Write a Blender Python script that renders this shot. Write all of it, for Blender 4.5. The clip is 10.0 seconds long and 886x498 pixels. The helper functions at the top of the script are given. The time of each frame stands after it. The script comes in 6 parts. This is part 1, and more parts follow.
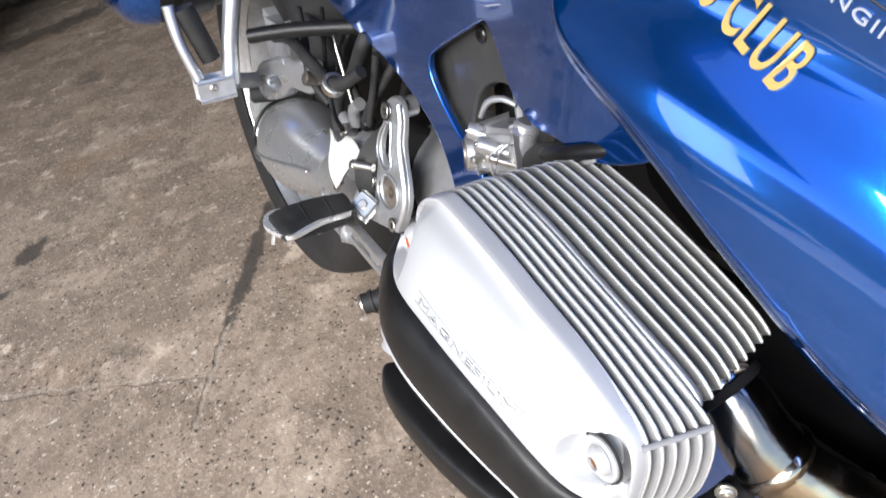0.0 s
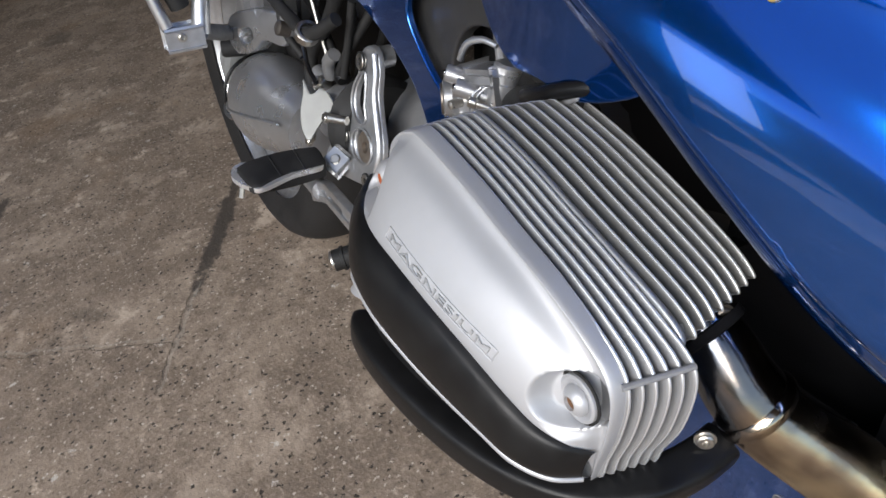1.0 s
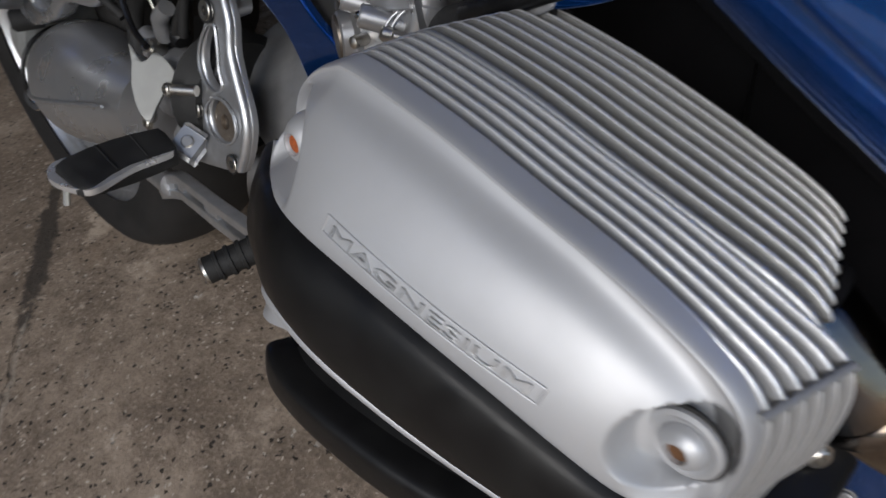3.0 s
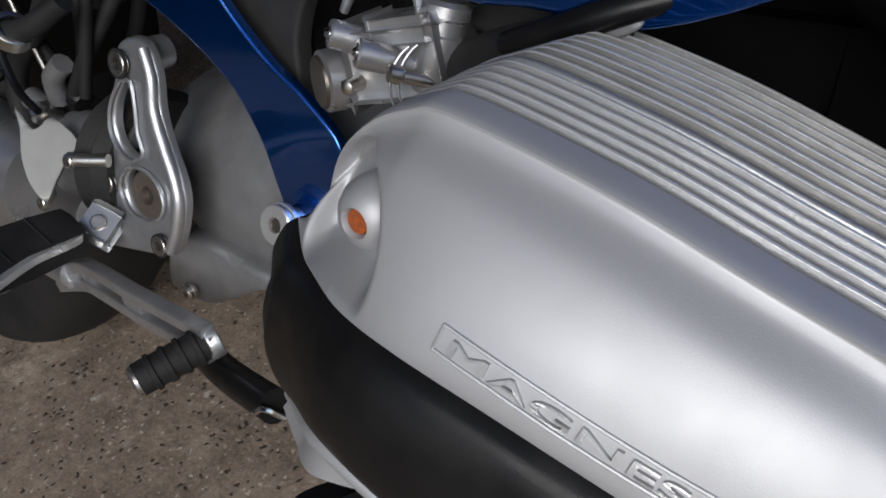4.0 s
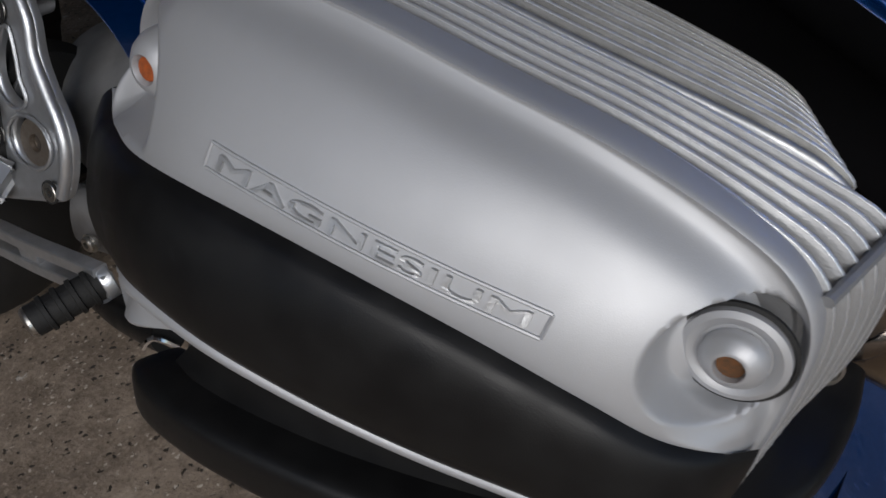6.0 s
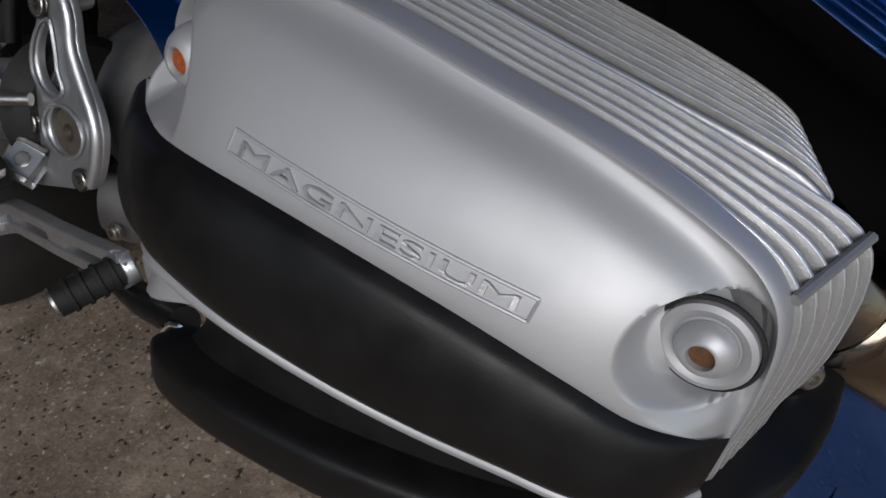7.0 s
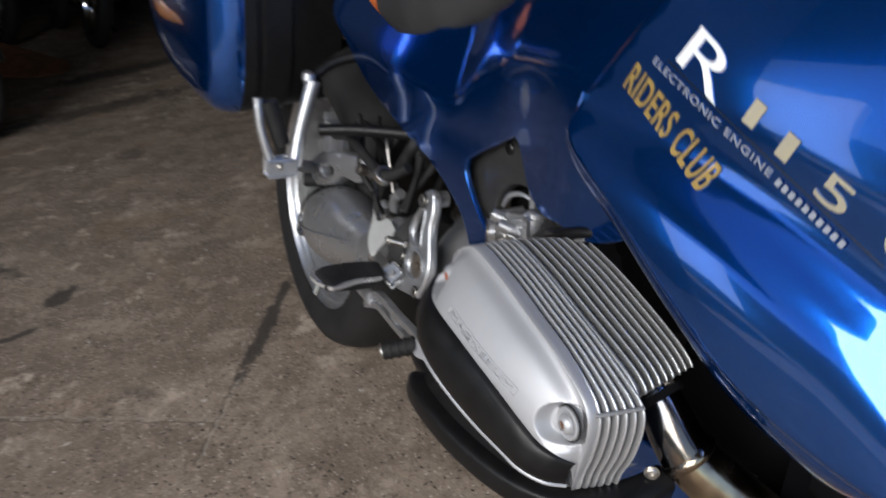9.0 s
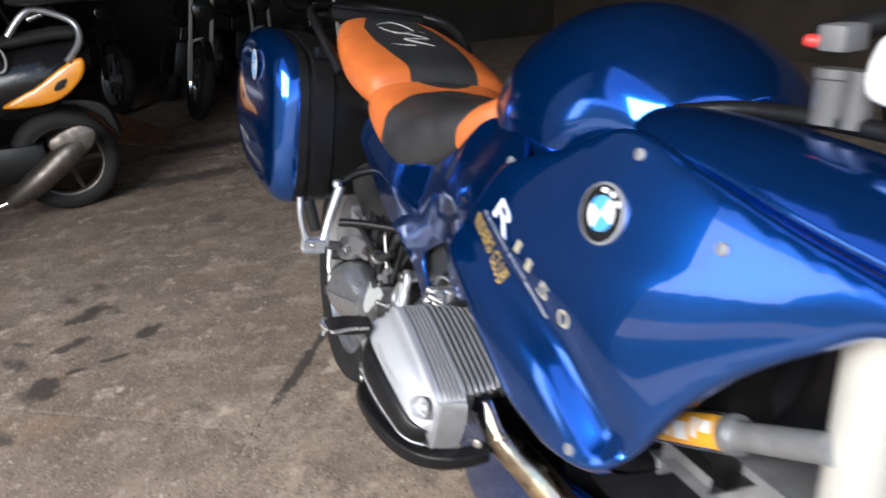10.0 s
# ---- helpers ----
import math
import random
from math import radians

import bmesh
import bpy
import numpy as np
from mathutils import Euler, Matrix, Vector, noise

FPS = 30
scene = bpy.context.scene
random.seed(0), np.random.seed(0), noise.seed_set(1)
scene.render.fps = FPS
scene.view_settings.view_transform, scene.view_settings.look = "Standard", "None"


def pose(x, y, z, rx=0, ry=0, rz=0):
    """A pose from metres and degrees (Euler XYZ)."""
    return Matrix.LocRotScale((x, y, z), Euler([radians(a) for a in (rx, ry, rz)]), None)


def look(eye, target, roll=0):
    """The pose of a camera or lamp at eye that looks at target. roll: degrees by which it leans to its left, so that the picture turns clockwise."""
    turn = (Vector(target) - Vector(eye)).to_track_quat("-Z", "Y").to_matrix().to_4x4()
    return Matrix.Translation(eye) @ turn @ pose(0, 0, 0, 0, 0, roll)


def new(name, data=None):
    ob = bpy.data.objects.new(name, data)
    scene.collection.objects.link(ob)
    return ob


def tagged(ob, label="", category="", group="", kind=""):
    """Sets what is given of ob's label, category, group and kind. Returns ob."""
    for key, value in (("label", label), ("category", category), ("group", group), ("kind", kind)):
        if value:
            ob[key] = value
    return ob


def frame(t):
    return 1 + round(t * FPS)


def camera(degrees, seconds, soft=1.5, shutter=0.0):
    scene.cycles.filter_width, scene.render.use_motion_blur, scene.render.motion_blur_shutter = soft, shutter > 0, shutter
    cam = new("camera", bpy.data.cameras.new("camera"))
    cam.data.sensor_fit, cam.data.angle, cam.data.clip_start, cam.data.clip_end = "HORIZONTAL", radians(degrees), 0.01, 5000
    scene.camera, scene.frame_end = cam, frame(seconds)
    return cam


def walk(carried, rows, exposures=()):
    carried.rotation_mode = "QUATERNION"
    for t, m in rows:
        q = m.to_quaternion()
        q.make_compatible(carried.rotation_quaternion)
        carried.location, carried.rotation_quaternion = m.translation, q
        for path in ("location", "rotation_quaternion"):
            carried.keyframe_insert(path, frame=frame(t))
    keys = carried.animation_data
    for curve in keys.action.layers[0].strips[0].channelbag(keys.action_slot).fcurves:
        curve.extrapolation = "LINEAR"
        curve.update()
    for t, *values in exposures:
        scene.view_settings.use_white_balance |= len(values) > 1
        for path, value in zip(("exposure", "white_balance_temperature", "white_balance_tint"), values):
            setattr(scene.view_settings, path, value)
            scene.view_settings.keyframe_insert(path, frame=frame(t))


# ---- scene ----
cam = camera(61.13, 10.0, soft=1.55, shutter=0.35)
PATH = [
    (0, (0.2944, -0.4526, 0.8648), (-1.2082, 0.1418, -0.3137), -15.79),
    (0.5, (0.2937, -0.4501, 0.8480), (-1.1612, 0.1209, -0.3999), -15.61),
    (1, (0.2896, -0.4572, 0.8312), (-1.1576, 0.1715, -0.3978), -13.46),
    (1.5, (0.2822, -0.4602, 0.8201), (-1.1479, 0.2099, -0.4070), -12.64),
    (2, (0.2742, -0.4581, 0.8062), (-1.1355, 0.2452, -0.4259), -12.57),
    (2.5, (0.2512, -0.4505, 0.7855), (-1.0753, 0.3315, -0.4907), -11.95),
    (3, (0.1578, -0.4438, 0.7535), (-1.0198, 0.4583, -0.5880), -12.09),
    (3.2, (0.1135, -0.4529, 0.7401), (-1.0000, 0.5399, -0.5919), -10.71),
    (4.3, (0.0496, -0.4372, 0.7169), (-0.9057, 0.7667, -0.5629), -8.15),
    (4.5, (0.0508, -0.4386, 0.7165), (-0.8793, 0.7792, -0.5688), -7.79),
    (5, (0.0658, -0.4485, 0.7141), (-0.8166, 0.8112, -0.5645), -7.20),
    (5.5, (0.0824, -0.4539, 0.7083), (-0.7691, 0.8229, -0.5741), -6.48),
    (6, (0.1128, -0.4512, 0.6891), (-0.7781, 0.7780, -0.6129), -8.87),
    (7.3, (0.1354, -0.4714, 0.6985), (-0.8318, 0.7391, -0.5660), -6.33),
    (7.5, (0.1498, -0.4791, 0.7073), (-0.8437, 0.7124, -0.5550), -5.99),
    (8, (0.2112, -0.4928, 0.7425), (-0.9243, 0.5809, -0.5057), -6.16),
    (8.2, (0.2517, -0.4984, 0.7698), (-0.9735, 0.5118, -0.4461), -6.71),
    (8.5, (0.3192, -0.5103, 0.8111), (-1.0730, 0.4078, -0.2929), -7.13),
    (9, (0.4516, -0.5734, 0.9130), (-1.1681, 0.1815, 0.0149), -5.99),
    (9.3, (0.5579, -0.6313, 0.9898), (-1.1543, 0.0400, 0.2038), -5.30),
    (9.5, (0.6531, -0.6565, 1.0444), (-1.0940, -0.0096, 0.3169), -5.09),
    (9.6, (0.7024, -0.6597, 1.0639), (-1.0563, -0.0209, 0.3576), -4.78),
    (9.8, (0.8023, -0.6296, 1.0846), (-0.9661, -0.0034, 0.3911), -4.77),
    (10, (0.9045, -0.5702, 1.0890), (-0.8557, 0.0564, 0.3754), -4.22),
]
EXPOSURES = [(0, 1.97, 6450, 10), (0.4, 1.45, 6450, 10), (1.0, 1.0, 6450, 10), (1.5, 0.78, 6450, 10), (2.5, 0.45, 6450, 10), (3.0, 0.22, 6450, 10), (3.2, 0.18, 6450, 10), (4.5, 0.25, 6450, 10), (6.0, -0.2, 6450, 10), (7.5, -0.12, 6450, 10), (8.0, -0.05, 6450, 10), (8.5, 0.23, 6450, 10), (9.0, 0.60, 6430, 10), (9.5, 1.05, 6400, 10), (10.0, 1.5, 6350, 10)]
walk(cam, [(t, look(eye, target, roll)) for t, eye, target, roll in PATH],
     exposures=EXPOSURES)

# ---- world and light: a shed that is open on the street side ----
world = bpy.data.worlds.new("sky")
scene.world = world
world.use_nodes = True
wn, wl = world.node_tree.nodes, world.node_tree.links
sky = wn.new("ShaderNodeTexSky")
sky.sky_type, sky.sun_disc = "NISHITA", False
sky.sun_elevation, sky.sun_rotation = radians(53.9), radians(15.9)
wl.new(sky.outputs[0], wn["Background"].inputs[0])
wn["Background"].inputs[1].default_value = 0.15


def lamp(name, kind, m, energy, colour, size=None):
    data = bpy.data.lights.new(name, kind)
    data.energy, data.color = energy, colour
    if size:
        data.shape, data.size, data.size_y = "RECTANGLE", size[0], size[1]
    ob = new(name, data)
    ob.matrix_world = m
    return ob


sun = lamp("sun", "SUN", look((1.6, 5.6, 8), (0, 0, 0)), 5.0, (1.0, 0.96, 0.90))
sun.data.angle = radians(0.6)
# added area lamp in the yard that stands in for sky light
lamp("sky_fill", "AREA", look((1.75, -3.2, 2.5), (0.1, -0.2, 0.45)), 145, (1.0, 0.955, 0.90), (3.2, 2.2))

# ---- materials ----


def material(name, base, rough=0.5, metal=0.0, second=None, scale=40.0, mix=0.5, bump=0.0, bump_scale=200.0,
             coat=0.0, coat_rough=0.03, rough_var=0.08, detail=6.0, ior=1.45, spread=0.0):
    """A principled material: two colours mixed by noise at one scale, roughness and relief by noise at another."""
    m = bpy.data.materials.new(name)
    m.use_nodes = True
    n, l = m.node_tree.nodes, m.node_tree.links
    p = n["Principled BSDF"]
    p.inputs["Metallic"].default_value = metal
    p.inputs["IOR"].default_value = ior
    p.inputs["Coat IOR"].default_value = 1.62
    p.inputs["Coat Weight"].default_value, p.inputs["Coat Roughness"].default_value = coat, coat_rough
    geo = n.new("ShaderNodeNewGeometry")
    big = n.new("ShaderNodeTexNoise")
    big.inputs["Scale"].default_value, big.inputs["Detail"].default_value = scale, detail
    l.new(geo.outputs["Position"], big.inputs["Vector"])
    ramp = n.new("ShaderNodeMapRange")
    ramp.inputs[1].default_value, ramp.inputs[2].default_value = 0.35, 0.65
    ramp.inputs[3].default_value, ramp.inputs[4].default_value = 0.0, mix
    l.new(big.outputs["Fac"], ramp.inputs[0])
    col = n.new("ShaderNodeMix")
    col.data_type = "RGBA"
    col.inputs[6].default_value = (*base, 1)
    col.inputs[7].default_value = (*(second or [c * 0.8 for c in base]), 1)
    l.new(ramp.outputs[0], col.inputs[0])
    out = col.outputs[2]
    if spread:
        info = n.new("ShaderNodeObjectInfo")
        hsv = n.new("ShaderNodeHueSaturation")
        mr = n.new("ShaderNodeMapRange")
        mr.inputs[3].default_value, mr.inputs[4].default_value = 1 - spread, 1 + spread
        l.new(info.outputs["Random"], mr.inputs[0])
        l.new(mr.outputs[0], hsv.inputs["Value"])
        l.new(out, hsv.inputs["Color"])
        out = hsv.outputs[0]
    l.new(out, p.inputs["Base Color"])
    fine = n.new("ShaderNodeTexNoise")
    fine.inputs["Scale"].default_value, fine.inputs["Detail"].default_value = bump_scale, 4
    l.new(geo.outputs["Position"], fine.inputs["Vector"])
    rr = n.new("ShaderNodeMapRange")
    rr.inputs[1].default_value, rr.inputs[2].default_value = 0.3, 0.7
    rr.inputs[3].default_value, rr.inputs[4].default_value = max(0.02, rough - rough_var), min(1, rough + rough_var)
    l.new(big.outputs["Fac"], rr.inputs[0])
    l.new(rr.outputs[0], p.inputs["Roughness"])
    if bump:
        b = n.new("ShaderNodeBump")
        b.inputs["Strength"].default_value, b.inputs["Distance"].default_value = 1.0, bump
        l.new(fine.outputs["Fac"], b.inputs["Height"])
        l.new(b.outputs[0], p.inputs["Normal"])
    return m


BLUE = material("blue_metallic_paint", (0.002, 0.102, 0.47), 0.155, 0.925, (0.0017, 0.092, 0.43), 900, 0.6, coat=1.0, coat_rough=0.02, rough_var=0.04)
CAST = material("silver_cast_metal", (0.46, 0.465, 0.48), 0.50, 0.5, (0.40, 0.405, 0.42), 25, 0.6, 0.00004, 2600, rough_var=0.06)
SATIN = material("satin_cast_housing", (0.52, 0.525, 0.535), 0.30, 0.8, (0.43, 0.435, 0.445), 18, 0.6, 0.00008, 1500)
GREYGLASS = material("smoked_plastic", (0.10, 0.10, 0.10), 0.35, 0.0, (0.06, 0.06, 0.06), 40, 0.5)
SOOTY = material("sooty_steel", (0.15, 0.132, 0.115), 0.42, 0.8, (0.08, 0.07, 0.06), 30, 0.7)
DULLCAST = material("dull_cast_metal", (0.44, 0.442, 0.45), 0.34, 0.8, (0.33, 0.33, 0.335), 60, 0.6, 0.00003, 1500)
# fin crests: the highlight along their edges is put into this lighter colour
FINEDGE = material("fin_edge_highlight", (0.80, 0.81, 0.82), 0.38, 0.7, (0.68, 0.69, 0.70), 120, 0.6, 0.0001, 1500)
ALUDULL = material("brushed_cast_rim", (0.50, 0.505, 0.515), 0.40, 0.75, (0.38, 0.385, 0.39), 80, 0.6, 0.0001, 1400)
# the fin metal again, with the shade of the inner fins in its colour
BARREL = material("shaded_fin_metal", (0.23, 0.228, 0.222), 0.5, 0.6, (0.17, 0.168, 0.16), 60, 0.7, 0.00015, 1400, spread=0.06)
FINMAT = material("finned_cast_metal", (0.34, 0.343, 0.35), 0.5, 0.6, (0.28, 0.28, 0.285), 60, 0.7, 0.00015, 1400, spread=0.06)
GREYCAST = material("grey_cast_metal", (0.29, 0.292, 0.30), 0.45, 0.5, (0.19, 0.19, 0.192), 30, 0.8, 0.0002, 900)
ALU = material("brushed_aluminium", (0.56, 0.57, 0.59), 0.36, 0.85, (0.43, 0.44, 0.45), 80, 0.6, 0.00008, 1500)
STEEL = material("zinc_steel", (0.56, 0.54, 0.50), 0.34, 1.0, (0.46, 0.43, 0.39), 220, 0.5)
POLISHED = material("polished_alloy", (0.80, 0.80, 0.80), 0.32, 0.75, (0.70, 0.70, 0.70), 60, 0.6, 0.00005, 1500)
BRONZE = material("dull_bronze_steel", (0.42, 0.36, 0.30), 0.38, 0.9, (0.32, 0.26, 0.21), 200, 0.6)
CHROME = material("chrome", (0.8, 0.8, 0.82), 0.1, 1.0, (0.7, 0.7, 0.7), 50, 0.4, rough_var=0.04)
RUST = material("rusty_screw", (0.42, 0.09, 0.015), 0.7, 0.2, (0.16, 0.05, 0.02), 500, 0.8, 0.0003, 900)
DARKRUST = material("dark_rusty_socket", (0.10, 0.055, 0.03), 0.7, 0.3, (0.22, 0.09, 0.03), 700, 0.7, 0.0002, 900)
BLACKP = material("black_plastic", (0.006, 0.006, 0.0065), 0.38, 0.0, (0.010, 0.010, 0.010), 70, 0.6, 0.00005, 2400, ior=1.33)
RECESS = material("dark_grey_plastic", (0.026, 0.026, 0.026), 0.42, 0.0, (0.034, 0.033, 0.032), 60, 0.6, 0.00006, 1800)
BLACKG = material("black_gloss", (0.008, 0.008, 0.009), 0.2, 0.0, (0.015, 0.015, 0.015), 40, 0.5)
RUBBER = material("black_rubber", (0.007, 0.007, 0.007), 0.7, 0.0, (0.018, 0.0175, 0.017), 60, 0.7, 0.0003, 700)
TYRE = material("tyre_rubber", (0.009, 0.009, 0.009), 0.75, 0.0, (0.018, 0.016, 0.015), 25, 0.7, 0.0004, 500)
LEATHER = material("black_leather", (0.022, 0.022, 0.023), 0.5, 0.0, (0.032, 0.032, 0.032), 20, 0.6, 0.0003, 900)
ORANGE = material("orange_leather", (0.52, 0.13, 0.028), 0.48, 0.0, (0.42, 0.095, 0.02), 20, 0.6, 0.0003, 900)
GOLD = material("gold_lettering", (0.33, 0.225, 0.065), 0.4, 0.1, (0.27, 0.18, 0.05), 300, 0.5)
WHITE = material("white_lettering", (0.75, 0.77, 0.79), 0.4, 0.0, (0.65, 0.68, 0.7), 300, 0.5)
PALEGOLD = material("pale_lettering", (0.42, 0.38, 0.27), 0.4, 0.2, (0.35, 0.33, 0.27), 200, 0.5)
FAINT = material("faded_white_lettering", (0.26, 0.28, 0.32), 0.4, 0.0, (0.20, 0.22, 0.26), 300, 0.5)
DIRTYWHITE = material("dusty_white", (0.42, 0.42, 0.4), 0.7, 0.0, (0.2, 0.19, 0.17), 60, 0.7)
CYAN = material("pale_blue_enamel", (0.08, 0.35, 0.75), 0.3, 0.0, coat=0.5)
ENAMEL = material("white_enamel", (0.8, 0.8, 0.8), 0.25, 0.0, coat=0.5)
FORKMAT = material("white_fork_enamel", (0.44, 0.43, 0.39), 0.35, 0.1, (0.38, 0.37, 0.33), 30, 0.6, coat=0.6)
YELLOW = material("yellow_sticker", (0.75, 0.36, 0.03), 0.35, 0.0, (0.65, 0.30, 0.03), 80, 0.5)
SCOOTOR = material("orange_scooter_paint", (0.80, 0.31, 0.015), 0.25, 0.0, (0.65, 0.19, 0.01), 20, 0.5, coat=0.8)
BROWN = material("brown_cardboard", (0.22, 0.10, 0.045), 0.85, 0.0, (0.12, 0.06, 0.03), 15, 0.7)
REDP = material("red_plastic", (0.6, 0.04, 0.03), 0.4)
# near-black that puts deep shade into the colour of parts behind the cylinder
MATTE = material("matte_black_shade", (0.004, 0.004, 0.005), 0.9, 0.0, (0.008, 0.008, 0.009), 30, 0.6, 0.0002, 600, ior=1.2)
HEELPLATE = material("dull_zinc_plate", (0.36, 0.36, 0.34), 0.5, 0.4, (0.30, 0.30, 0.285), 40, 0.6)
DUSTY = material("dusty_grey_plate", (0.27, 0.275, 0.265), 0.6, 0.3, (0.19, 0.19, 0.18), 60, 0.7)
# far wall's render, darkened so that its colour holds the gloom there
BACKWALL = material("shaded_far_wall", (0.022, 0.019, 0.016), 0.9, 0.0, (0.012, 0.011, 0.010), 1.5, 0.8, 0.002, 40)
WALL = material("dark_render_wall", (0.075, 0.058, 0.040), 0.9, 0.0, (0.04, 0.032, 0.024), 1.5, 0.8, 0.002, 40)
ROOF = material("dark_roof_sheet", (0.05, 0.05, 0.052), 0.7, 0.2, (0.03, 0.028, 0.026), 2.0, 0.8)
FACADE = material("pale_backdrop", (0.78, 0.86, 0.92), 0.9, 0.0, (0.72, 0.80, 0.87), 0.8, 0.7)
STREETWALL = material("grey_render_wall", (0.056, 0.056, 0.056), 0.9, 0.0, (0.040, 0.040, 0.040), 1.5, 0.7)
GREYWALL = material("grey_backdrop", (0.07, 0.075, 0.07), 0.7, 0.0, (0.045, 0.05, 0.045), 3.0, 0.7)


def exhaust_steel():
    """Stainless steel with straw, brown and blue heat tints in bands along the pipe; soot and shade darken its upper
    end.
    """
    m = material("heat_tinted_steel", (0.5, 0.47, 0.42), 0.20, 1.0, rough_var=0.10, bump=0.00012, bump_scale=260)
    n, l = m.node_tree.nodes, m.node_tree.links
    geo = n.new("ShaderNodeNewGeometry")
    sep = n.new("ShaderNodeSeparateXYZ")
    l.new(geo.outputs["Position"], sep.inputs[0])
    noise_ = n.new("ShaderNodeTexNoise")
    noise_.inputs["Scale"].default_value = 22
    l.new(geo.outputs["Position"], noise_.inputs["Vector"])
    mad = n.new("ShaderNodeMath")
    mad.operation = "MULTIPLY_ADD"
    l.new(noise_.outputs["Fac"], mad.inputs[0])
    mad.inputs[1].default_value = 0.15
    l.new(sep.outputs["X"], mad.inputs[2])
    mr = n.new("ShaderNodeMapRange")
    mr.inputs[1].default_value, mr.inputs[2].default_value = 0.10, 0.42
    l.new(mad.outputs[0], mr.inputs[0])
    ramp = n.new("ShaderNodeValToRGB")
    # upper end: soot, and the shade by the port put into the colour
    ramp.color_ramp.elements[0].color = (0.11, 0.13, 0.17, 1)
    ramp.color_ramp.elements[1].color = (0.61, 0.46, 0.28, 1)
    for at_, c in ((0.26, (0.12, 0.13, 0.15, 1)), (0.38, (0.26, 0.21, 0.16, 1)), (0.48, (0.70, 0.60, 0.42, 1)), (0.58, (0.76, 0.60, 0.36, 1)), (0.66, (0.82, 0.48, 0.40, 1)), (0.74, (0.78, 0.62, 0.34, 1)), (0.84, (0.84, 0.54, 0.42, 1))):
        e = ramp.color_ramp.elements.new(at_)
        e.color = c
    l.new(mr.outputs[0], ramp.inputs[0])
    l.new(ramp.outputs[0], n["Principled BSDF"].inputs["Base Color"])
    return m


HEATED = exhaust_steel()


def concrete():
    """Worn concrete: brown-grey field, aggregate specks, oil spots, a joint and a crack, at their places on the floor."""
    m = bpy.data.materials.new("worn_concrete")
    m.use_nodes = True
    n, l = m.node_tree.nodes, m.node_tree.links
    p = n["Principled BSDF"]
    geo = n.new("ShaderNodeNewGeometry")
    pos = geo.outputs["Position"]

    def tex(kind, scale, detail=6.0, **kw):
        t = n.new("ShaderNodeTex" + kind)
        t.inputs["Scale"].default_value = scale
        if kind == "Noise":
            t.inputs["Detail"].default_value = detail
            t.inputs["Roughness"].default_value = kw.get("rough", 0.6)
        l.new(pos, t.inputs["Vector"])
        return t

    def math(op, a, b=None, c=None):
        k = n.new("ShaderNodeMath")
        k.operation = op
        for i, v in enumerate((a, b, c)):
            if v is None:
                continue
            if isinstance(v, (int, float)):
                k.inputs[i].default_value = v
            else:
                l.new(v, k.inputs[i])
        return k.outputs[0]

    def span(v, a, b, c=0.0, d=1.0):
        k = n.new("ShaderNodeMapRange")
        k.inputs[1].default_value, k.inputs[2].default_value, k.inputs[3].default_value, k.inputs[4].default_value = a, b, c, d
        l.new(v, k.inputs[0])
        return k.outputs[0]

    def blend(fac, a, b):
        k = n.new("ShaderNodeMix")
        k.data_type = "RGBA"
        l.new(fac, k.inputs[0])
        for i, v in ((6, a), (7, b)):
            if isinstance(v, tuple):
                k.inputs[i].default_value = (*v, 1)
            else:
                l.new(v, k.inputs[i])
        return k.outputs[2]

    broad, mid, fine = tex("Noise", 1.6, 5), tex("Noise", 7, 9, rough=0.68), tex("Noise", 170, 5, rough=0.7)
    clot, grit, worn = tex("Noise", 30, 7, rough=0.7), tex("Noise", 80, 4, rough=0.65), tex("Noise", 4.5, 5)
    col = blend(span(broad.outputs[0], 0.36, 0.62), (0.330, 0.259, 0.196), (0.220, 0.168, 0.124))
    col = blend(span(mid.outputs[0], 0.46, 0.56, 0, 0.85), col, (0.172, 0.130, 0.096))
    col = blend(span(clot.outputs[0], 0.49, 0.60, 0, 0.4), col, (0.152, 0.116, 0.088))
    stain = tex("Noise", 2.7, 6, rough=0.6)
    col = blend(span(stain.outputs[0], 0.50, 0.64, 0, 0.65), col, (0.128, 0.095, 0.069))
    gritty = span(worn.outputs[0], 0.38, 0.60, 0.35, 0.85)
    col = blend(math("MULTIPLY", span(grit.outputs[0], 0.57, 0.66), gritty), col, (0.436, 0.348, 0.272))
    col = blend(math("MULTIPLY", span(grit.outputs[0], 0.42, 0.34), gritty), col, (0.103, 0.077, 0.058))
    col = blend(span(fine.outputs[0], 0.52, 0.64, 0, 0.4), col, (0.399, 0.315, 0.245))
    col = blend(span(fine.outputs[0], 0.47, 0.36, 0, 0.4), col, (0.121, 0.092, 0.070))
    dust = tex("Noise", 5.5, 8, rough=0.7)
    col = blend(span(dust.outputs[0], 0.53, 0.61, 0, 0.55), col, (0.430, 0.342, 0.263))
    scrape = tex("Noise", 11, 6, rough=0.75)
    few_ = tex("Noise", 2.1, 3)
    col = blend(math("MULTIPLY", span(scrape.outputs[0], 0.57, 0.62, 0, 0.8), span(few_.outputs[0], 0.46, 0.56)), col, (0.557, 0.454, 0.355))
    jig = tex("Noise", 120, 3)
    moved = n.new("ShaderNodeVectorMath")
    moved.operation = "MULTIPLY_ADD"
    l.new(jig.outputs["Color"], moved.inputs[0])
    moved.inputs[1].default_value = (0.014, 0.014, 0.0)
    l.new(pos, moved.inputs[2])
    rust = tex("Noise", 2.4, 5)
    col = blend(span(rust.outputs[0], 0.56, 0.70, 0, 0.55), col, (0.24, 0.150, 0.082))
    dark = tex("Voronoi", 72)
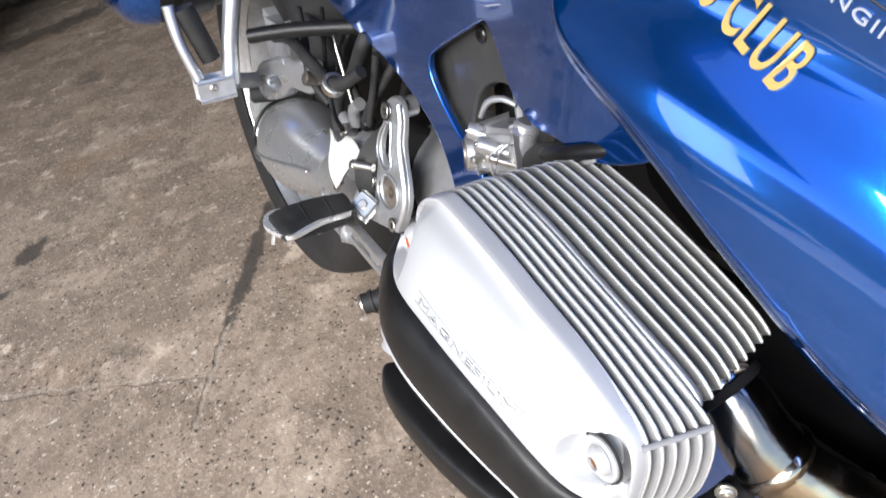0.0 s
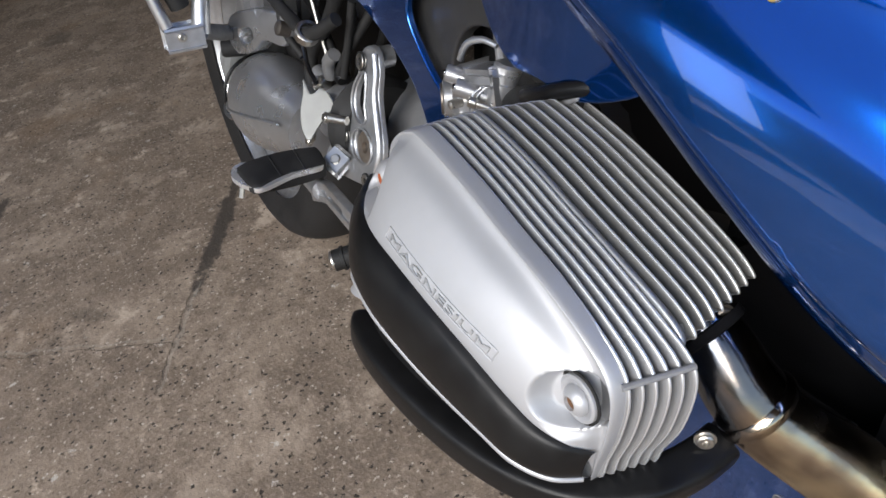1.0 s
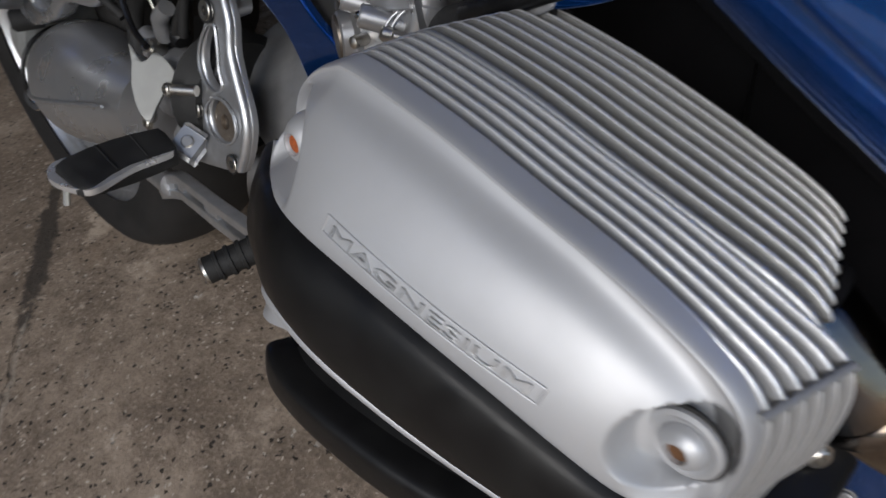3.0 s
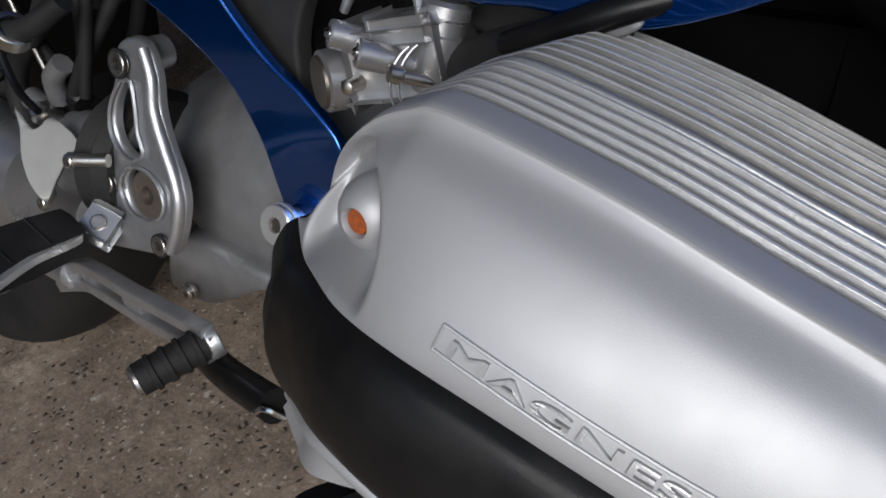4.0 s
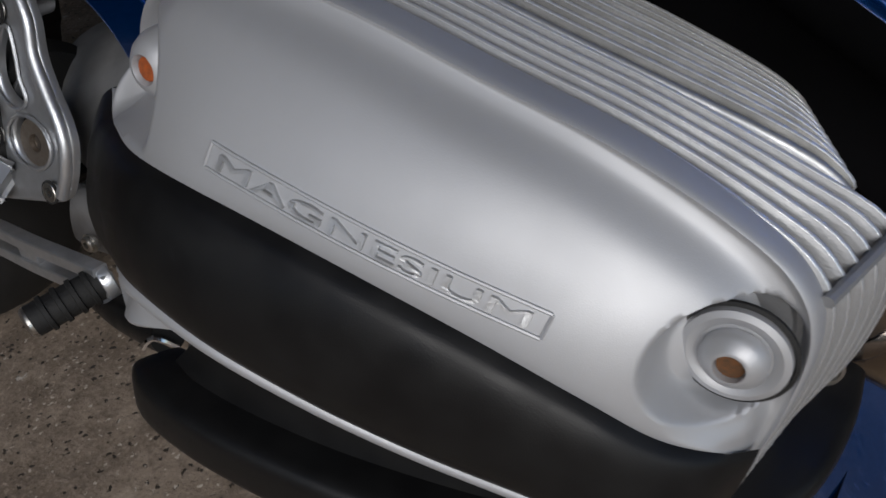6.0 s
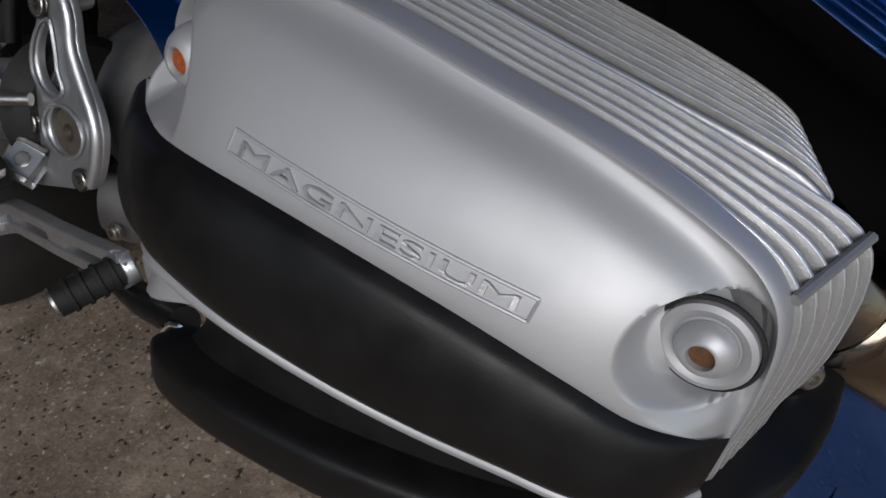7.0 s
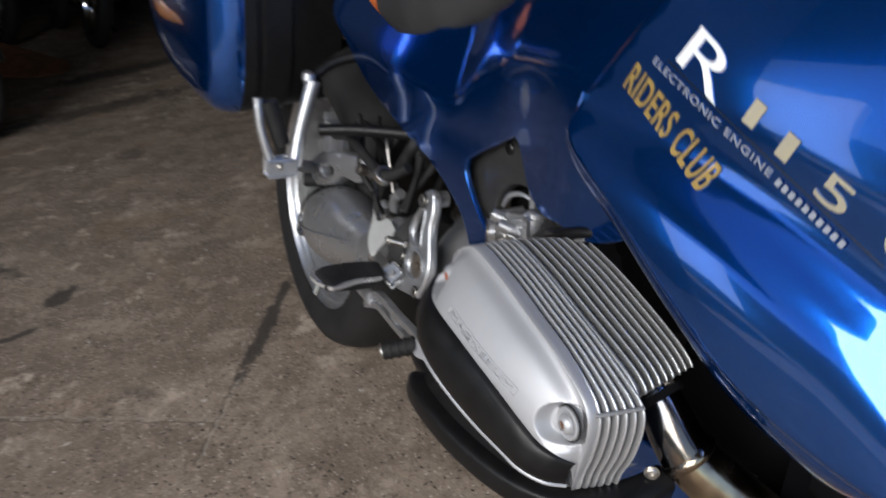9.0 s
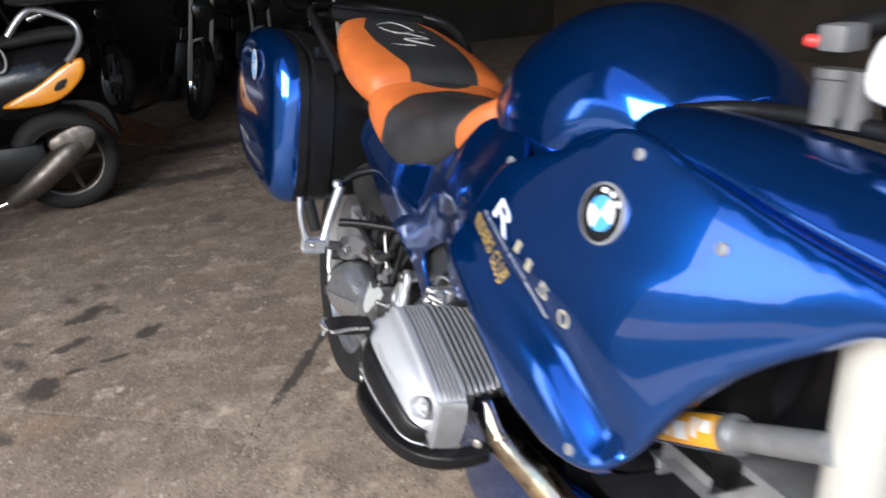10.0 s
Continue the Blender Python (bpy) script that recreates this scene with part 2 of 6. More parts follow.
    pit = tex("Noise", 30, 3)
    l.new(moved.outputs[0], dark.inputs["Vector"])
    ragged = span(fine.outputs[0], 0.3, 0.7, -0.12, 0.12)
    pits = math("MULTIPLY", span(math("ADD", dark.outputs["Distance"], ragged), 0.16, 0.21, 1, 0), span(pit.outputs[0], 0.36, 0.42))
    col = blend(math("MULTIPLY", pits, 0.92), col, (0.032, 0.026, 0.021))
    pale = tex("Voronoi", 83)
    l.new(moved.outputs[0], pale.inputs["Vector"])
    pit2 = tex("Noise", 19, 3)
    chips = math("MULTIPLY", span(math("ADD", pale.outputs["Distance"], ragged), 0.13, 0.18, 1, 0), span(pit2.outputs[0], 0.38, 0.44))
    col = blend(math("MULTIPLY", chips, 0.9), col, (0.55, 0.475, 0.39))
    fleck = tex("Voronoi", 17)
    l.new(moved.outputs[0], fleck.inputs["Vector"])
    few = tex("Noise", 6, 2)
    bits = math("MULTIPLY", span(math("ADD", fleck.outputs["Distance"], ragged), 0.05, 0.10, 1, 0), span(few.outputs[0], 0.47, 0.55))
    col = blend(math("MULTIPLY", bits, 0.8), col, (0.62, 0.57, 0.50))
    sep = n.new("ShaderNodeSeparateXYZ")
    l.new(pos, sep.inputs[0])
    wob = tex("Noise", 17, 8, rough=0.72)
    wobble = span(wob.outputs[0], 0.25, 0.75, -0.85, 0.85)

    def spot(x, y, rx, ry, turn, strength):
        c, s = np.cos(radians(turn)), np.sin(radians(turn))
        dx, dy = math("SUBTRACT", sep.outputs[0], x), math("SUBTRACT", sep.outputs[1], y)
        u = math("ADD", math("MULTIPLY", dx, c / rx), math("MULTIPLY", dy, s / rx))
        v = math("ADD", math("MULTIPLY", dx, -s / ry), math("MULTIPLY", dy, c / ry))
        r = math("SQRT", math("ADD", math("MULTIPLY", u, u), math("MULTIPLY", v, v)))
        return span(math("ADD", r, wobble), 0.60, 1.15, strength, 0.0)

    total = None
    for s in ((-1.85, -0.945, 0.095, 0.045, -45, 0.75), (-1.82, -0.87, 0.05, 0.03, 20, 0.5), (-1.59, -0.76, 0.065, 0.04, -45, 0.75), (-1.60, -1.0, 0.085, 0.03, -55, 0.65),
              (-1.325, -1.05, 0.075, 0.06, 10, 0.8), (-1.54, -1.15, 0.06, 0.035, 30, 0.6), (-1.69, -1.15, 0.05, 0.02, 50, 0.55),
              (-1.435, -0.86, 0.06, 0.013, 98, 0.85), (-1.405, -0.967, 0.035, 0.014, 100, 0.7), (-1.10, -1.16, 0.09, 0.04, 60, 0.6), (-2.0, -1.02, 0.05, 0.025, 30, 0.5), (-2.1, -0.93, 0.05, 0.03, 30, 0.45),
              (-1.13, -0.308, 0.24, 0.019, -31, 1.0), (-3.7, -0.45, 0.5, 0.12, 100, 0.6), (-4.6, -0.25, 0.5, 0.15, 100, 0.65), (-0.21, -0.195, 0.05, 0.03, 30, 0.9), (-0.16, -0.16, 0.03, 0.02, 60, 0.9),
              (-2.75, -0.43, 0.08, 0.05, 0, 0.4), (-1.0, -0.62, 0.05, 0.02, 40, 0.3)):
        k = spot(*s)
        total = k if total is None else math("MAXIMUM", total, k)
    col = blend(math("MINIMUM", math("MULTIPLY", total, 1.32), 0.90), col, (0.046, 0.038, 0.031))

    def line(x0, y0, x1, y1, half, strength):
        dx, dy = x1 - x0, y1 - y0
        ll = np.hypot(dx, dy)
        px, py = math("SUBTRACT", sep.outputs[0], x0), math("SUBTRACT", sep.outputs[1], y0)
        along = math("ADD", math("MULTIPLY", px, dx / ll), math("MULTIPLY", py, dy / ll))
        across = math("ADD", math("MULTIPLY", px, -dy / ll), math("MULTIPLY", py, dx / ll))
        across = math("ABSOLUTE", math("ADD", across, math("MULTIPLY", wobble, 0.012)))
        inside = math("MULTIPLY", span(along, 0.0, 0.03), span(along, ll - 0.03, ll, 1, 0))
        return math("MULTIPLY", math("MULTIPLY", span(across, half * 0.4, half, strength, 0), inside), span(pit.outputs[0], 0.35, 0.5, 0.25, 1))

    crack = math("MAXIMUM", line(-1.42, -1.38, -0.80, -0.49, 0.0030, 0.42), line(-0.95, -0.43, -0.70, -0.575, 0.003, 0.5))
    col = blend(crack, col, (0.05, 0.043, 0.036))
    ridge = math("MAXIMUM", line(-1.425, -1.37, -0.805, -0.48, 0.004, 0.4), line(-0.95, -0.42, -0.70, -0.57, 0.0035, 0.4))
    col = blend(ridge, col, (0.4, 0.36, 0.3))
    l.new(col, p.inputs["Base Color"])
    l.new(span(mid.outputs[0], 0.3, 0.7, 0.7, 0.95), p.inputs["Roughness"])
    h = math("SUBTRACT", math("ADD", math("MULTIPLY", mid.outputs[0], 0.8), math("MULTIPLY", fine.outputs[0], 0.35)), math("ADD", math("MULTIPLY", pits, 0.8), math("MULTIPLY", crack, 0.6)))
    b = n.new("ShaderNodeBump")
    b.inputs["Strength"].default_value, b.inputs["Distance"].default_value = 0.8, 0.006
    l.new(h, b.inputs["Height"])
    l.new(b.outputs[0], p.inputs["Normal"])
    return m


CONCRETE = concrete()

# ---- helpers for building ----
PLACED = {}


def lin(a, b, k, endpoint=True):
    return [float(v) for v in np.linspace(a, b, k, endpoint=endpoint)]


def part(name, bm, mat, parent=None, label="", smooth=True, angle=38):
    """Links a bmesh, drawn in world places, as one mesh object under a thing or a part."""
    bmesh.ops.recalc_face_normals(bm, faces=bm.faces)
    lo = Vector([min(v.co[i] for v in bm.verts) for i in range(3)])
    hi = Vector([max(v.co[i] for v in bm.verts) for i in range(3)])
    c = (lo + hi) / 2
    for v in bm.verts:
        v.co -= c
    me = bpy.data.meshes.new(name)
    for f_ in bm.faces:
        f_.smooth = smooth
    for e in bm.edges:
        if len(e.link_faces) == 2 and e.calc_face_angle(0) > radians(angle):
            e.smooth = False
    bm.to_mesh(me)
    bm.free()
    me.materials.append(mat)
    ob = new(name, me)
    ob.location = c
    if parent is not None:
        ob.parent = parent
        ob.matrix_parent_inverse = Matrix.Translation(-PLACED[parent.name])
    PLACED[ob.name] = c
    if label:
        ob["label"] = label
    return ob


def thing(name, at_, label, category, group="", kind=""):
    ob = new(name)
    ob.empty_display_size = 0.1
    ob.location = at_
    PLACED[ob.name] = Vector(at_)
    return tagged(ob, label, category, group, kind)


def smooth_line(pts_, steps=8, closed=False):
    """A Catmull-Rom line through points."""
    p = [Vector(q) for q in pts_]
    k = len(p)
    out = []
    for i in range(k if closed else k - 1):
        a, b, c, d = (p[(i + j) % k] if closed else p[min(max(i + j, 0), k - 1)] for j in (-1, 0, 1, 2))
        for s in range(steps):
            t = s / steps
            out.append(0.5 * (2 * b + (c - a) * t + (2 * a - 5 * b + 4 * c - d) * t * t + (3 * b - a - 3 * c + d) * t ** 3))
    if not closed:
        out.append(p[-1])
    return out


def skin(bm, rings, closed=True, cap=True):
    """Faces between rings of equal length."""
    vs = [[bm.verts.new(q) for q in r] for r in rings]
    k = len(vs[0])
    for a, b in zip(vs, vs[1:]):
        for i in range(k if closed else k - 1):
            bm.faces.new((a[i], a[(i + 1) % k], b[(i + 1) % k], b[i]))
    if cap and closed:
        bm.faces.new(vs[0][::-1])
        bm.faces.new(vs[-1])
    return vs


def axes(d):
    d = Vector(d).normalized()
    u = d.orthogonal().normalized()
    return d, u, d.cross(u)


def tube_into(bm, pts_, r, n_=12, steps=6):
    line_ = smooth_line(pts_, steps) if steps > 1 else [Vector(q) for q in pts_]
    k = len(line_)
    rad = r if isinstance(r, (list, tuple)) else [r, r]
    rings = []
    d, u, w = axes(line_[1] - line_[0])
    for i, q in enumerate(line_):
        d = (line_[min(i + 1, k - 1)] - line_[max(i - 1, 0)]).normalized()
        u = (u - d * u.dot(d)).normalized()
        w = d.cross(u)
        s = i / (k - 1) * (len(rad) - 1)
        j = min(int(s), len(rad) - 2)
        rr = rad[j] + (rad[j + 1] - rad[j]) * (s - j)
        rings.append([q + rr * (math.cos(a) * u + math.sin(a) * w) for a in lin(0, 2 * np.pi, n_, endpoint=False)])
    skin(bm, rings)
    return bm


def tube(pts_, r, n_=12, steps=6):
    return tube_into(bmesh.new(), pts_, r, n_, steps)


def lathe_into(bm, profile, origin, axis, n_=20, squash=1.0, up=None, cap=True):
    """Turns a profile of (along, radius) round an axis."""
    d, u, w = axes(axis)
    if up is not None:
        w = Vector(up)
        w = (w - d * w.dot(d)).normalized()
        u = w.cross(d)
    o = Vector(origin)
    rings = [[o + d * a + max(r, 1e-5) * (math.cos(t) * u + squash * math.sin(t) * w) for t in lin(0, 2 * np.pi, n_, endpoint=False)] for a, r in profile]
    skin(bm, rings, cap=cap)
    return bm


def lathe(profile, origin, axis, n_=20, squash=1.0, up=None, cap=True):
    return lathe_into(bmesh.new(), profile, origin, axis, n_, squash, up, cap)


def box_into(bm, centre, half, ax=None, bevel=0.0):
    """A box with its own axes and rounded edges."""
    ax = ax or (Vector((1, 0, 0)), Vector((0, 1, 0)), Vector((0, 0, 1)))
    c = Vector(centre)
    tmp = bmesh.new()
    bmesh.ops.create_cube(tmp, size=2)
    for v in tmp.verts:
        v.co = c + sum((ax[i] * (v.co[i] * half[i]) for i in range(3)), Vector())
    if bevel:
        bmesh.ops.bevel(tmp, geom=tmp.edges[:], offset=bevel, segments=2, profile=0.6, affect="EDGES")
    me = bpy.data.meshes.new("tmp")
    tmp.to_mesh(me)
    tmp.free()
    bm.from_mesh(me)
    bpy.data.meshes.remove(me)
    return bm


def box(centre, half, ax=None, bevel=0.0):
    return box_into(bmesh.new(), centre, half, ax, bevel)


def inside(poly, x, y):
    hit = False
    for (ax_, ay), (bx, by) in zip(poly, poly[1:] + poly[:1]):
        if (ay > y) != (by > y) and x < (bx - ax_) * (y - ay) / (by - ay) + ax_:
            hit = not hit
    return hit


def pillow(outline, depth, roll=0.01, bulge=0.0, spacing=0.02, out=None, steps=6, field=None, back=True):
    """A shell over a closed outline: a face that rolls off at its edge and swells in the middle, with walls of the given depth."""
    from mathutils.geometry import delaunay_2d_cdt
    ring = smooth_line(outline, steps, True) if steps > 1 else [Vector(q) for q in outline]
    c = sum(ring, Vector()) / len(ring)
    m = np.array([q - c for q in ring])
    nrm = Vector(np.linalg.svd(m)[2][2]).normalized()
    if out is not None and nrm.dot(Vector(out)) < 0:
        nrm = -nrm
    u = (ring[0] - c)
    u = (u - nrm * u.dot(nrm)).normalized()
    w = nrm.cross(u)
    flat = [((q - c).dot(u), (q - c).dot(w)) for q in ring]
    off = np.array([(q - c).dot(nrm) for q in ring])
    fa = np.array(flat)
    seg = np.roll(fa, -1, 0) - fa

    def edge_distance(p):
        t = np.clip(((p - fa) * seg).sum(1) / np.maximum((seg ** 2).sum(1), 1e-12), 0, 1)
        return np.sqrt((((fa + seg * t[:, None]) - p) ** 2).sum(1)).min()

    pts_ = [Vector(q) for q in flat]
    lo, hi = fa.min(0), fa.max(0)
    inner = []
    rows_ = sorted({0.12 * roll, 0.35 * roll, 0.7 * roll, roll})
    # rows that follow the edge, then a field of points
    nor = np.stack([seg[:, 1], -seg[:, 0]], 1)
    nor = nor + np.roll(nor, 1, 0)
    nor /= np.maximum(np.linalg.norm(nor, axis=1)[:, None], 1e-9)
    if inside(flat, *(fa[0] + nor[0] * 1e-4)):
        nor = -nor
    for r_ in rows_:
        for q in fa - nor * r_:
            if inside(flat, *q) and edge_distance(q) > 0.9 * r_:
                inner.append(q)
    y = lo[1] + spacing / 2
    k = 0
    while y < hi[1]:
        x = lo[0] + (spacing / 2 if k % 2 else 0)
        while x < hi[0]:
            q = np.array((x, y))
            if inside(flat, x, y) and edge_distance(q) > roll * 1.25:
                inner.append(q)
            x += spacing
        y += spacing * 0.87
        k += 1
    pts_ += [Vector(q) for q in inner]
    edges = [(i, (i + 1) % len(ring)) for i in range(len(ring))]
    verts, _, faces, *_ = delaunay_2d_cdt(pts_, edges, [], 1, 1e-6)
    size = max(hi - lo)
    bm = bmesh.new()
    vs = []
    for q in verts:
        p = np.array(q)
        d2 = ((fa - p) ** 2).sum(1)
        wgt = 1 / (d2 + (0.10 * size) ** 2)
        base = (off * wgt).sum() / wgt.sum()
        d = edge_distance(p)
        lift = -roll + np.sqrt(max(roll ** 2 - max(roll - d, 0) ** 2, 0)) + bulge * (1 - np.exp(-(3 * d / (0.5 * size))))
        if field:
            lift += field(c + u * p[0] + w * p[1] + nrm * base)
        vs.append(bm.verts.new(c + u * p[0] + w * p[1] + nrm * (base + lift)))
    for f_ in faces:
        try:
            bm.faces.new([vs[i] for i in f_])
        except ValueError:
            pass
    if back:
        bm.verts.ensure_lookup_table()
        rim = [e for e in bm.edges if len(e.link_faces) == 1]
        made = {}
        for e in rim:
            for v in e.verts:
                if v not in made:
                    made[v] = bm.verts.new(v.co - nrm * depth)
        for e in rim:
            a, b = e.verts
            bm.faces.new((a, b, made[b], made[a]))
        loop = [e for e in bm.edges if len(e.link_faces) == 1]
        bmesh.ops.holes_fill(bm, edges=loop)
    return bm


def panel(place, outline, depth, roll=0.003, spacing=0.012, holes=(), steps=5, lift=None):
    """A plate over a flat outline with openings cut through it: place(u, v, w) sets a point of it in the world."""
    from mathutils.geometry import delaunay_2d_cdt
    loops = [[(p.x, p.y) for p in smooth_line([Vector((*q, 0)) for q in o], steps, True)] for o in [outline] + list(holes)]
    a = np.array([p for o in loops for p in o])
    b = np.array([p for o in loops for p in o[1:] + o[:1]])
    d = b - a
    dd = np.maximum((d ** 2).sum(1), 1e-12)

    def near(p):
        t = np.clip(((p - a) * d).sum(1) / dd, 0, 1)
        return float(np.sqrt((((a + d * t[:, None]) - p) ** 2).sum(1)).min())

    def within(p):
        return inside(loops[0], *p) and not any(inside(o, *p) for o in loops[1:])
    nor = []
    for o in loops:
        q = np.array(o)
        t = np.roll(q, -1, 0) - np.roll(q, 1, 0)
        t /= np.maximum(np.linalg.norm(t, axis=1)[:, None], 1e-9)
        nor.append(np.stack([t[:, 1], -t[:, 0]], 1))
    nor = np.concatenate(nor)
    pts_ = [Vector(p) for p in a]
    for r_ in (0.12 * roll, 0.35 * roll, 0.7 * roll, roll, 1.5 * roll):
        for sg in (1, -1):
            for q in a + sg * nor * r_:
                if within(q) and near(q) > 0.9 * r_:
                    pts_.append(Vector(q))
    y, k = min(p[1] for p in loops[0]) + spacing / 2, 0
    while y < max(p[1] for p in loops[0]):
        x = min(p[0] for p in loops[0]) + (spacing / 2 if k % 2 else 0)
        while x < max(p[0] for p in loops[0]):
            if within((x, y)) and near(np.array((x, y))) > roll * 1.5 + spacing * 0.4:
                pts_.append(Vector((x, y)))
            x += spacing
        y += spacing * 0.87
        k += 1
    edges, at_ = [], 0
    for o in loops:
        edges += [(at_ + i, at_ + (i + 1) % len(o)) for i in range(len(o))]
        at_ += len(o)
    verts, _, faces, *_ = delaunay_2d_cdt(pts_, edges, [], 0, 1e-7)
    bm = bmesh.new()
    vs = []
    for q in verts:
        e = max(roll - near(np.array(q)), 0)
        w = -roll + math.sqrt(max(roll ** 2 - e ** 2, 0)) + (lift(q.x, q.y) if lift else 0)
        vs.append(bm.verts.new(place(q.x, q.y, w)))
    for f_ in faces:
        c = sum((verts[i] for i in f_), Vector((0, 0))) / len(f_)
        if within(c):
            bm.faces.new([vs[i] for i in f_])
    for v in [v for v in bm.verts if not v.link_faces]:
        bm.verts.remove(v)
    rim = [e for e in bm.edges if len(e.link_faces) == 1]
    back, flat = {}, {v: q for v, q in zip(vs, verts) if v.is_valid}
    for e in rim:
        for v in e.verts:
            if v not in back:
                back[v] = bm.verts.new(place(flat[v].x, flat[v].y, -depth))
    for e in rim:
        v, w = e.verts
        bm.faces.new((v, w, back[w], back[v]))
    return bm


def clip_split(rings, field, make):
    """Parts a grid of places by the sign of a field, along a smooth line; gives the bmesh of either side."""
    out, seen = (bmesh.new(), bmesh.new()), ({}, {})

    def vert(side, p):
        key = tuple(round(c, 6) for c in p)
        if key not in seen[side]:
            seen[side][key] = out[side].verts.new(make(p))
        return seen[side][key]
    n_ = len(rings[0])
    for i in range(len(rings) - 1):
        for j in range(n_):
            quad = [rings[i][j], rings[i][(j + 1) % n_], rings[i + 1][(j + 1) % n_], rings[i + 1][j]]
            f = [field(*p) for p in quad]
            for side, sg in ((0, -1), (1, 1)):
                poly = []
                for k in range(4):
                    p, q, fp, fq = quad[k], quad[(k + 1) % 4], f[k] * sg, f[(k + 1) % 4] * sg
                    if fp >= 0:
                        poly.append(p)
                    if (fp < 0) != (fq < 0):
                        t = fp / (fp - fq)
                        poly.append(tuple(a + (b - a) * t for a, b in zip(p, q)))
                vv = []
                for p in poly:
                    v = vert(side, p)
                    if v not in vv:
                        vv.append(v)
                if len(vv) > 2:
                    try:
                        out[side].faces.new(vv)
                    except ValueError:
                        pass
    return out


def lettering(text, origin, along, up, height, depth, condense=1.0, shear=0.0, spacing=1.0, bold=0.0):
    """Raised letters in Blender's own font, from an origin along a line."""
    cu = bpy.data.curves.new("letters", "FONT")
    cu.body, cu.size, cu.extrude, cu.shear, cu.space_character, cu.offset = text, 1.0, 0.0, shear, spacing, bold
    ob = bpy.data.objects.new("letters", cu)
    scene.collection.objects.link(ob)
    me = bpy.data.meshes.new_from_object(ob.evaluated_get(bpy.context.evaluated_depsgraph_get()))
    bpy.data.objects.remove(ob)
    bm = bmesh.new()
    bm.from_mesh(me)
    bpy.data.meshes.remove(me)
    got = bmesh.ops.extrude_face_region(bm, geom=bm.faces[:])
    for v in (g for g in got["geom"] if isinstance(g, bmesh.types.BMVert)):
        v.co.z += 1.0
    a = Vector(along).normalized()
    w = Vector(up)
    w = (w - a * w.dot(a)).normalized()
    nrm = a.cross(w)
    s = height / 0.7
    for v in bm.verts:
        v.co = Vector(origin) + a * (v.co.x * s * condense) + w * (v.co.y * s) + nrm * (v.co.z * depth)
    return bm


def screw_head(origin, axis, r, mat, parent, name="bolt", socket=0.45, height=0.6, label=""):
    """A round head with a sunk socket and a washer."""
    prof = [(-r * 0.5, r * 0.9), (0, r * 1.25), (r * 0.18, r * 1.25), (r * 0.2, r), (r * height, r), (r * (height + 0.15), r * 0.82), (r * (height + 0.15), r * socket), (r * height * 0.3, r * socket * 0.85), (r * height * 0.3, 0)]
    return part(name, lathe(prof, origin, axis, 16), mat, parent, label)


def star_bolt(origin, axis, r, parent):
    """A flat round head in a dark countersink, with a sunk six-sided socket."""
    ob = part("bolt", lathe([(-0.003, r * 0.9), (r * 0.10, r * 0.94), (r * 0.16, r * 0.88), (r * 0.16, r * 0.50), (-r * 0.1, r * 0.46), (-r * 0.1, 0)], origin, axis, 24), STEEL, parent)
    part("ring", lathe([(-0.001, r * 1.14), (r * 0.06, r * 1.14), (r * 0.06, r * 0.90)], origin, axis, 24), RUBBER, ob)
    part("socket", lathe([(0, r * 0.44), (r * 0.04, r * 0.44), (r * 0.04, r * 0.16), (r * 0.14, r * 0.14), (r * 0.14, 0)], origin, axis, 6), SOOTY, ob)
    return ob


LEAN_A, Y0 = radians(10), -0.0765


def B(x, s, h):
    """A place on the leaning motorcycle: forward, to its right, and up along its own upright."""
    return Vector((x, Y0 - s * math.cos(LEAN_A) + h * math.sin(LEAN_A), s * math.sin(LEAN_A) + h * math.cos(LEAN_A)))


def mid(x):
    """The middle plane of the motorcycle."""
    return -0.106 * x


RIGHT = (B(0, 1, 0) - B(0, 0, 0)).normalized()
UPB = (B(0, 0, 1) - B(0, 0, 0)).normalized()
FWD = Vector((1, 0, 0))
# the cylinder head's own axes: forward along its cover, up, outward
HO = Vector((0.10, -0.33, 0.55))
HL = RIGHT
HA = Vector((0.963, -0.0469, -0.2652)).normalized()
HV = HL.cross(HA).normalized()


def H(a, v, l_):
    return HO + HA * a + HV * v + HL * l_

# ---- the setting ----


def slab(name, lo, hi, mat, label, category):
    bm = bmesh.new()
    box_into(bm, (Vector(lo) + Vector(hi)) / 2, (Vector(hi) - Vector(lo)) / 2)
    ob = part(name, bm, mat, None, label, smooth=False)
    return tagged(ob, label, category, "", "structure")


def ground_sheet():
    bm = bmesh.new()
    xs = [-400, -12] + list(lin(-8, 3, 45)) + [12, 400]
    ys = [-400, -10] + list(lin(-4, 4, 33)) + [12, 400]
    grid = [[bm.verts.new((x, y, 0 if abs(x) > 9 or abs(y) > 5 else 0.004 * noise.noise(Vector((x * 1.7, y * 1.7, 0))))) for y in ys] for x in xs]
    for a, b in zip(grid, grid[1:]):
        for i in range(len(ys) - 1):
            bm.faces.new((a[i], b[i], b[i + 1], a[i + 1]))
    return tagged(part("ground", bm, CONCRETE, None), "worn brown-grey concrete floor with oil stains and cracks", "floor", "", "structure")


ground_sheet()
slab("wall_back", (-9.4, -4.2, 0), (-9.2, 6.2, 3.6), BACKWALL, "rendered wall at the far end of the shed, darkened for shade", "wall")
slab("wall_inner", (-9.2, 5.0, 0), (5.0, 5.2, 3.6), WALL, "dark rendered wall along the inside of the shed", "wall")
# unseen roof, added to cut sky light and its reflections
slab("sky_block_roof", (-9.4, -6.8, 3.6), (-1.2, -1.5, 3.7), ROOF, "added unseen roof that holds back sky light", "roof")
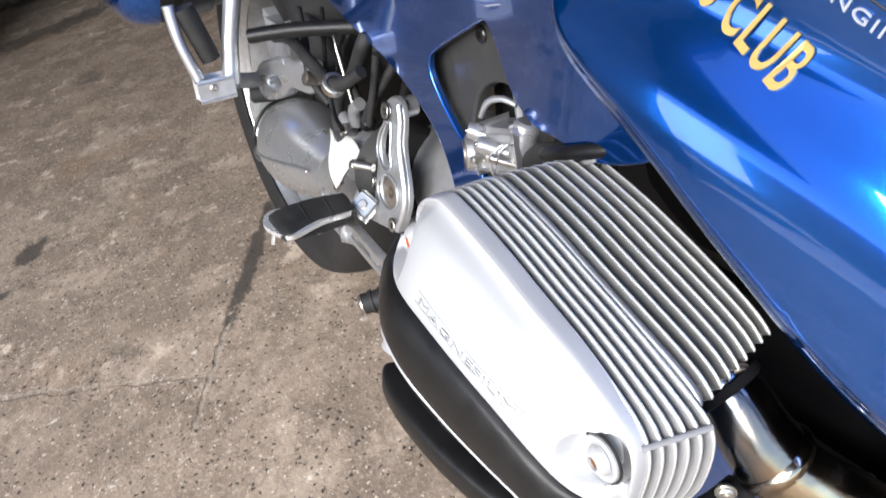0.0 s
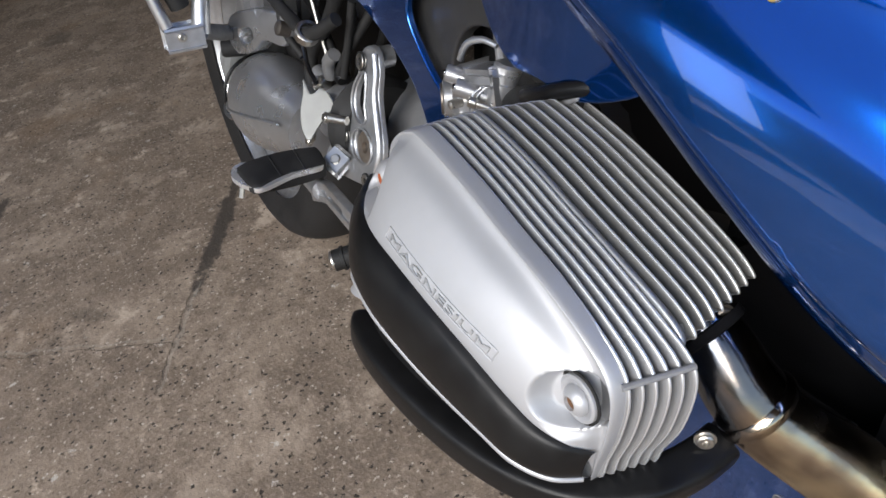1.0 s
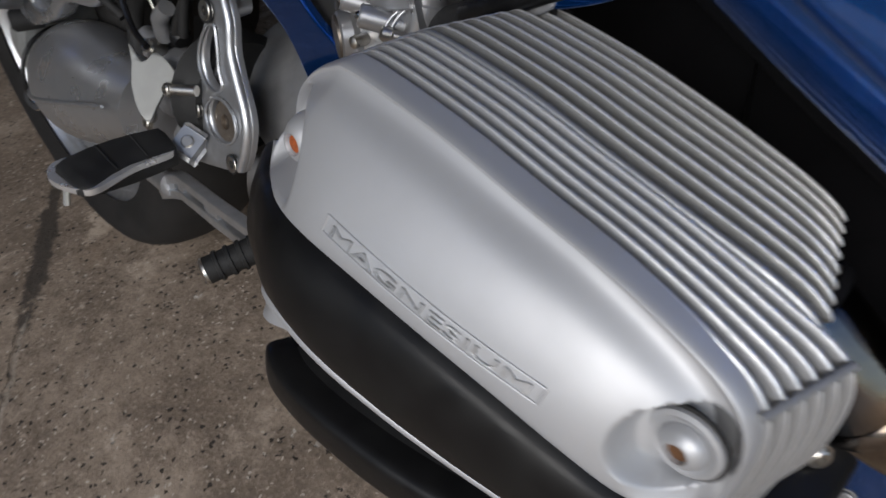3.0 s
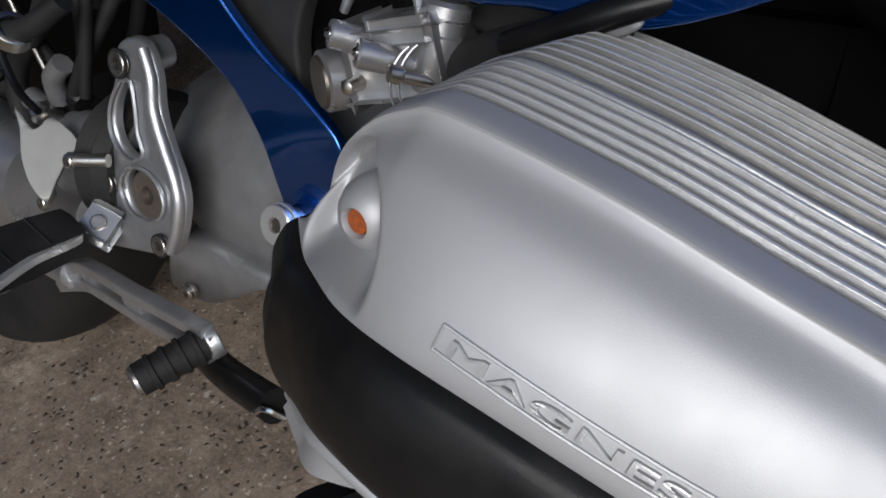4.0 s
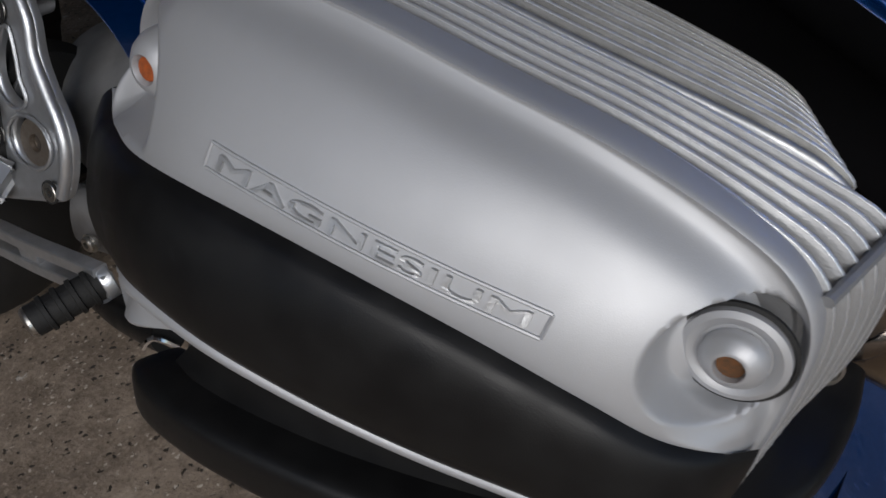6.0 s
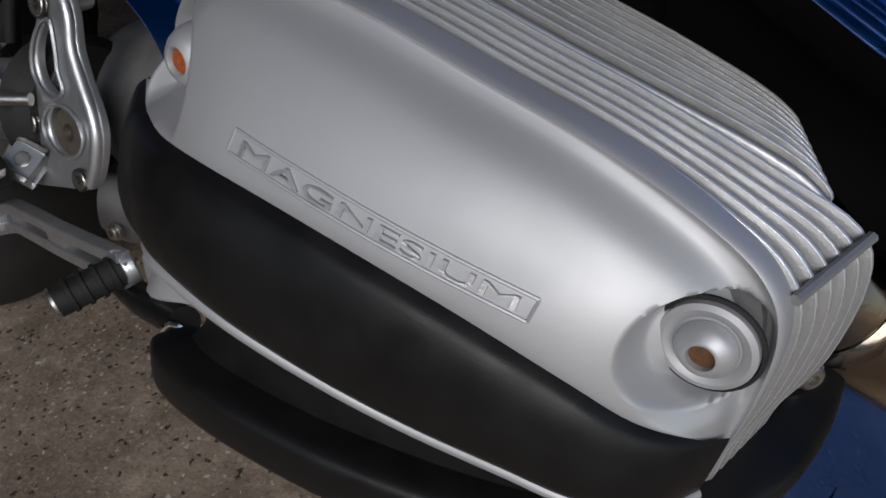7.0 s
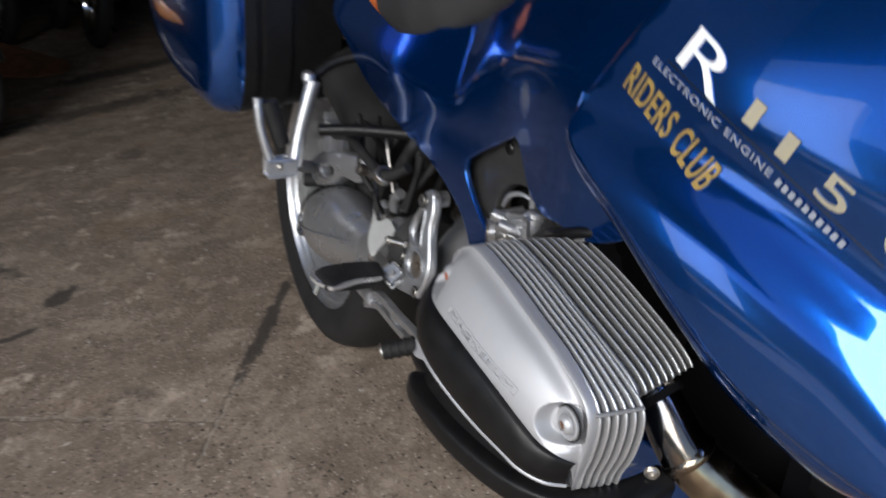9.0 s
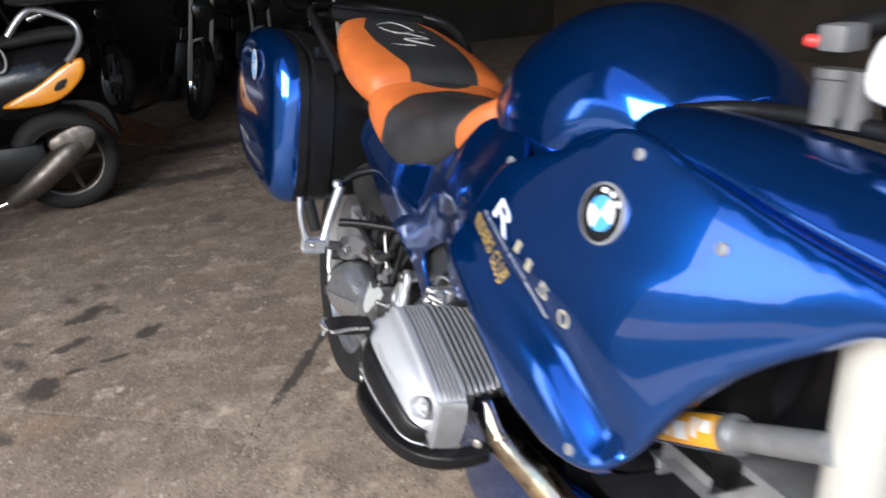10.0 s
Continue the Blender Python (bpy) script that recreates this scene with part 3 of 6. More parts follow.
# unseen wall, added to bound the daylight and darken reflections
slab("light_edge_wall", (-9.2, -4.2, 0), (-2.0, -4.0, 3.6), STREETWALL, "added unseen grey wall that bounds the daylight", "wall")
# three unseen walls, added to shape the pale and dark reflections in the paint
slab("reflected_plinth", (-9.5, -15.6, 0), (-5.2, -15.1, 1.0), GREYWALL, "unseen dark grey plinth added for the paint to reflect", "wall")
slab("reflected_pale_wall", (-9.5, -15.6, 1.0), (-5.2, -15.1, 6.1), FACADE, "unseen pale wall added for the paint to reflect", "wall")
slab("reflected_dark_wall", (-5.2, -15.6, 0), (14, -15.1, 4.6), GREYWALL, "unseen dark grey wall added for the paint to reflect", "wall")
# unseen pier, added to keep the area lamp off the far floor
slab("light_block_pier", (-2.2, -4.0, 0), (-2.0, -2.0, 3.6), STREETWALL, "added unseen grey pier that shades the far floor", "wall")
# unseen wall, added to keep open-end light from the far shed
slab("light_block_wall", (5.0, 1.0, 0), (5.2, 5.2, 3.6), WALL, "added unseen dark wall that keeps light out of the shed", "wall")
slab("ceiling", (-9.4, -1.5, 3.6), (4.2, 6.2, 3.7), ROOF, "dark sheet roof of the shed", "ceiling")

# ---- the motorcycle ----
bike = thing("motorcycle", B(-0.2, 0, 0), "blue touring motorcycle with silver boxer engine and orange-sided seat", "motorcycle")


def soft(t):
    t = min(1, max(0, t))
    return t * t * (3 - 2 * t)


def ring_curve(pts_, steps=10):
    return smooth_line([H(*q) for q in pts_], steps)


def resample(line_, k):
    d = [0.0]
    for a, b in zip(line_, line_[1:]):
        d.append(d[-1] + (b - a).length)
    out, j = [], 0
    for i in range(k):
        s = d[-1] * i / (k - 1)
        while j < len(d) - 2 and d[j + 1] < s:
            j += 1
        t = (s - d[j]) / max(d[j + 1] - d[j], 1e-9)
        out.append(line_[j].lerp(line_[j + 1], min(max(t, 0), 1)))
    return out


RIDGE = [(-0.2021, -0.0292, -0.015), (-0.1996, -0.0010, -0.015), (-0.1902, 0.0172, -0.015), (-0.1784, 0.0282, -0.015), (-0.1656, 0.0338, -0.015), (-0.1206, 0.0360, -0.015), (-0.0803, 0.0344, -0.015),
         (-0.0449, 0.0330, -0.0152), (-0.0136, 0.0279, -0.0158), (0.0048, 0.0209, -0.0163), (0.0146, 0.0080, -0.0165), (0.0188, -0.0154, -0.0163), (0.0195, -0.0391, -0.0158), (0.0198, -0.0570, -0.0146)]
SEAM = [(-0.2056, -0.0244, -0.0035), (-0.1945, -0.0261, 0.0059), (-0.1830, -0.0218, 0.0140), (-0.1669, -0.0178, 0.0223), (-0.1460, -0.0133, 0.0269), (-0.1154, -0.0116, 0.0265), (-0.0849, -0.0116, 0.0246),
        (-0.0547, -0.0134, 0.0210), (-0.0249, -0.0170, 0.0164), (-0.0057, -0.0218, 0.0104), (0.0087, -0.0236, 0.0018), (0.0176, -0.0262, -0.0094)]
LIP = [(-0.1865, -0.0780, 0.0125), (-0.1800, -0.0735, 0.0165), (-0.1720, -0.0675, 0.0215), (-0.1565, -0.0577, 0.0311), (-0.1237, -0.0557, 0.0345), (-0.0913, -0.0581, 0.0303), (-0.0594, -0.0579, 0.0250),
       (-0.0279, -0.0535, 0.0204), (-0.0071, -0.0513, 0.0162), (0.0103, -0.0485, 0.0064), (0.0192, -0.0478, -0.0084)]


def local(p):
    d = p - HO
    return d.dot(HA), d.dot(HV), d.dot(HL)


def cylinder_head():
    k = 250
    ridge, seam, lip = (resample(ring_curve(c), k) for c in (RIDGE, SEAM, LIP))
    rows_a = [0, 0.02, 0.04, 0.06, 0.08, 0.10, 0.12, 0.14, 0.16] + list(lin(0.19, 1.0, 54))

    def pocket(a, v, ca, cv, ra, rv, deep, soft=0.35):
        r = np.hypot((a - ca) / ra, (v - cv) / rv)
        t = np.clip((1 + soft / 2 - r) / soft, 0, 1)
        return deep * t * t * (3 - 2 * t)

    grid = []
    for i in range(k):
        s = i / (k - 1)
        body = math.sin(np.pi * min(max(s, 0), 1)) ** 0.45
        col = []
        for q in rows_a:
            p = ridge[i].lerp(seam[i], q)
            p = p + (HL * 0.62 + HV * 0.78) * ((0.0105 - 0.0045 * s) * body * (4 * q * (1 - q)) ** 0.8)
            bead = 0.0030 * math.exp(-((q - 0.045) / 0.042) ** 2) - 0.0034 * math.exp(-((q - 0.22) / 0.10) ** 2)
            p = p + HL * (bead * min(1, body * 1.3))
            a, v, l_ = local(p)
            keep = (1 - min(1, max(0, (q - 0.86) / 0.12)) ** 2) * min(1, max(0, (q - 0.07) / 0.12))
            p = p - HL * keep * (pocket(a, v, -0.0012, -0.0012, 0.0154, 0.0152, 0.0122, 0.20) + pocket(a, v, 0.004, -0.013, 0.009, 0.007, 0.003, 0.9) + pocket(a, v, -0.1800, -0.008, 0.0185, 0.021, 0.014, 0.30))
            col.append(p)
        grid.append(col)
    bm = bmesh.new()
    vs = [[bm.verts.new(p) for p in c] for c in grid]
    for a, b in zip(vs, vs[1:]):
        for j in range(len(rows_a) - 1):
            bm.faces.new((a[j], b[j], b[j + 1], a[j + 1]))
    # turn the rim inwards
    for a, b in zip(range(k - 1), range(1, k)):
        pa, pb = vs[a][0], vs[b][0]
        if a == 0:
            qa = bm.verts.new(pa.co - HL * 0.006)
        qb = bm.verts.new(pb.co - HL * 0.006)
        bm.faces.new((pa, pb, qb, qa))
        qa = qb
    cover = part("cylinder_head_cover", bm, CAST, bike, "silver cast cover with raised lettering", angle=60)
    flat = np.array([local(p) for c in grid for p in c])

    def height(a, v):
        d2 = (flat[:, 0] - a) ** 2 + (flat[:, 1] - v) ** 2
        j = np.argsort(d2)[:6]
        w = 1 / (d2[j] + 1e-8)
        return float((flat[j, 2] * w).sum() / w.sum())

    # black guard below the seam; its rear border runs in two lobes
    bm = bmesh.new()
    rows_b = list(lin(0, 1, 30))
    rear = resample(ring_curve([SEAM[0], (-0.2090, -0.0300, -0.0030), (-0.2105, -0.0390, -0.0005), (-0.2075, -0.0465, 0.0025), (-0.2083, -0.0540, 0.0035), (-0.2070, -0.0650, 0.0055), (-0.1985, -0.0740, 0.0090), LIP[0]]), 30)
    cols = [[p + HA * 0.004 - HL * 0.014 for p in rear]]
    for i in range(k):
        s = i / (k - 1)
        wrap = max(0, 1 - s / 0.17) ** 1.4
        c = []
        for j, q in enumerate(rows_b):
            fat = (4 * q * (1 - q)) ** 0.6
            ends = 0.35 + 0.65 * math.sin(np.pi * min(1, max(0, 0.06 + s * 0.94))) ** 0.6
            p = seam[i].lerp(lip[i], q) + (rear[j] - seam[0].lerp(lip[0], q)) * wrap
            c.append(p + (HL * 0.9 - HA * 0.5 * wrap) * (0.0085 * fat * ends * min(1, s / 0.05) + 0.0012 * min(1, q * 20)))
        cols.append(c)
    vs = [[bm.verts.new(p) for p in c] for c in cols]
    for a, b in zip(vs, vs[1:]):
        for j in range(len(rows_b) - 1):
            bm.faces.new((a[j], b[j], b[j + 1], a[j + 1]))
    part("lower_guard", bm, BLACKP, cover, "black plastic guard along the lower half")
    # bright lip, and the silver underside that it borders
    part("lip", tube([H(a, v - 0.001, l_ + 0.001) for a, v, l_ in LIP], [0.0020, 0.0030, 0.0034, 0.0030, 0.0026, 0.0024, 0.0022, 0.0022, 0.0020, 0.0018], 12, 8), CAST, cover, "bright metal lip")
    bm = bmesh.new()
    rings = []
    for drop, back, flank, out_ in ((0, 0, 0, 0), (0.003, 0.002, 0.004, 0.001), (0.004, 0.003, 0.009, 0.0005), (0.006, 0.007, 0.0145, 0.0035), (0.006, 0.010, 0.0165, 0.0025), (0.006, 0.014, 0.017, -0.004), (0.005, 0.045, 0.012, -0.04), (0.004, 0.07, 0.008, -0.065)):
        ring = []
        for a, v, l_ in LIP:
            rear_ = soft((-0.122 - a) / 0.030)
            ring.append(H(a + 0.02 * max(0, -out_ - 0.004) * rear_, v - drop * (1 - rear_) - flank * rear_ * (1 - 0.5 * soft((-0.174 - a) / 0.012)), l_ - back * (1 - rear_) + out_ * rear_))
        rings.append(smooth_line(ring, 8))
    skin(bm, rings, closed=False, cap=False)
    part("underside", bm, CAST, cover)
    # raised plate and letters
    u0, u1 = Vector((-0.1360, 0.0016)), Vector((-0.0396, 0.0004))
    du = (u1 - u0).normalized()
    dv = Vector((-du.y, du.x))

    def on_cover(u, v, lift):
        q = u0 + du * u - dv * v
        return H(q.x, q.y, height(q.x, q.y) + lift)

    length, tall = (u1 - u0).length, 0.0064
    bm = bmesh.new()
    for a0, a1 in (((0, 0), (length, 0)), ((length, 0), (length, tall)), ((length, tall), (0, tall)), ((0, tall), (0, 0))):
        pts_ = [on_cover(a0[0] + (a1[0] - a0[0]) * t, a0[1] + (a1[1] - a0[1]) * t, 0.0002) for t in lin(0, 1, 14)]
        tube_into(bm, pts_, 0.00055, 6, 1)
    part("plate_border", bm, CAST, cover)
    bm = lettering("MAGNESIUM", (0, 0, 0), (1, 0, 0), (0, 1, 0), 0.0040, 0.0009)
    far = max(v.co.x for v in bm.verts)
    near = min(v.co.x for v in bm.verts)
    for v in bm.verts:
        x = 0.004 + (v.co.x - near) / (far - near) * (length - 0.008)
        v.co = on_cover(x, tall - 0.0012 - v.co.y, 0.0001 + v.co.z * 0.9)
    part("lettering", bm, ALUDULL, cover, "raised letters", angle=20)
    # front screw in its pocket: seat, washers, dome with a rusty socket
    o = H(-0.0004, -0.0002, -0.0072)
    tip = (HL - HV * 0.02 - HA * 0.02).normalized()
    plug = part("cover_screw", lathe([(0, 0.0122), (0.0008, 0.0128), (0.0030, 0.0126), (0.0036, 0.0110), (0.0030, 0.0092), (0.0024, 0.0086), (0.0024, 0.0)], o, HL, 40), CAST, cover, "silver dished washer")
    o2 = H(-0.0002, -0.0004, -0.0046)
    part("screw_dome", lathe([(0, 0.0080), (0.0018, 0.0080), (0.0036, 0.0066), (0.0050, 0.0048), (0.0053, 0.0042), (0.0053, 0.0037), (0.0030, 0.0035), (0.0030, 0)], o2, tip, 36), CAST, plug)
    part("gasket", lathe([(0, 0.0142), (0.0010, 0.0142), (0.0014, 0.0132), (0.0, 0.0126)], H(-0.0004, -0.0002, -0.0066), HL, 40), RUBBER, plug)
    part("socket", lathe([(0, 0.0034), (0.0005, 0.0034), (0.0005, 0)], o2 + tip * 0.0032, tip, 14), DARKRUST, plug, "rusty hexagon socket")
    # rear screw, rusted
    o = H(-0.1748, -0.0008, -0.0012)
    ax_ = (HL * 0.93 - HA * 0.04 + HV * 0.06).normalized()
    rear = part("cover_screw", lathe([(-0.006, 0.0112), (0.001, 0.0114), (0.0045, 0.0107), (0.0080, 0.0088), (0.0103, 0.0064), (0.0110, 0.0046), (0.0098, 0.0039), (0.0085, 0.0037), (0.0085, 0)], o, ax_, 36), CAST, cover, "silver domed screw")
    part("socket", lathe([(0, 0.0037), (0.0008, 0.0035), (0.0008, 0)], o + ax_ * 0.0088, ax_, 14), RUST, rear, "orange rusted screw socket")

    # fins: plates along the head, ahead and inward of the cover
    def outline(l_, inset=0.0, inner=False):
        pts_ = []
        if inner:
            deep = max(0.0, -0.06 - l_)
            front = 0.009 - deep * 0.28
            pts_ = [(a, v - 0.13 * deep) for a, v, _ in RIDGE if a < -0.06] + [(front - 0.045, 0.0328 - 0.135 * deep), (front - 0.022, 0.0315 - 0.155 * deep), (front - 0.008, 0.0290 - 0.165 * deep), (front, 0.0240 - 0.155 * deep), (front - 0.0035, 0.0165 - 0.12 * deep), (front - 0.010, -0.005), (front - 0.012, -0.035), (front - 0.02, -0.055)]
        else:
            grow = max(0.0, (-0.015 - l_)) * 0.35
            for a, v, _ in RIDGE:
                w = min(1, max(0, (a + 0.035) / 0.035)) * (1 - 0.45 * min(1, max(0, (-0.02 - v) / 0.035)))
                pts_.append((a + grow * w, v + grow * 0.35 * min(1, max(0, (a + 0.02) / 0.02)) * (1 if v > 0.0 else 0)))
        pts_ += [(-0.02 if inner else 0.0, -0.062), (-0.10, -0.066), (-0.19, -0.062)]
        line_ = smooth_line([Vector((a, v, 0)) for a, v in pts_], 4, True)
        if inset:
            out = []
            for p, q, r in zip(line_[-1:] + line_[:-1], line_, line_[1:] + line_[:1]):
                t = (r - p).normalized()
                out.append(q + Vector((t.y, -t.x, 0)) * inset)
            line_ = out
        return [(p.x, p.y) for p in line_]

    def shrunk(l_, by, inner=False):
        o_ = outline(l_, 0.0, inner)
        ca, cv = (min(p[0] for p in o_) + max(p[0] for p in o_)) / 2, (min(p[1] for p in o_) + max(p[1] for p in o_)) / 2
        return [(ca + (a - ca) * (1 - by / 0.108), cv + (v - cv) * (1 - by / 0.049)) for a, v in o_]
    depths = [(-0.0200 - 0.0061 * i, False) for i in range(6)] + [(-0.0630 - 0.0097 * i, True) for i in range(8)]
    for l_, inner in depths:
        bm = bmesh.new()
        rings = []
        base_ = 0.0031 if inner else 0.0022
        for dl, ins in ((base_, 0.0080), (0.0013, 0.0022), (0.0009, 0.0005), (0.0, 0.0), (-0.0009, 0.0005), (-0.0013, 0.0022), (-base_, 0.0080)):
            rings.append([H(a, v, l_ + dl) for a, v in (outline(l_, ins, inner) if ins < 0.003 else shrunk(l_, ins, inner))])
        skin(bm, rings)
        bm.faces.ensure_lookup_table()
        # crest faces take the lighter colour that paints their highlight
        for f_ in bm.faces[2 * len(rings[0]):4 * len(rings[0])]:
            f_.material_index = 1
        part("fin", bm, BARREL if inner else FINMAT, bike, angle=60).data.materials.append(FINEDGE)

    bm = bmesh.new()
    skin(bm, [[H(a, v, -0.0158) for a, v in shrunk(-0.02, 0.0076)], [H(a, v, -0.054) for a, v in shrunk(-0.05, 0.0076)]])
    part("head_core", bm, FINMAT, bike)
    bm = bmesh.new()
    skin(bm, [[H(a, v, l_) for a, v in shrunk(l_, i_, True)] for l_, i_ in ((-0.0530, 0.0078), (-0.0585, 0.0076), (-0.08, 0.0076), (-0.10, 0.0076), (-0.138, 0.0076))])
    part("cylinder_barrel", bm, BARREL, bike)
    # rim where the head meets the barrel
    bm = bmesh.new()
    skin(bm, [[H(a, v, l_) for a, v in outline(-0.06, i_, True)] for l_, i_ in ((-0.0526, 0.0095), (-0.0528, 0.0014), (-0.0533, 0.0004), (-0.0542, 0.0001), (-0.0553, 0.0003), (-0.0572, 0.0022), (-0.0592, 0.0042), (-0.0600, 0.0095))])
    part("joint_rim", bm, ALUDULL, bike, angle=50)
    # the ledge across the front of the fins
    a, b = H(0.0110, 0.0165, -0.0165), H(0.0205, 0.0245, -0.0500)
    part("ledge", tube([a, b], [0.0017, 0.0017], 8, 1), FINMAT, bike)
    return cover


cylinder_head()


def guard_bar():
    path = [H(-0.163, -0.1165, 0.0195), H(-0.148, -0.113, 0.0245), H(-0.120, -0.108, 0.0260), H(-0.080, -0.102, 0.022), H(-0.040, -0.0945, 0.013), H(-0.008, -0.086, 0.001), H(0.017, -0.076, -0.016), H(0.033, -0.067, -0.042), H(0.038, -0.061, -0.070), H(0.037, -0.057, -0.092)]
    line_ = resample(smooth_line(path, 8), 60)
    rings = []
    for i, q in enumerate(line_):
        t = (line_[min(i + 1, 59)] - line_[max(i - 1, 0)]).normalized()
        up_ = (HV - t * HV.dot(t)).normalized()
        side = t.cross(up_)
        half = 0.0118 * (1 if i > 1 else (0.86, 0.97)[i])
        rings.append([q + side * (half * (abs(math.cos(w)) ** 0.45) * math.copysign(1, math.cos(w))) + up_ * (half * (abs(math.sin(w)) ** 0.45) * math.copysign(1, math.sin(w))) for w in lin(0, 2 * np.pi, 32, endpoint=False)])
    bm = bmesh.new()
    skin(bm, rings)
    bar = part("cylinder_guard", bm, BLACKP, bike, "black plastic bar under the cylinder", angle=50)
    top_ = resample(smooth_line([H(a, v - 0.006, l_ - 0.008) for a, v, l_ in [(-0.138, -0.0567, 0.0333)] + LIP[4:]], 8), 60)
    mid_ = resample(smooth_line([H(a, v - 0.014, l_ - 0.014) for a, v, l_ in [(-0.138, -0.0567, 0.0333)] + LIP[4:]], 8), 60)
    low_ = resample(smooth_line(path[:8], 8), 60)
    bm = bmesh.new()
    skin(bm, [top_, mid_, low_], closed=False, cap=False)
    part("web", bm, BLACKP, bar)
    part("strut", tube([H(-0.150, -0.108, 0.012), H(-0.160, -0.104, -0.01), H(-0.17, -0.095, -0.06)], 0.007, 10, 6), BLACKP, bar)
    part("strut", tube([H(0.036, -0.056, -0.09), H(0.02, -0.05, -0.14)], 0.008, 10, 4), BLACKP, bar)
    screw_head(B(0.1213, 0.2686, 0.4472), RIGHT * 0.7 + FWD * 0.8, 0.0048, STEEL, bar)


guard_bar()


def exhaust():
    path = [B(0.082, 0.250, 0.500), B(0.099, 0.246, 0.488), B(0.1254, 0.2352, 0.4558), B(0.1644, 0.1998, 0.4181), B(0.205, 0.163, 0.372), B(0.232, 0.130, 0.318), B(0.235, 0.10, 0.26), B(0.20, 0.08, 0.21), B(0.1, 0.05, 0.19)]
    pipe = part("exhaust_pipe", tube(path, [0.0170, 0.0190, 0.0228, 0.0245, 0.0252, 0.0256, 0.0258, 0.0258, 0.0258], 32, 8), HEATED, bike, "bronze heat-tinted exhaust pipe")
    d = (path[3] - path[1]).normalized()
    part("clamp", lathe([(-0.004, 0.0228), (-0.002, 0.0243), (0.000, 0.0248), (0.002, 0.0246), (0.005, 0.0230)], path[2] - d * 0.002, d, 32), HEATED, pipe)
    d2 = (path[1] - path[0]).normalized()
    # flange blackened: the shade at the port is in its colour
    flange = part("flange", lathe([(-0.004, 0.017), (-0.003, 0.0225), (0.002, 0.0225), (0.003, 0.021), (0.003, 0.017), (-0.004, 0.017)], path[1] - d2 * 0.006, d2, 28, cap=False), MATTE, pipe)
    screw_head(B(0.100, 0.246, 0.507), RIGHT * 0.5 + FWD * 0.9, 0.0050, SOOTY, flange)


exhaust()


def throttle_body():
    """Cast block with a round cap, two bosses, a wire clip and an upright stub, over the cylinder."""
    def T(x, s, h):
        return B(x + 0.014, s + 0.010, h + 0.0045)
    ax_ = (FWD * 0.46 + UPB * 0.02 - RIGHT * 0.84).normalized()
    fx = (FWD * 0.96 + UPB * 0.20 - RIGHT * 0.16).normalized()
    fy = (RIGHT - fx * RIGHT.dot(fx)).normalized()
    fz = fx.cross(fy) * -1 if fx.cross(fy).dot(UPB) < 0 else fx.cross(fy)
    o = T(-0.207, 0.226, 0.521)
    t = part("throttle_body", box_into(box(T(-0.170, 0.203, 0.534), (0.024, 0.016, 0.016), (fx, fy, fz), 0.005), T(-0.168, 0.208, 0.549), (0.014, 0.011, 0.006), (fx, fy, fz), 0.002), DULLCAST, bike, "silver cast throttle body")
    c = part("cap", lathe([(0, 0.0), (0, 0.0128), (0.001, 0.0146), (0.009, 0.0150), (0.010, 0.0138), (0.014, 0.0135), (0.016, 0.0150), (0.034, 0.0150)], o, ax_, 36), DULLCAST, t)
    part("cap_face", lathe([(-0.0015, 0), (-0.0015, 0.0122), (0.0002, 0.0128)], o, ax_, 32), SOOTY, c, "dark cap face")
    out = (RIGHT * 0.70 - FWD * 0.62 + UPB * 0.30).normalized()
    for q in ((-0.196, 0.228, 0.546), (-0.178, 0.231, 0.541)):
        boss = part("boss", lathe([(-0.034, 0.0066), (0, 0.0066), (0.001, 0.0058), (0.001, 0.0042), (-0.002, 0.0040), (-0.002, 0)], T(*q), out, 22), DULLCAST, t)
        part("pin", lathe([(-0.003, 0.0030), (0.0015, 0.0030), (0.003, 0.0016), (0.003, 0)], T(*q), out, 12), CHROME, boss)
    bm = bmesh.new()
    for k in (0, 1):
        tube_into(bm, [T(-0.150, 0.214, 0.528) + ax_ * (0.004 * k) + UPB * (0.0205 * math.sin(q)) + (RIGHT * 0.80 - FWD * 0.58) * (0.0205 * math.cos(q)) for q in lin(-0.5, 1.0, 9)], 0.0008, 8, 3)
    part("wire_clip", bm, ALU, t)
    part("return_lever", tube([T(-0.200, 0.214, 0.552), T(-0.192, 0.212, 0.566), T(-0.178, 0.208, 0.572), T(-0.164, 0.204, 0.570)], [0.0022, 0.0030, 0.0026, 0.0020], 10, 5), ALU, t)
    part("joint_seam", lathe([(-0.001, 0.0164), (0.001, 0.0164)], o + ax_ * 0.036, ax_, 28), BLACKP, t)
    part("idle_screw", lathe([(-0.014, 0.0030), (0, 0.0030), (0.001, 0.0042), (0.006, 0.0042), (0.007, 0.003), (0.007, 0)], T(-0.158, 0.226, 0.533), out, 14), STEEL, t)
    part("screw", lathe([(-0.006, 0.0036), (0.004, 0.0036), (0.005, 0.002)], T(-0.186, 0.228, 0.524), RIGHT, 10), STEEL, t)
    up_ = (UPB * 0.95 + FWD * 0.1 - RIGHT * 0.2).normalized()
    part("intake_stub", lathe([(-0.022, 0.009), (-0.018, 0.0108), (0.003, 0.0108), (0.004, 0.0100), (0.010, 0.0100), (0.011, 0.0110), (0.016, 0.0110), (0.018, 0.0090), (0.018, 0)], B(-0.138, 0.216, 0.548), up_, 30), DULLCAST, t)
    part("post", box(B(-0.155, 0.202, 0.568), (0.004, 0.006, 0.016), (fx, fy, fz), 0.002), DULLCAST, t)
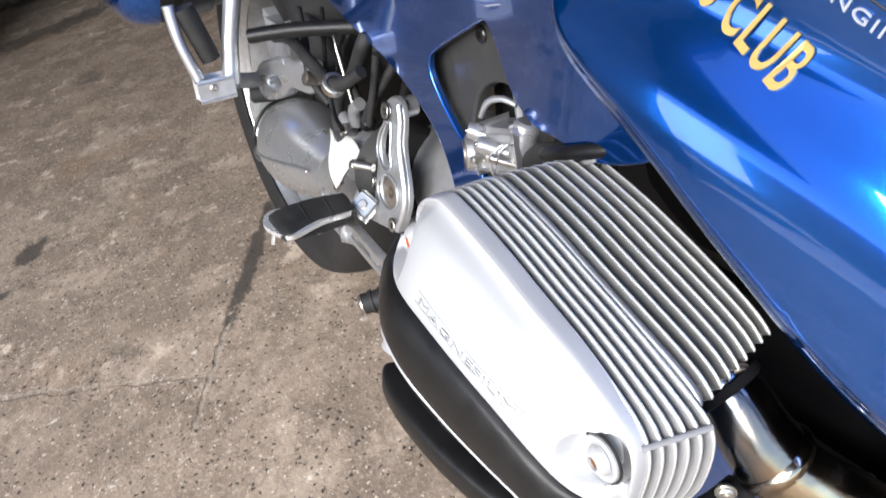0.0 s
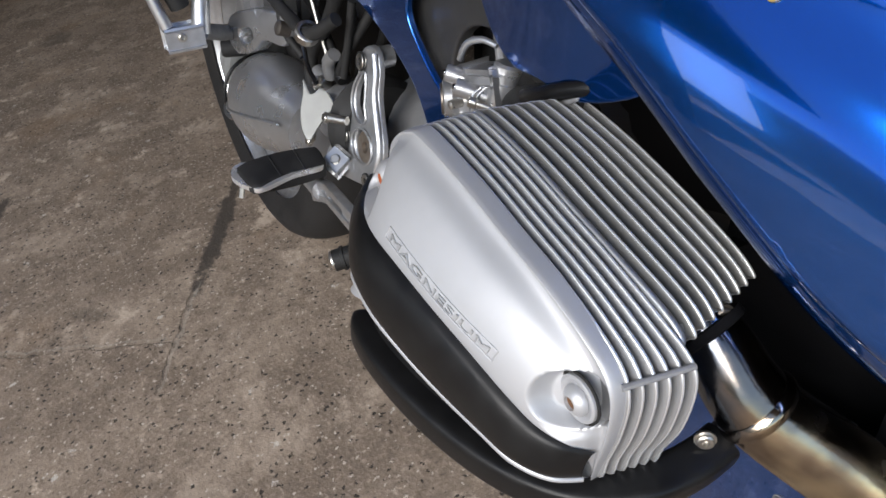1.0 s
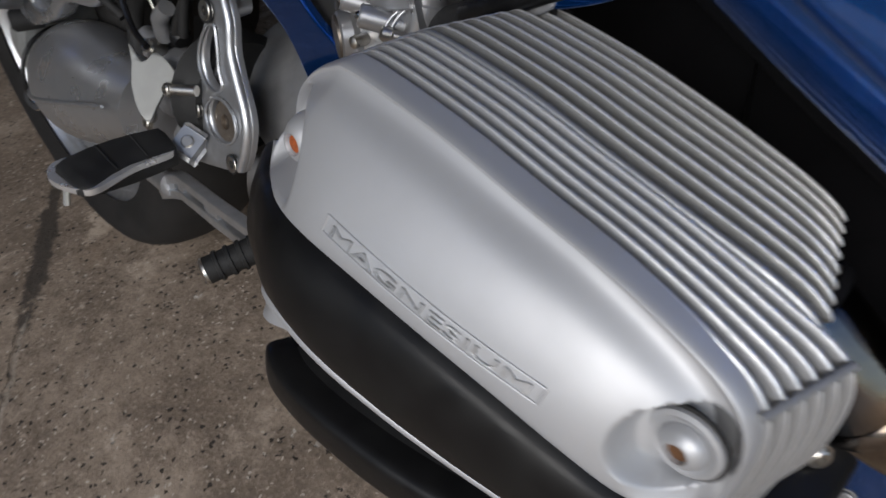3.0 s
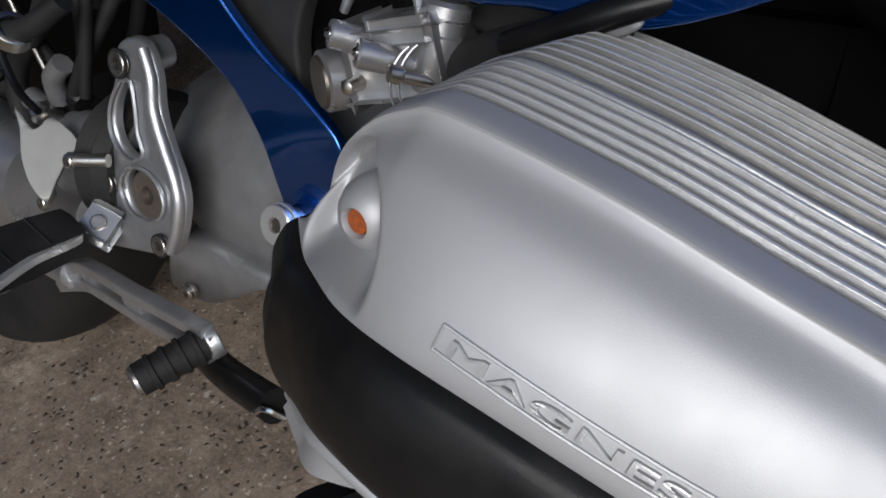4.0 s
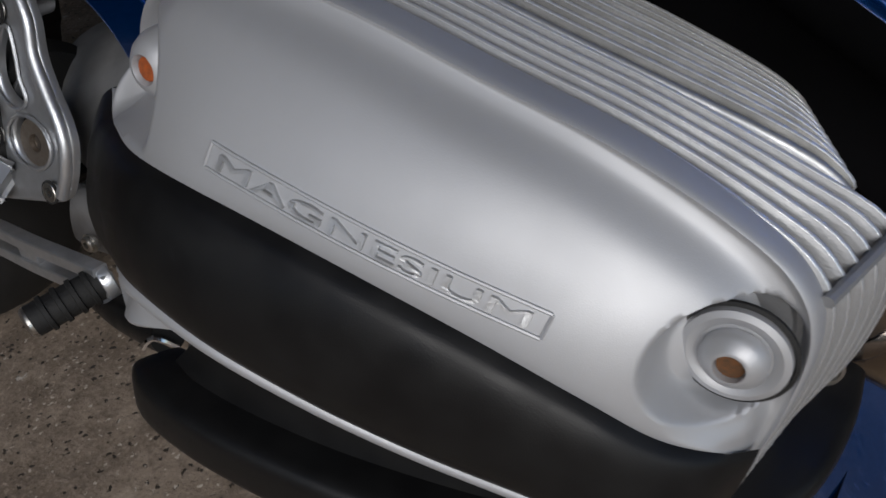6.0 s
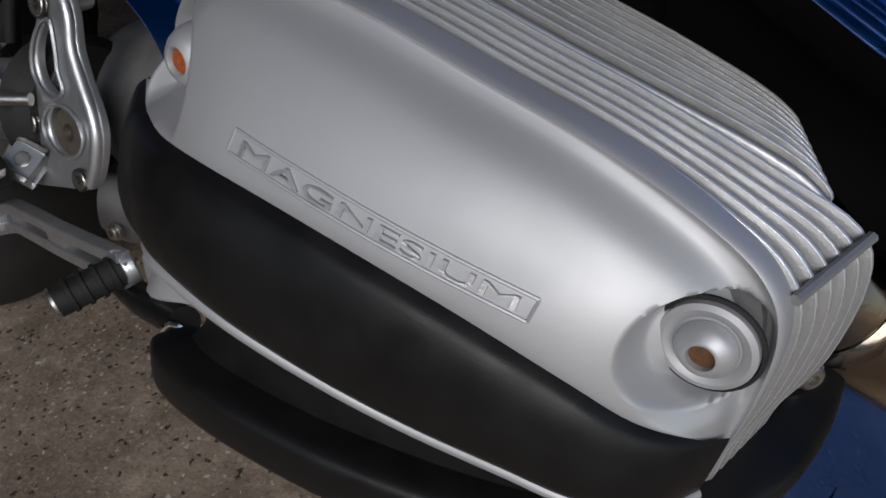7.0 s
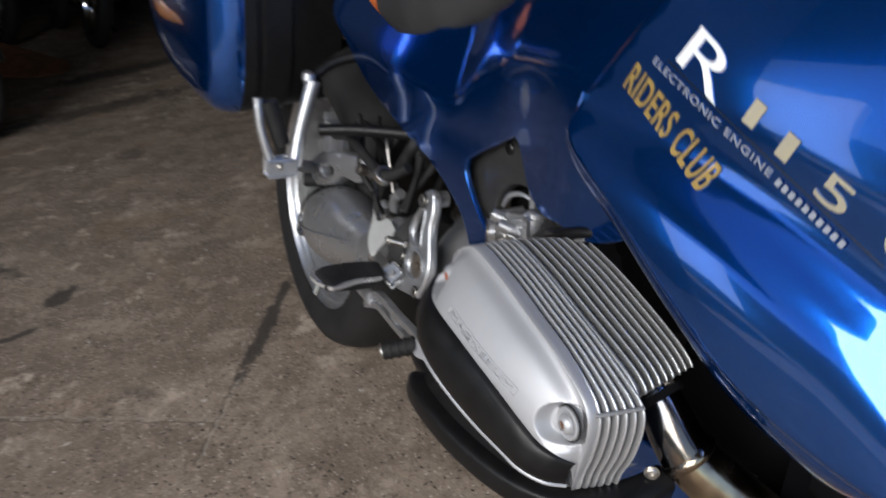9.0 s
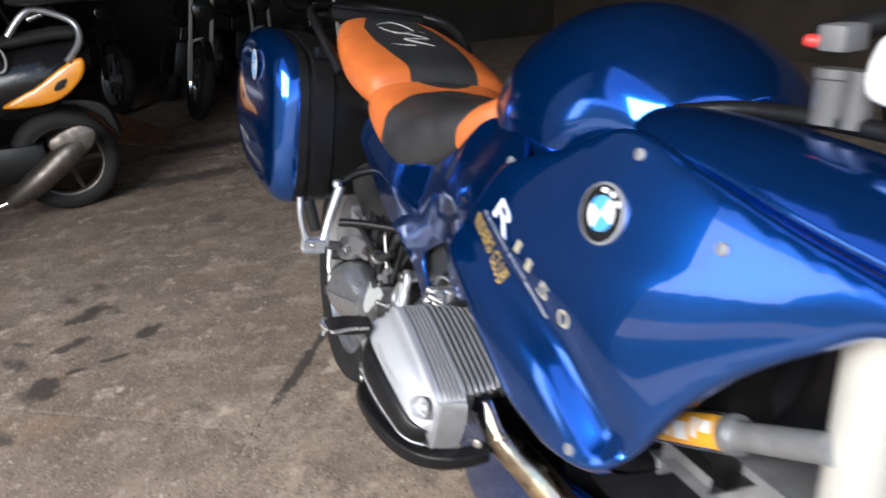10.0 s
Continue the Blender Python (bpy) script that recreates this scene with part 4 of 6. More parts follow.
    part("boot", tube([B(-0.128, 0.212, 0.536), B(-0.112, 0.212, 0.541), B(-0.085, 0.216, 0.549), B(-0.05, 0.215, 0.552)], [0.013, 0.016, 0.015], 18, 5), RUBBER, t, "black rubber boot")
    part("fuel_pipe", tube([B(-0.10, 0.226, 0.556), B(-0.075, 0.230, 0.566), B(-0.045, 0.226, 0.578), B(0.0, 0.20, 0.59)], [0.0045, 0.006, 0.0045], 10, 5), BLACKP, t)
    part("linkage_plate", panel(lambda u, v, w: B(u, 0.228 + w, v), ((-0.093, 0.551), (-0.075, 0.562), (-0.048, 0.574), (-0.046, 0.569), (-0.075, 0.555), (-0.09, 0.546)), 0.003, 0.001, 0.01), GREYCAST, t)


throttle_body()

# heart of the machine: crankcase, gearbox, inner panels; crankcase and panel blackened for shade
ec = part("crankcase", box(B(-0.05, mid(0), 0.40), (0.20, 0.115, 0.16), (FWD, RIGHT, UPB), 0.03), MATTE, bike, "engine casing, near-black to hold the shade")
part("inner_panel", pillow([B(x, s, h) for x, s, h in ((-0.10, 0.13, 0.62), (0.02, 0.15, 0.66), (0.2, 0.13, 0.70), (0.42, 0.08, 0.74), (0.36, 0.08, 0.52), (0.26, 0.10, 0.40), (0.12, 0.11, 0.40), (-0.10, 0.12, 0.50))], 0.02, 0.008, 0.004, 0.03, RIGHT), MATTE, bike, "inner panel blackened to hold the shade")


def gearbox():
    rings = []
    for x, r, sc, hc in ((-0.20, 0.115, 0.07, 0.39), (-0.26, 0.110, 0.075, 0.39), (-0.33, 0.100, 0.085, 0.385), (-0.39, 0.085, 0.10, 0.385), (-0.44, 0.07, 0.10, 0.39)):
        rings.append([B(x, sc + r * 1.05 * math.cos(t), hc + r * 0.9 * math.sin(t)) for t in lin(0, 2 * np.pi, 32, endpoint=False)])
    bm = bmesh.new()
    skin(bm, rings)
    g = part("gearbox", bm, GREYCAST, bike, "scuffed grey gearbox casing")
    part("lower_frame", pillow([B(x, 0.195, h) for x, h in ((-0.43, 0.300), (-0.40, 0.355), (-0.30, 0.350), (-0.27, 0.345), (-0.314, 0.333), (-0.356, 0.308), (-0.39, 0.292))], 0.06, 0.006, 0.002, 0.02, RIGHT), GREYCAST, g)
    screw_head(B(-0.391, 0.203, 0.309), RIGHT, 0.0065, STEEL, g)
    fb = part("frame_bolt", lathe([(-0.030, 0.009), (-0.004, 0.009), (-0.004, 0.0135), (-0.001, 0.0135), (-0.001, 0.0118), (0, 0.0118), (0.0006, 0.0128), (0.0034, 0.0128), (0.0042, 0.0118), (0.0042, 0.0052), (0.0012, 0.0050), (0.0012, 0)], B(-0.2600, 0.2165, 0.4175), RIGHT + UPB * 0.3, 32), POLISHED, g, "hexagon socket bolt with spacer")
    part("socket", lathe([(0, 0.0050), (0.0016, 0.0050), (0.0016, 0)], B(-0.2600, 0.2165, 0.4175) + (RIGHT + UPB * 0.3).normalized() * 0.0010, RIGHT + UPB * 0.3, 6), SOOTY, fb, "worn hexagon socket")
    part("stand_tube", tube([B(-0.36, 0.225, 0.281), B(-0.30, 0.246, 0.299), B(-0.235, 0.262, 0.317)], 0.0115, 14, 4), BLACKP, g)
    part("stand_clip", tube([B(-0.245, 0.275, 0.313), B(-0.235, 0.272, 0.323), B(-0.228, 0.262, 0.311)], 0.002, 6, 4), CHROME, g)


gearbox()


def footrest():
    def at(u, v, w):
        return B(u - 0.005, 0.2045 + 0.21 * (0.49 - v) + w, v + 0.0035)
    edge = ((-0.407, 0.493), (-0.399, 0.501), (-0.385, 0.504), (-0.372, 0.499), (-0.364, 0.482), (-0.362, 0.461), (-0.354, 0.441), (-0.343, 0.421), (-0.339, 0.405), (-0.342, 0.385), (-0.350, 0.367), (-0.362, 0.361), (-0.378, 0.358), (-0.417, 0.351),
            (-0.445, 0.347), (-0.466, 0.346), (-0.472, 0.362), (-0.450, 0.388), (-0.436, 0.406), (-0.422, 0.424), (-0.421, 0.441), (-0.415, 0.463), (-0.408, 0.480))
    slot = ((-0.400, 0.473), (-0.391, 0.475), (-0.3875, 0.458), (-0.3865, 0.444), (-0.3825, 0.431), (-0.392, 0.424), (-0.404, 0.428), (-0.412, 0.440), (-0.410, 0.457))
    hole = [(-0.383 + 0.0205 * math.cos(t), 0.401 + 0.0175 * math.sin(t)) for t in lin(0, 2 * np.pi, 10, endpoint=False)]
    p = part("footrest_plate", panel(at, edge, 0.007, 0.003, 0.008, (slot, hole), 4), ALU, bike, "silver cast footrest plate with slot", angle=50)
    part("raised_edge", tube([at(u, v, 0.0005) for u, v in ((-0.376, 0.499), (-0.3685, 0.482), (-0.367, 0.461), (-0.3585, 0.441), (-0.348, 0.421), (-0.3440, 0.405), (-0.347, 0.385), (-0.354, 0.368))], [0.0042, 0.0046, 0.0048, 0.0048, 0.0045], 14, 6), ALU, p)
    part("spacer", lathe([(-0.026, 0.011), (-0.006, 0.012)], at(-0.388, 0.490, 0), RIGHT, 22), ALU, p)
    part("backing", panel(lambda u, v, w: at(u, v, w - 0.010), ((-0.41, 0.42), (-0.385, 0.43), (-0.36, 0.42), (-0.355, 0.40), (-0.36, 0.375), (-0.40, 0.37), (-0.415, 0.39)), 0.004, 0.002, 0.02), BLACKP, p)
    piv = part("pivot_bolt", lathe([(-0.015, 0.0180), (-0.003, 0.0182), (-0.0015, 0.0168), (-0.0015, 0.0066), (-0.007, 0.0062), (-0.007, 0)], at(-0.381, 0.400, 0), RIGHT + UPB * 0.2, 32), BRONZE, p, "round bronzed bolt with hexagon socket")
    part("socket", lathe([(-0.006, 0.0062), (-0.0045, 0.0062), (-0.0045, 0)], at(-0.381, 0.400, 0), RIGHT + UPB * 0.2, 6), SOOTY, piv)
    for x, h, r in ((-0.399, 0.487, 0.0076), (-0.419, 0.401, 0.0066), (-0.362, 0.371, 0.0066)):
        star_bolt(at(x, h, 0.0042), RIGHT + UPB * 0.2, r * 1.15, p)
    for line_, rr in ((slot, 0.0013), (hole, 0.0014)):
        cu = sum(q[0] for q in line_) / len(line_), sum(q[1] for q in line_) / len(line_)
        ring = [at(cu[0] + (u - cu[0]) * 1.20, cu[1] + (v - cu[1]) * 1.06, 0.0018) for u, v in line_]
        part("rim", tube(ring + ring[:2], rr, 8, 4), ALU, p)
    tilt = (FWD * 0.50 + RIGHT * 0.50 + UPB * 0.70).normalized()
    along = (FWD - tilt * FWD.dot(tilt)).normalized()
    fork_ = part("peg_bracket", box(B(-0.4220, 0.2405, 0.3770), (0.0078, 0.008, 0.0108), (along, tilt, along.cross(tilt)), 0.004), SATIN, p, "pale machined peg bracket")
    part("bolt", lathe([(0, 0.0058), (0.0014, 0.0058), (0.0022, 0.0048), (0.0022, 0)], B(-0.4220, 0.2405, 0.3770) + tilt * 0.0078, tilt, 24), STEEL, fork_)
    # the peg: a flat rubber pad that widens outwards, on a pale metal plate
    rings = []
    for s_, xc, half, top_, deep_, slope in ((0.258, -0.4210, 0.0090, 0.3900, 0.012, 0.5), (0.261, -0.4210, 0.0130, 0.3925, 0.018, 0.5), (0.280, -0.4235, 0.0165, 0.3925, 0.018, 0.42), (0.300, -0.4255, 0.0205, 0.3920, 0.017, 0.32), (0.320, -0.4240, 0.0240, 0.3925, 0.015, 0.2), (0.338, -0.4200, 0.0265, 0.3935, 0.013, 0.1), (0.346, -0.4200, 0.0250, 0.3920, 0.011, 0.05), (0.349, -0.4200, 0.0200, 0.3890, 0.006, 0.05)):
        ring = []
        for t in lin(0, 2 * np.pi, 28, endpoint=False):
            u = half * math.copysign(abs(math.cos(t)) ** 0.35, math.cos(t))
            v = deep_ / 2 * math.copysign(abs(math.sin(t)) ** 0.45, math.sin(t))
            ring.append(B(xc + u, s_, top_ - deep_ / 2 + v - slope * u))
        rings.append(ring)
    bm = bmesh.new()
    skin(bm, rings)
    peg = part("footpeg", bm, RUBBER, p, "flat black rubber peg that widens outwards", angle=50)
    for s_, xc, half, top_, slope in ((0.284, -0.424, 0.0168, 0.3927, 0.40), (0.312, -0.425, 0.0222, 0.3926, 0.25)):
        part("rib", tube([B(xc + u * half, s_, top_ - slope * u * half) for u in (-0.8, -0.4, 0.2, 0.8)], 0.0007, 6, 3), RUBBER, peg)
    under = pillow([B(x, s_, 0.3785 + 0.045 * (s_ - 0.26)) for x, s_ in ((-0.409, 0.262), (-0.404, 0.300), (-0.391, 0.336), (-0.399, 0.348), (-0.428, 0.357), (-0.452, 0.350), (-0.460, 0.334), (-0.452, 0.300), (-0.442, 0.262))], 0.004, 0.002, 0, 0.02, -UPB)
    part("peg_plate", under, POLISHED, peg, "polished metal plate under the peg")
    part("feeler", tube([B(-0.430, 0.346, 0.382), B(-0.428, 0.352, 0.364)], 0.003, 8, 1), STEEL, peg)
    def low(u, v, w):
        return B(u, 0.240 + 0.075 * (u + 0.48) + w, v)

    def rail(line_, half, deep_):
        """A square bar along a line on the lever."""
        bm = bmesh.new()
        pts_ = smooth_line([low(u, v, 0) for u, v in line_], 6)
        k = len(pts_) - 1
        rings = []
        for i, q in enumerate(pts_):
            d = (pts_[min(i + 1, k)] - pts_[max(i - 1, 0)]).normalized()
            w = d.cross(RIGHT).normalized()
            s_ = d.cross(w)
            c = 0.0009
            rings.append([q + w * x + s_ * y for x, y in ((half, deep_ - c), (half - c, deep_), (c - half, deep_), (-half, deep_ - c), (-half, c - deep_), (c - half, -deep_), (half - c, -deep_), (half, c - deep_))])
        skin(bm, rings)
        return bm
    ped = part("brake_pedal", rail(((-0.520, 0.300), (-0.470, 0.3255), (-0.440, 0.3305), (-0.390, 0.3325), (-0.340, 0.3365), (-0.302, 0.3395)), 0.0050, 0.0055), ALU, p, "silver brake pedal lever with two slots", angle=40)
    part("lower_rail", rail(((-0.520, 0.286), (-0.468, 0.3085), (-0.440, 0.3120), (-0.388, 0.3140), (-0.340, 0.3180), (-0.302, 0.3215)), 0.0050, 0.0055), ALU, ped, angle=40)
    for (u, v), hw in (((-0.497, 0.3040), 0.022), ((-0.460, 0.3190), 0.007), ((-0.396, 0.3232), 0.013), ((-0.308, 0.3300), 0.012)):
        q = 0.06 if u > -0.48 else 0.42
        part("bridge", box(low(u, v, -0.001), (hw, 0.0085, 0.0045), ((FWD + UPB * q + RIGHT * 0.075).normalized(), (UPB - FWD * q).normalized(), RIGHT), 0.0012), ALU, ped, angle=40)
    part("eye", lathe([(-0.004, 0.0118), (-0.003, 0.0130), (0.003, 0.0132), (0.0045, 0.0124), (0.005, 0.0105)], B(-0.305, 0.249, 0.3300), RIGHT - FWD * 0.4 - UPB * 0.22, 24), ALU, ped)
    rub = part("pedal_rubber", tube([B(-0.306, 0.250, 0.330), B(-0.325, 0.296, 0.319)], [0.0115, 0.0120, 0.0115], 16, 1), RUBBER, ped)
    bm = bmesh.new()
    dd = B(-0.325, 0.296, 0.319) - B(-0.306, 0.250, 0.330)
    for k in range(4):
        lathe_into(bm, [(-0.002, 0.0112), (-0.0015, 0.0130), (0.0015, 0.0130), (0.002, 0.0112)], B(-0.306, 0.250, 0.330) + dd * (0.2 + 0.2 * k), dd, 16)
    part("rib", bm, RUBBER, rub)
    part("end_cap", lathe([(0, 0.0112), (0.002, 0.0112), (0.004, 0.009), (0.005, 0)], B(-0.325, 0.296, 0.319), dd, 18), STEEL, rub)
    part("pedal_shaft", tube([B(-0.60, 0.23, 0.30), B(-0.49, 0.24, 0.309)], 0.012, 12, 1), ALU, ped)


footrest()


def rear_wheel():
    axle, ax_ = B(-0.94, 0.10, 0.315), RIGHT
    prof = []
    for t in lin(0, 1, 15):
        ang = np.pi * (t - 0.5)
        prof.append((0.085 * math.sin(ang), 0.264 + 0.051 * math.cos(ang) ** 0.75 if math.cos(ang) > 0 else 0.264))
    w = part("rear_wheel", lathe([(0.075, 0.225)] + prof[::-1] + [(-0.075, 0.225)], axle, ax_, 64, cap=False), TYRE, bike, "black road tyre on a silver cast rim")
    part("rim", lathe([(0.074, 0.258), (0.080, 0.256), (0.080, 0.250), (0.072, 0.246), (0.068, 0.239), (0.073, 0.235), (0.071, 0.228), (0.062, 0.224), (0.058, 0.217), (0.062, 0.212), (0.058, 0.206), (0.052, 0.204)], axle, ax_, 72, cap=False), ALU, w, "silver rim lip")
    part("rim_barrel", lathe([(0.052, 0.206), (0.03, 0.198), (-0.03, 0.200), (-0.066, 0.216), (-0.072, 0.234), (-0.08, 0.232), (-0.078, 0.220), (-0.03, 0.194), (0.03, 0.192), (0.052, 0.206)], axle, ax_, 64, cap=False), GREYCAST, w)
    for k in range(5):
        a = 2 * np.pi * k / 5 + 0.5
        d = FWD * math.cos(a) + UPB * math.sin(a)
        e = FWD * math.cos(a + 0.35) + UPB * math.sin(a + 0.35)
        part("spoke", tube([axle + d * 0.05, axle + (d * 0.6 + e * 0.4).normalized() * 0.13, axle + e * 0.202], [0.020, 0.015, 0.019], 10, 6), GREYCAST, w)
    part("hub", lathe([(-0.06, 0.05), (-0.05, 0.06), (0.05, 0.06), (0.07, 0.05)], axle, ax_, 32), GREYCAST, w)
    part("brake_disc", lathe([(0.050, 0.06), (0.050, 0.122), (0.055, 0.122), (0.055, 0.06), (0.050, 0.06)], axle, ax_, 48, cap=False), GREYCAST, w)
    # final drive and swingarm beside the wheel
    fd = bmesh.new()
    rings = []
    for q in lin(0, 1, 46):
        x = -0.812 + 0.315 * q ** 1.2
        r = 0.068 * math.sqrt(max(1e-4, 1 - ((x + 0.695) / 0.1175) ** 2)) if x < -0.695 else 0.068 - 0.030 * (1 - math.cos(min(1, (x + 0.695) / 0.22) * np.pi)) / 2
        rings.append([B(x, 0.212 + 0.08 * (x + 0.75) + r * 0.92 * math.cos(t), 0.344 + 0.155 * (x + 0.75) + r * math.sin(t)) for t in lin(0, 2 * np.pi, 44, endpoint=False)])
    skin(fd, rings)
    d = part("final_drive", fd, SATIN, bike, "smooth silver-grey final drive housing", angle=60)
    part("seam", tube([B(-0.775, 0.212 + 0.0520 * math.cos(t), 0.342 + 0.0535 * math.sin(t)) for t in lin(-0.4, 2.4, 22)], 0.0030, 6, 1), BLACKP, d)
    bm = bmesh.new()
    rings = []
    for x, r in ((-0.800, 0.0600), (-0.812, 0.0640), (-0.835, 0.0650), (-0.860, 0.0620), (-0.885, 0.0540), (-0.900, 0.040)):
        rings.append([B(x, 0.185 + 0.10 * (x + 0.844) + r * 0.92 * math.cos(t), 0.362 + r * math.sin(t)) for t in lin(0, 2 * np.pi, 40, endpoint=False)])
    skin(bm, rings)
    part("rear_cover", bm, DUSTY, d, "dull grey rear cover")
    part("ridge", tube([B(-0.775, 0.2620, 0.335), B(-0.73, 0.2745, 0.344), B(-0.67, 0.2815, 0.359), B(-0.61, 0.2810, 0.374), B(-0.56, 0.2770, 0.386), B(-0.515, 0.2735, 0.396)], [0.0020, 0.0024, 0.0026, 0.0026, 0.0024, 0.0016], 8, 5), ALU, d)
    part("filler_plug", lathe([(-0.01, 0.014), (0.004, 0.014), (0.006, 0.012), (0.006, 0.005), (0.003, 0.0045), (0.003, 0)], B(-0.775, 0.2580, 0.322), RIGHT * 0.85 + FWD * 0.35 + UPB * 0.1, 24), CHROME, d)
    gx = (FWD * 0.6 + RIGHT * 0.45 + UPB * 0.6).normalized()
    gu = (RIGHT - gx * RIGHT.dot(gx)).normalized()
    gv = gx.cross(gu)
    gv = gv if gv.dot(UPB) > 0 else -gv
    go = B(-0.4655, 0.2425, 0.4245)
    part("heel_guard", panel(lambda u, v, w: go + gu * u + gv * v + gx * w, ((-0.001, 0.040), (-0.002, 0.019), (-0.017, 0.020), (-0.022, -0.005), (-0.010, -0.011), (0.006, -0.021), (0.020, -0.030), (0.022, -0.014), (0.016, 0.006), (0.005, 0.025)), 0.004, 0.001, 0.008, (), 3), HEELPLATE, d, "dull silver guard plate")
    for x, s, h in ((-0.460, 0.252, 0.396), (-0.472, 0.252, 0.386), (-0.438, 0.241, 0.424)):
        screw_head(B(x, s, h), RIGHT + UPB * 0.3, 0.0052, STEEL, d)
    part("spacer", lathe([(-0.026, 0.0048), (0, 0.0048)], B(-0.438, 0.240, 0.424), RIGHT * 0.5 - FWD * 0.8, 14), STEEL, d)
    part("swingarm", tube([B(-0.50, 0.20, 0.40), B(-0.46, 0.19, 0.40), B(-0.42, 0.18, 0.40)], [0.034, 0.036, 0.045], 24, 4), GREYCAST, bike)
    part("bellows", lathe([(0, 0.05), (0.012, 0.058), (0.02, 0.05), (0.032, 0.058), (0.04, 0.05)], B(-0.46, 0.18, 0.40), FWD, 28), RUBBER, bike)
    cal = part("brake_caliper", box(B(-0.80, 0.155, 0.47), (0.05, 0.025, 0.032), (FWD, RIGHT, UPB), 0.012), GREYCAST, bike, "grey brake caliper")
    part("bleed_cap", lathe([(0, 0.012), (0.03, 0.012), (0.034, 0.009)], B(-0.72, 0.19, 0.455), FWD * 0.8 + UPB * 0.4, 14), RUBBER, cal)
    for k, pts_ in enumerate((((-0.78, 0.17, 0.50), (-0.68, 0.18, 0.53), (-0.56, 0.19, 0.50), (-0.50, 0.19, 0.44)), ((-0.52, 0.19, 0.42), (-0.47, 0.2, 0.47), (-0.43, 0.18, 0.53), (-0.40, 0.15, 0.60)), ((-0.50, 0.15, 0.44), (-0.45, 0.15, 0.52), (-0.46, 0.13, 0.60)), ((-0.55, 0.16, 0.42), (-0.52, 0.16, 0.50), (-0.56, 0.14, 0.58)))):
        part("hose", tube([B(*q) for q in pts_], 0.0055, 10, 6), RUBBER, bike)
    part("hose", tube([B(-0.45, 0.20, 0.560), B(-0.454, 0.205, 0.548), B(-0.504, 0.20, 0.503), B(-0.555, 0.20, 0.465), B(-0.565, 0.205, 0.425), B(-0.53, 0.21, 0.40)], 0.0085, 12, 6), RUBBER, bike)
    part("hose", tube([B(-0.43, 0.20, 0.545), B(-0.446, 0.202, 0.50), B(-0.462, 0.205, 0.455)], 0.0045, 10, 5), RUBBER, bike)
    part("steel_rod", tube([B(-0.560, 0.195, 0.545), B(-0.545, 0.20, 0.523), B(-0.515, 0.20, 0.455)], 0.0019, 8, 3), STEEL, bike)
    part("banjo", lathe([(-0.006, 0.010), (0.006, 0.010), (0.007, 0.006), (0.011, 0.006)], B(-0.505, 0.215, 0.435), RIGHT + UPB, 16), STEEL, bike)
    part("fitting", tube([B(-0.552, 0.200, 0.434), B(-0.533, 0.200, 0.430), B(-0.514, 0.200, 0.414), B(-0.500, 0.200, 0.390)], [0.0095, 0.0085, 0.0065, 0.0065], 14, 5), GREYCAST, bike)
    part("fitting", tube([B(-0.514, 0.195, 0.456), B(-0.498, 0.195, 0.451), B(-0.485, 0.195, 0.442)], [0.009, 0.012, 0.009], 14, 5), BLACKP, bike)
    part("caliper_bracket", panel(lambda u, v, w: B(u, 0.232 + w - 0.12 * (u + 0.68), v), ((-0.765, 0.455), (-0.70, 0.482), (-0.60, 0.497), (-0.585, 0.478), (-0.605, 0.455), (-0.66, 0.450), (-0.70, 0.425), (-0.765, 0.410)), 0.02, 0.004, 0.012, (((-0.735, 0.445), (-0.70, 0.458), (-0.69, 0.447), (-0.725, 0.432)),), 4), SATIN, bike, "silver cast bracket")
    part("bolt", lathe([(-0.01, 0.009), (0.004, 0.009), (0.006, 0.006), (0.006, 0)], B(-0.56, 0.236, 0.492), RIGHT + UPB * 0.4, 14), SOOTY, bike)
    part("hose_clip", lathe([(-0.006, 0.012), (-0.005, 0.0135), (0.005, 0.0135), (0.006, 0.012), (0.006, 0.009), (-0.006, 0.009)], B(-0.475, 0.236, 0.507), FWD + UPB, 20), STEEL, bike)
    part("hose", tube([B(-0.70, 0.225, 0.51), B(-0.62, 0.23, 0.525), B(-0.54, 0.235, 0.515), B(-0.47, 0.236, 0.508), B(-0.43, 0.22, 0.53)], 0.0075, 12, 6), RUBBER, bike)
    part("hose", tube([B(-0.66, 0.20, 0.55), B(-0.61, 0.215, 0.52), B(-0.60, 0.22, 0.48), B(-0.57, 0.21, 0.45)], 0.005, 10, 6), RUBBER, bike)
    part("cable", tube([B(-0.60, 0.19, 0.56), B(-0.55, 0.215, 0.505), B(-0.52, 0.225, 0.46), B(-0.49, 0.228, 0.445)], 0.003, 8, 6), BLACKG, bike)
    part("rubber_stop", lathe([(0, 0.013), (0.03, 0.013), (0.034, 0.010), (0.034, 0)], B(-0.77, 0.222, 0.412), RIGHT * 0.8 - FWD * 0.3, 18), RUBBER, bike)
    part("fitting", tube([B(-0.50, 0.205, 0.445), B(-0.49, 0.21, 0.465), B(-0.475, 0.208, 0.478)], 0.008, 10, 4), GREYCAST, bike)
    part("reservoir", lathe([(0, 0.018), (0.05, 0.018), (0.052, 0.021), (0.062, 0.021)], B(-0.52, 0.14, 0.50), UPB, 20), BLACKP, bike)
    part("mudguard", pillow([B(x, s, h) for x, s, h in ((-0.62, 0.03, 0.52), (-0.62, 0.15, 0.52), (-0.66, 0.16, 0.36), (-0.66, 0.02, 0.36))], 0.006, 0.004, 0.01, 0.04, FWD), BLACKP, bike)


rear_wheel()


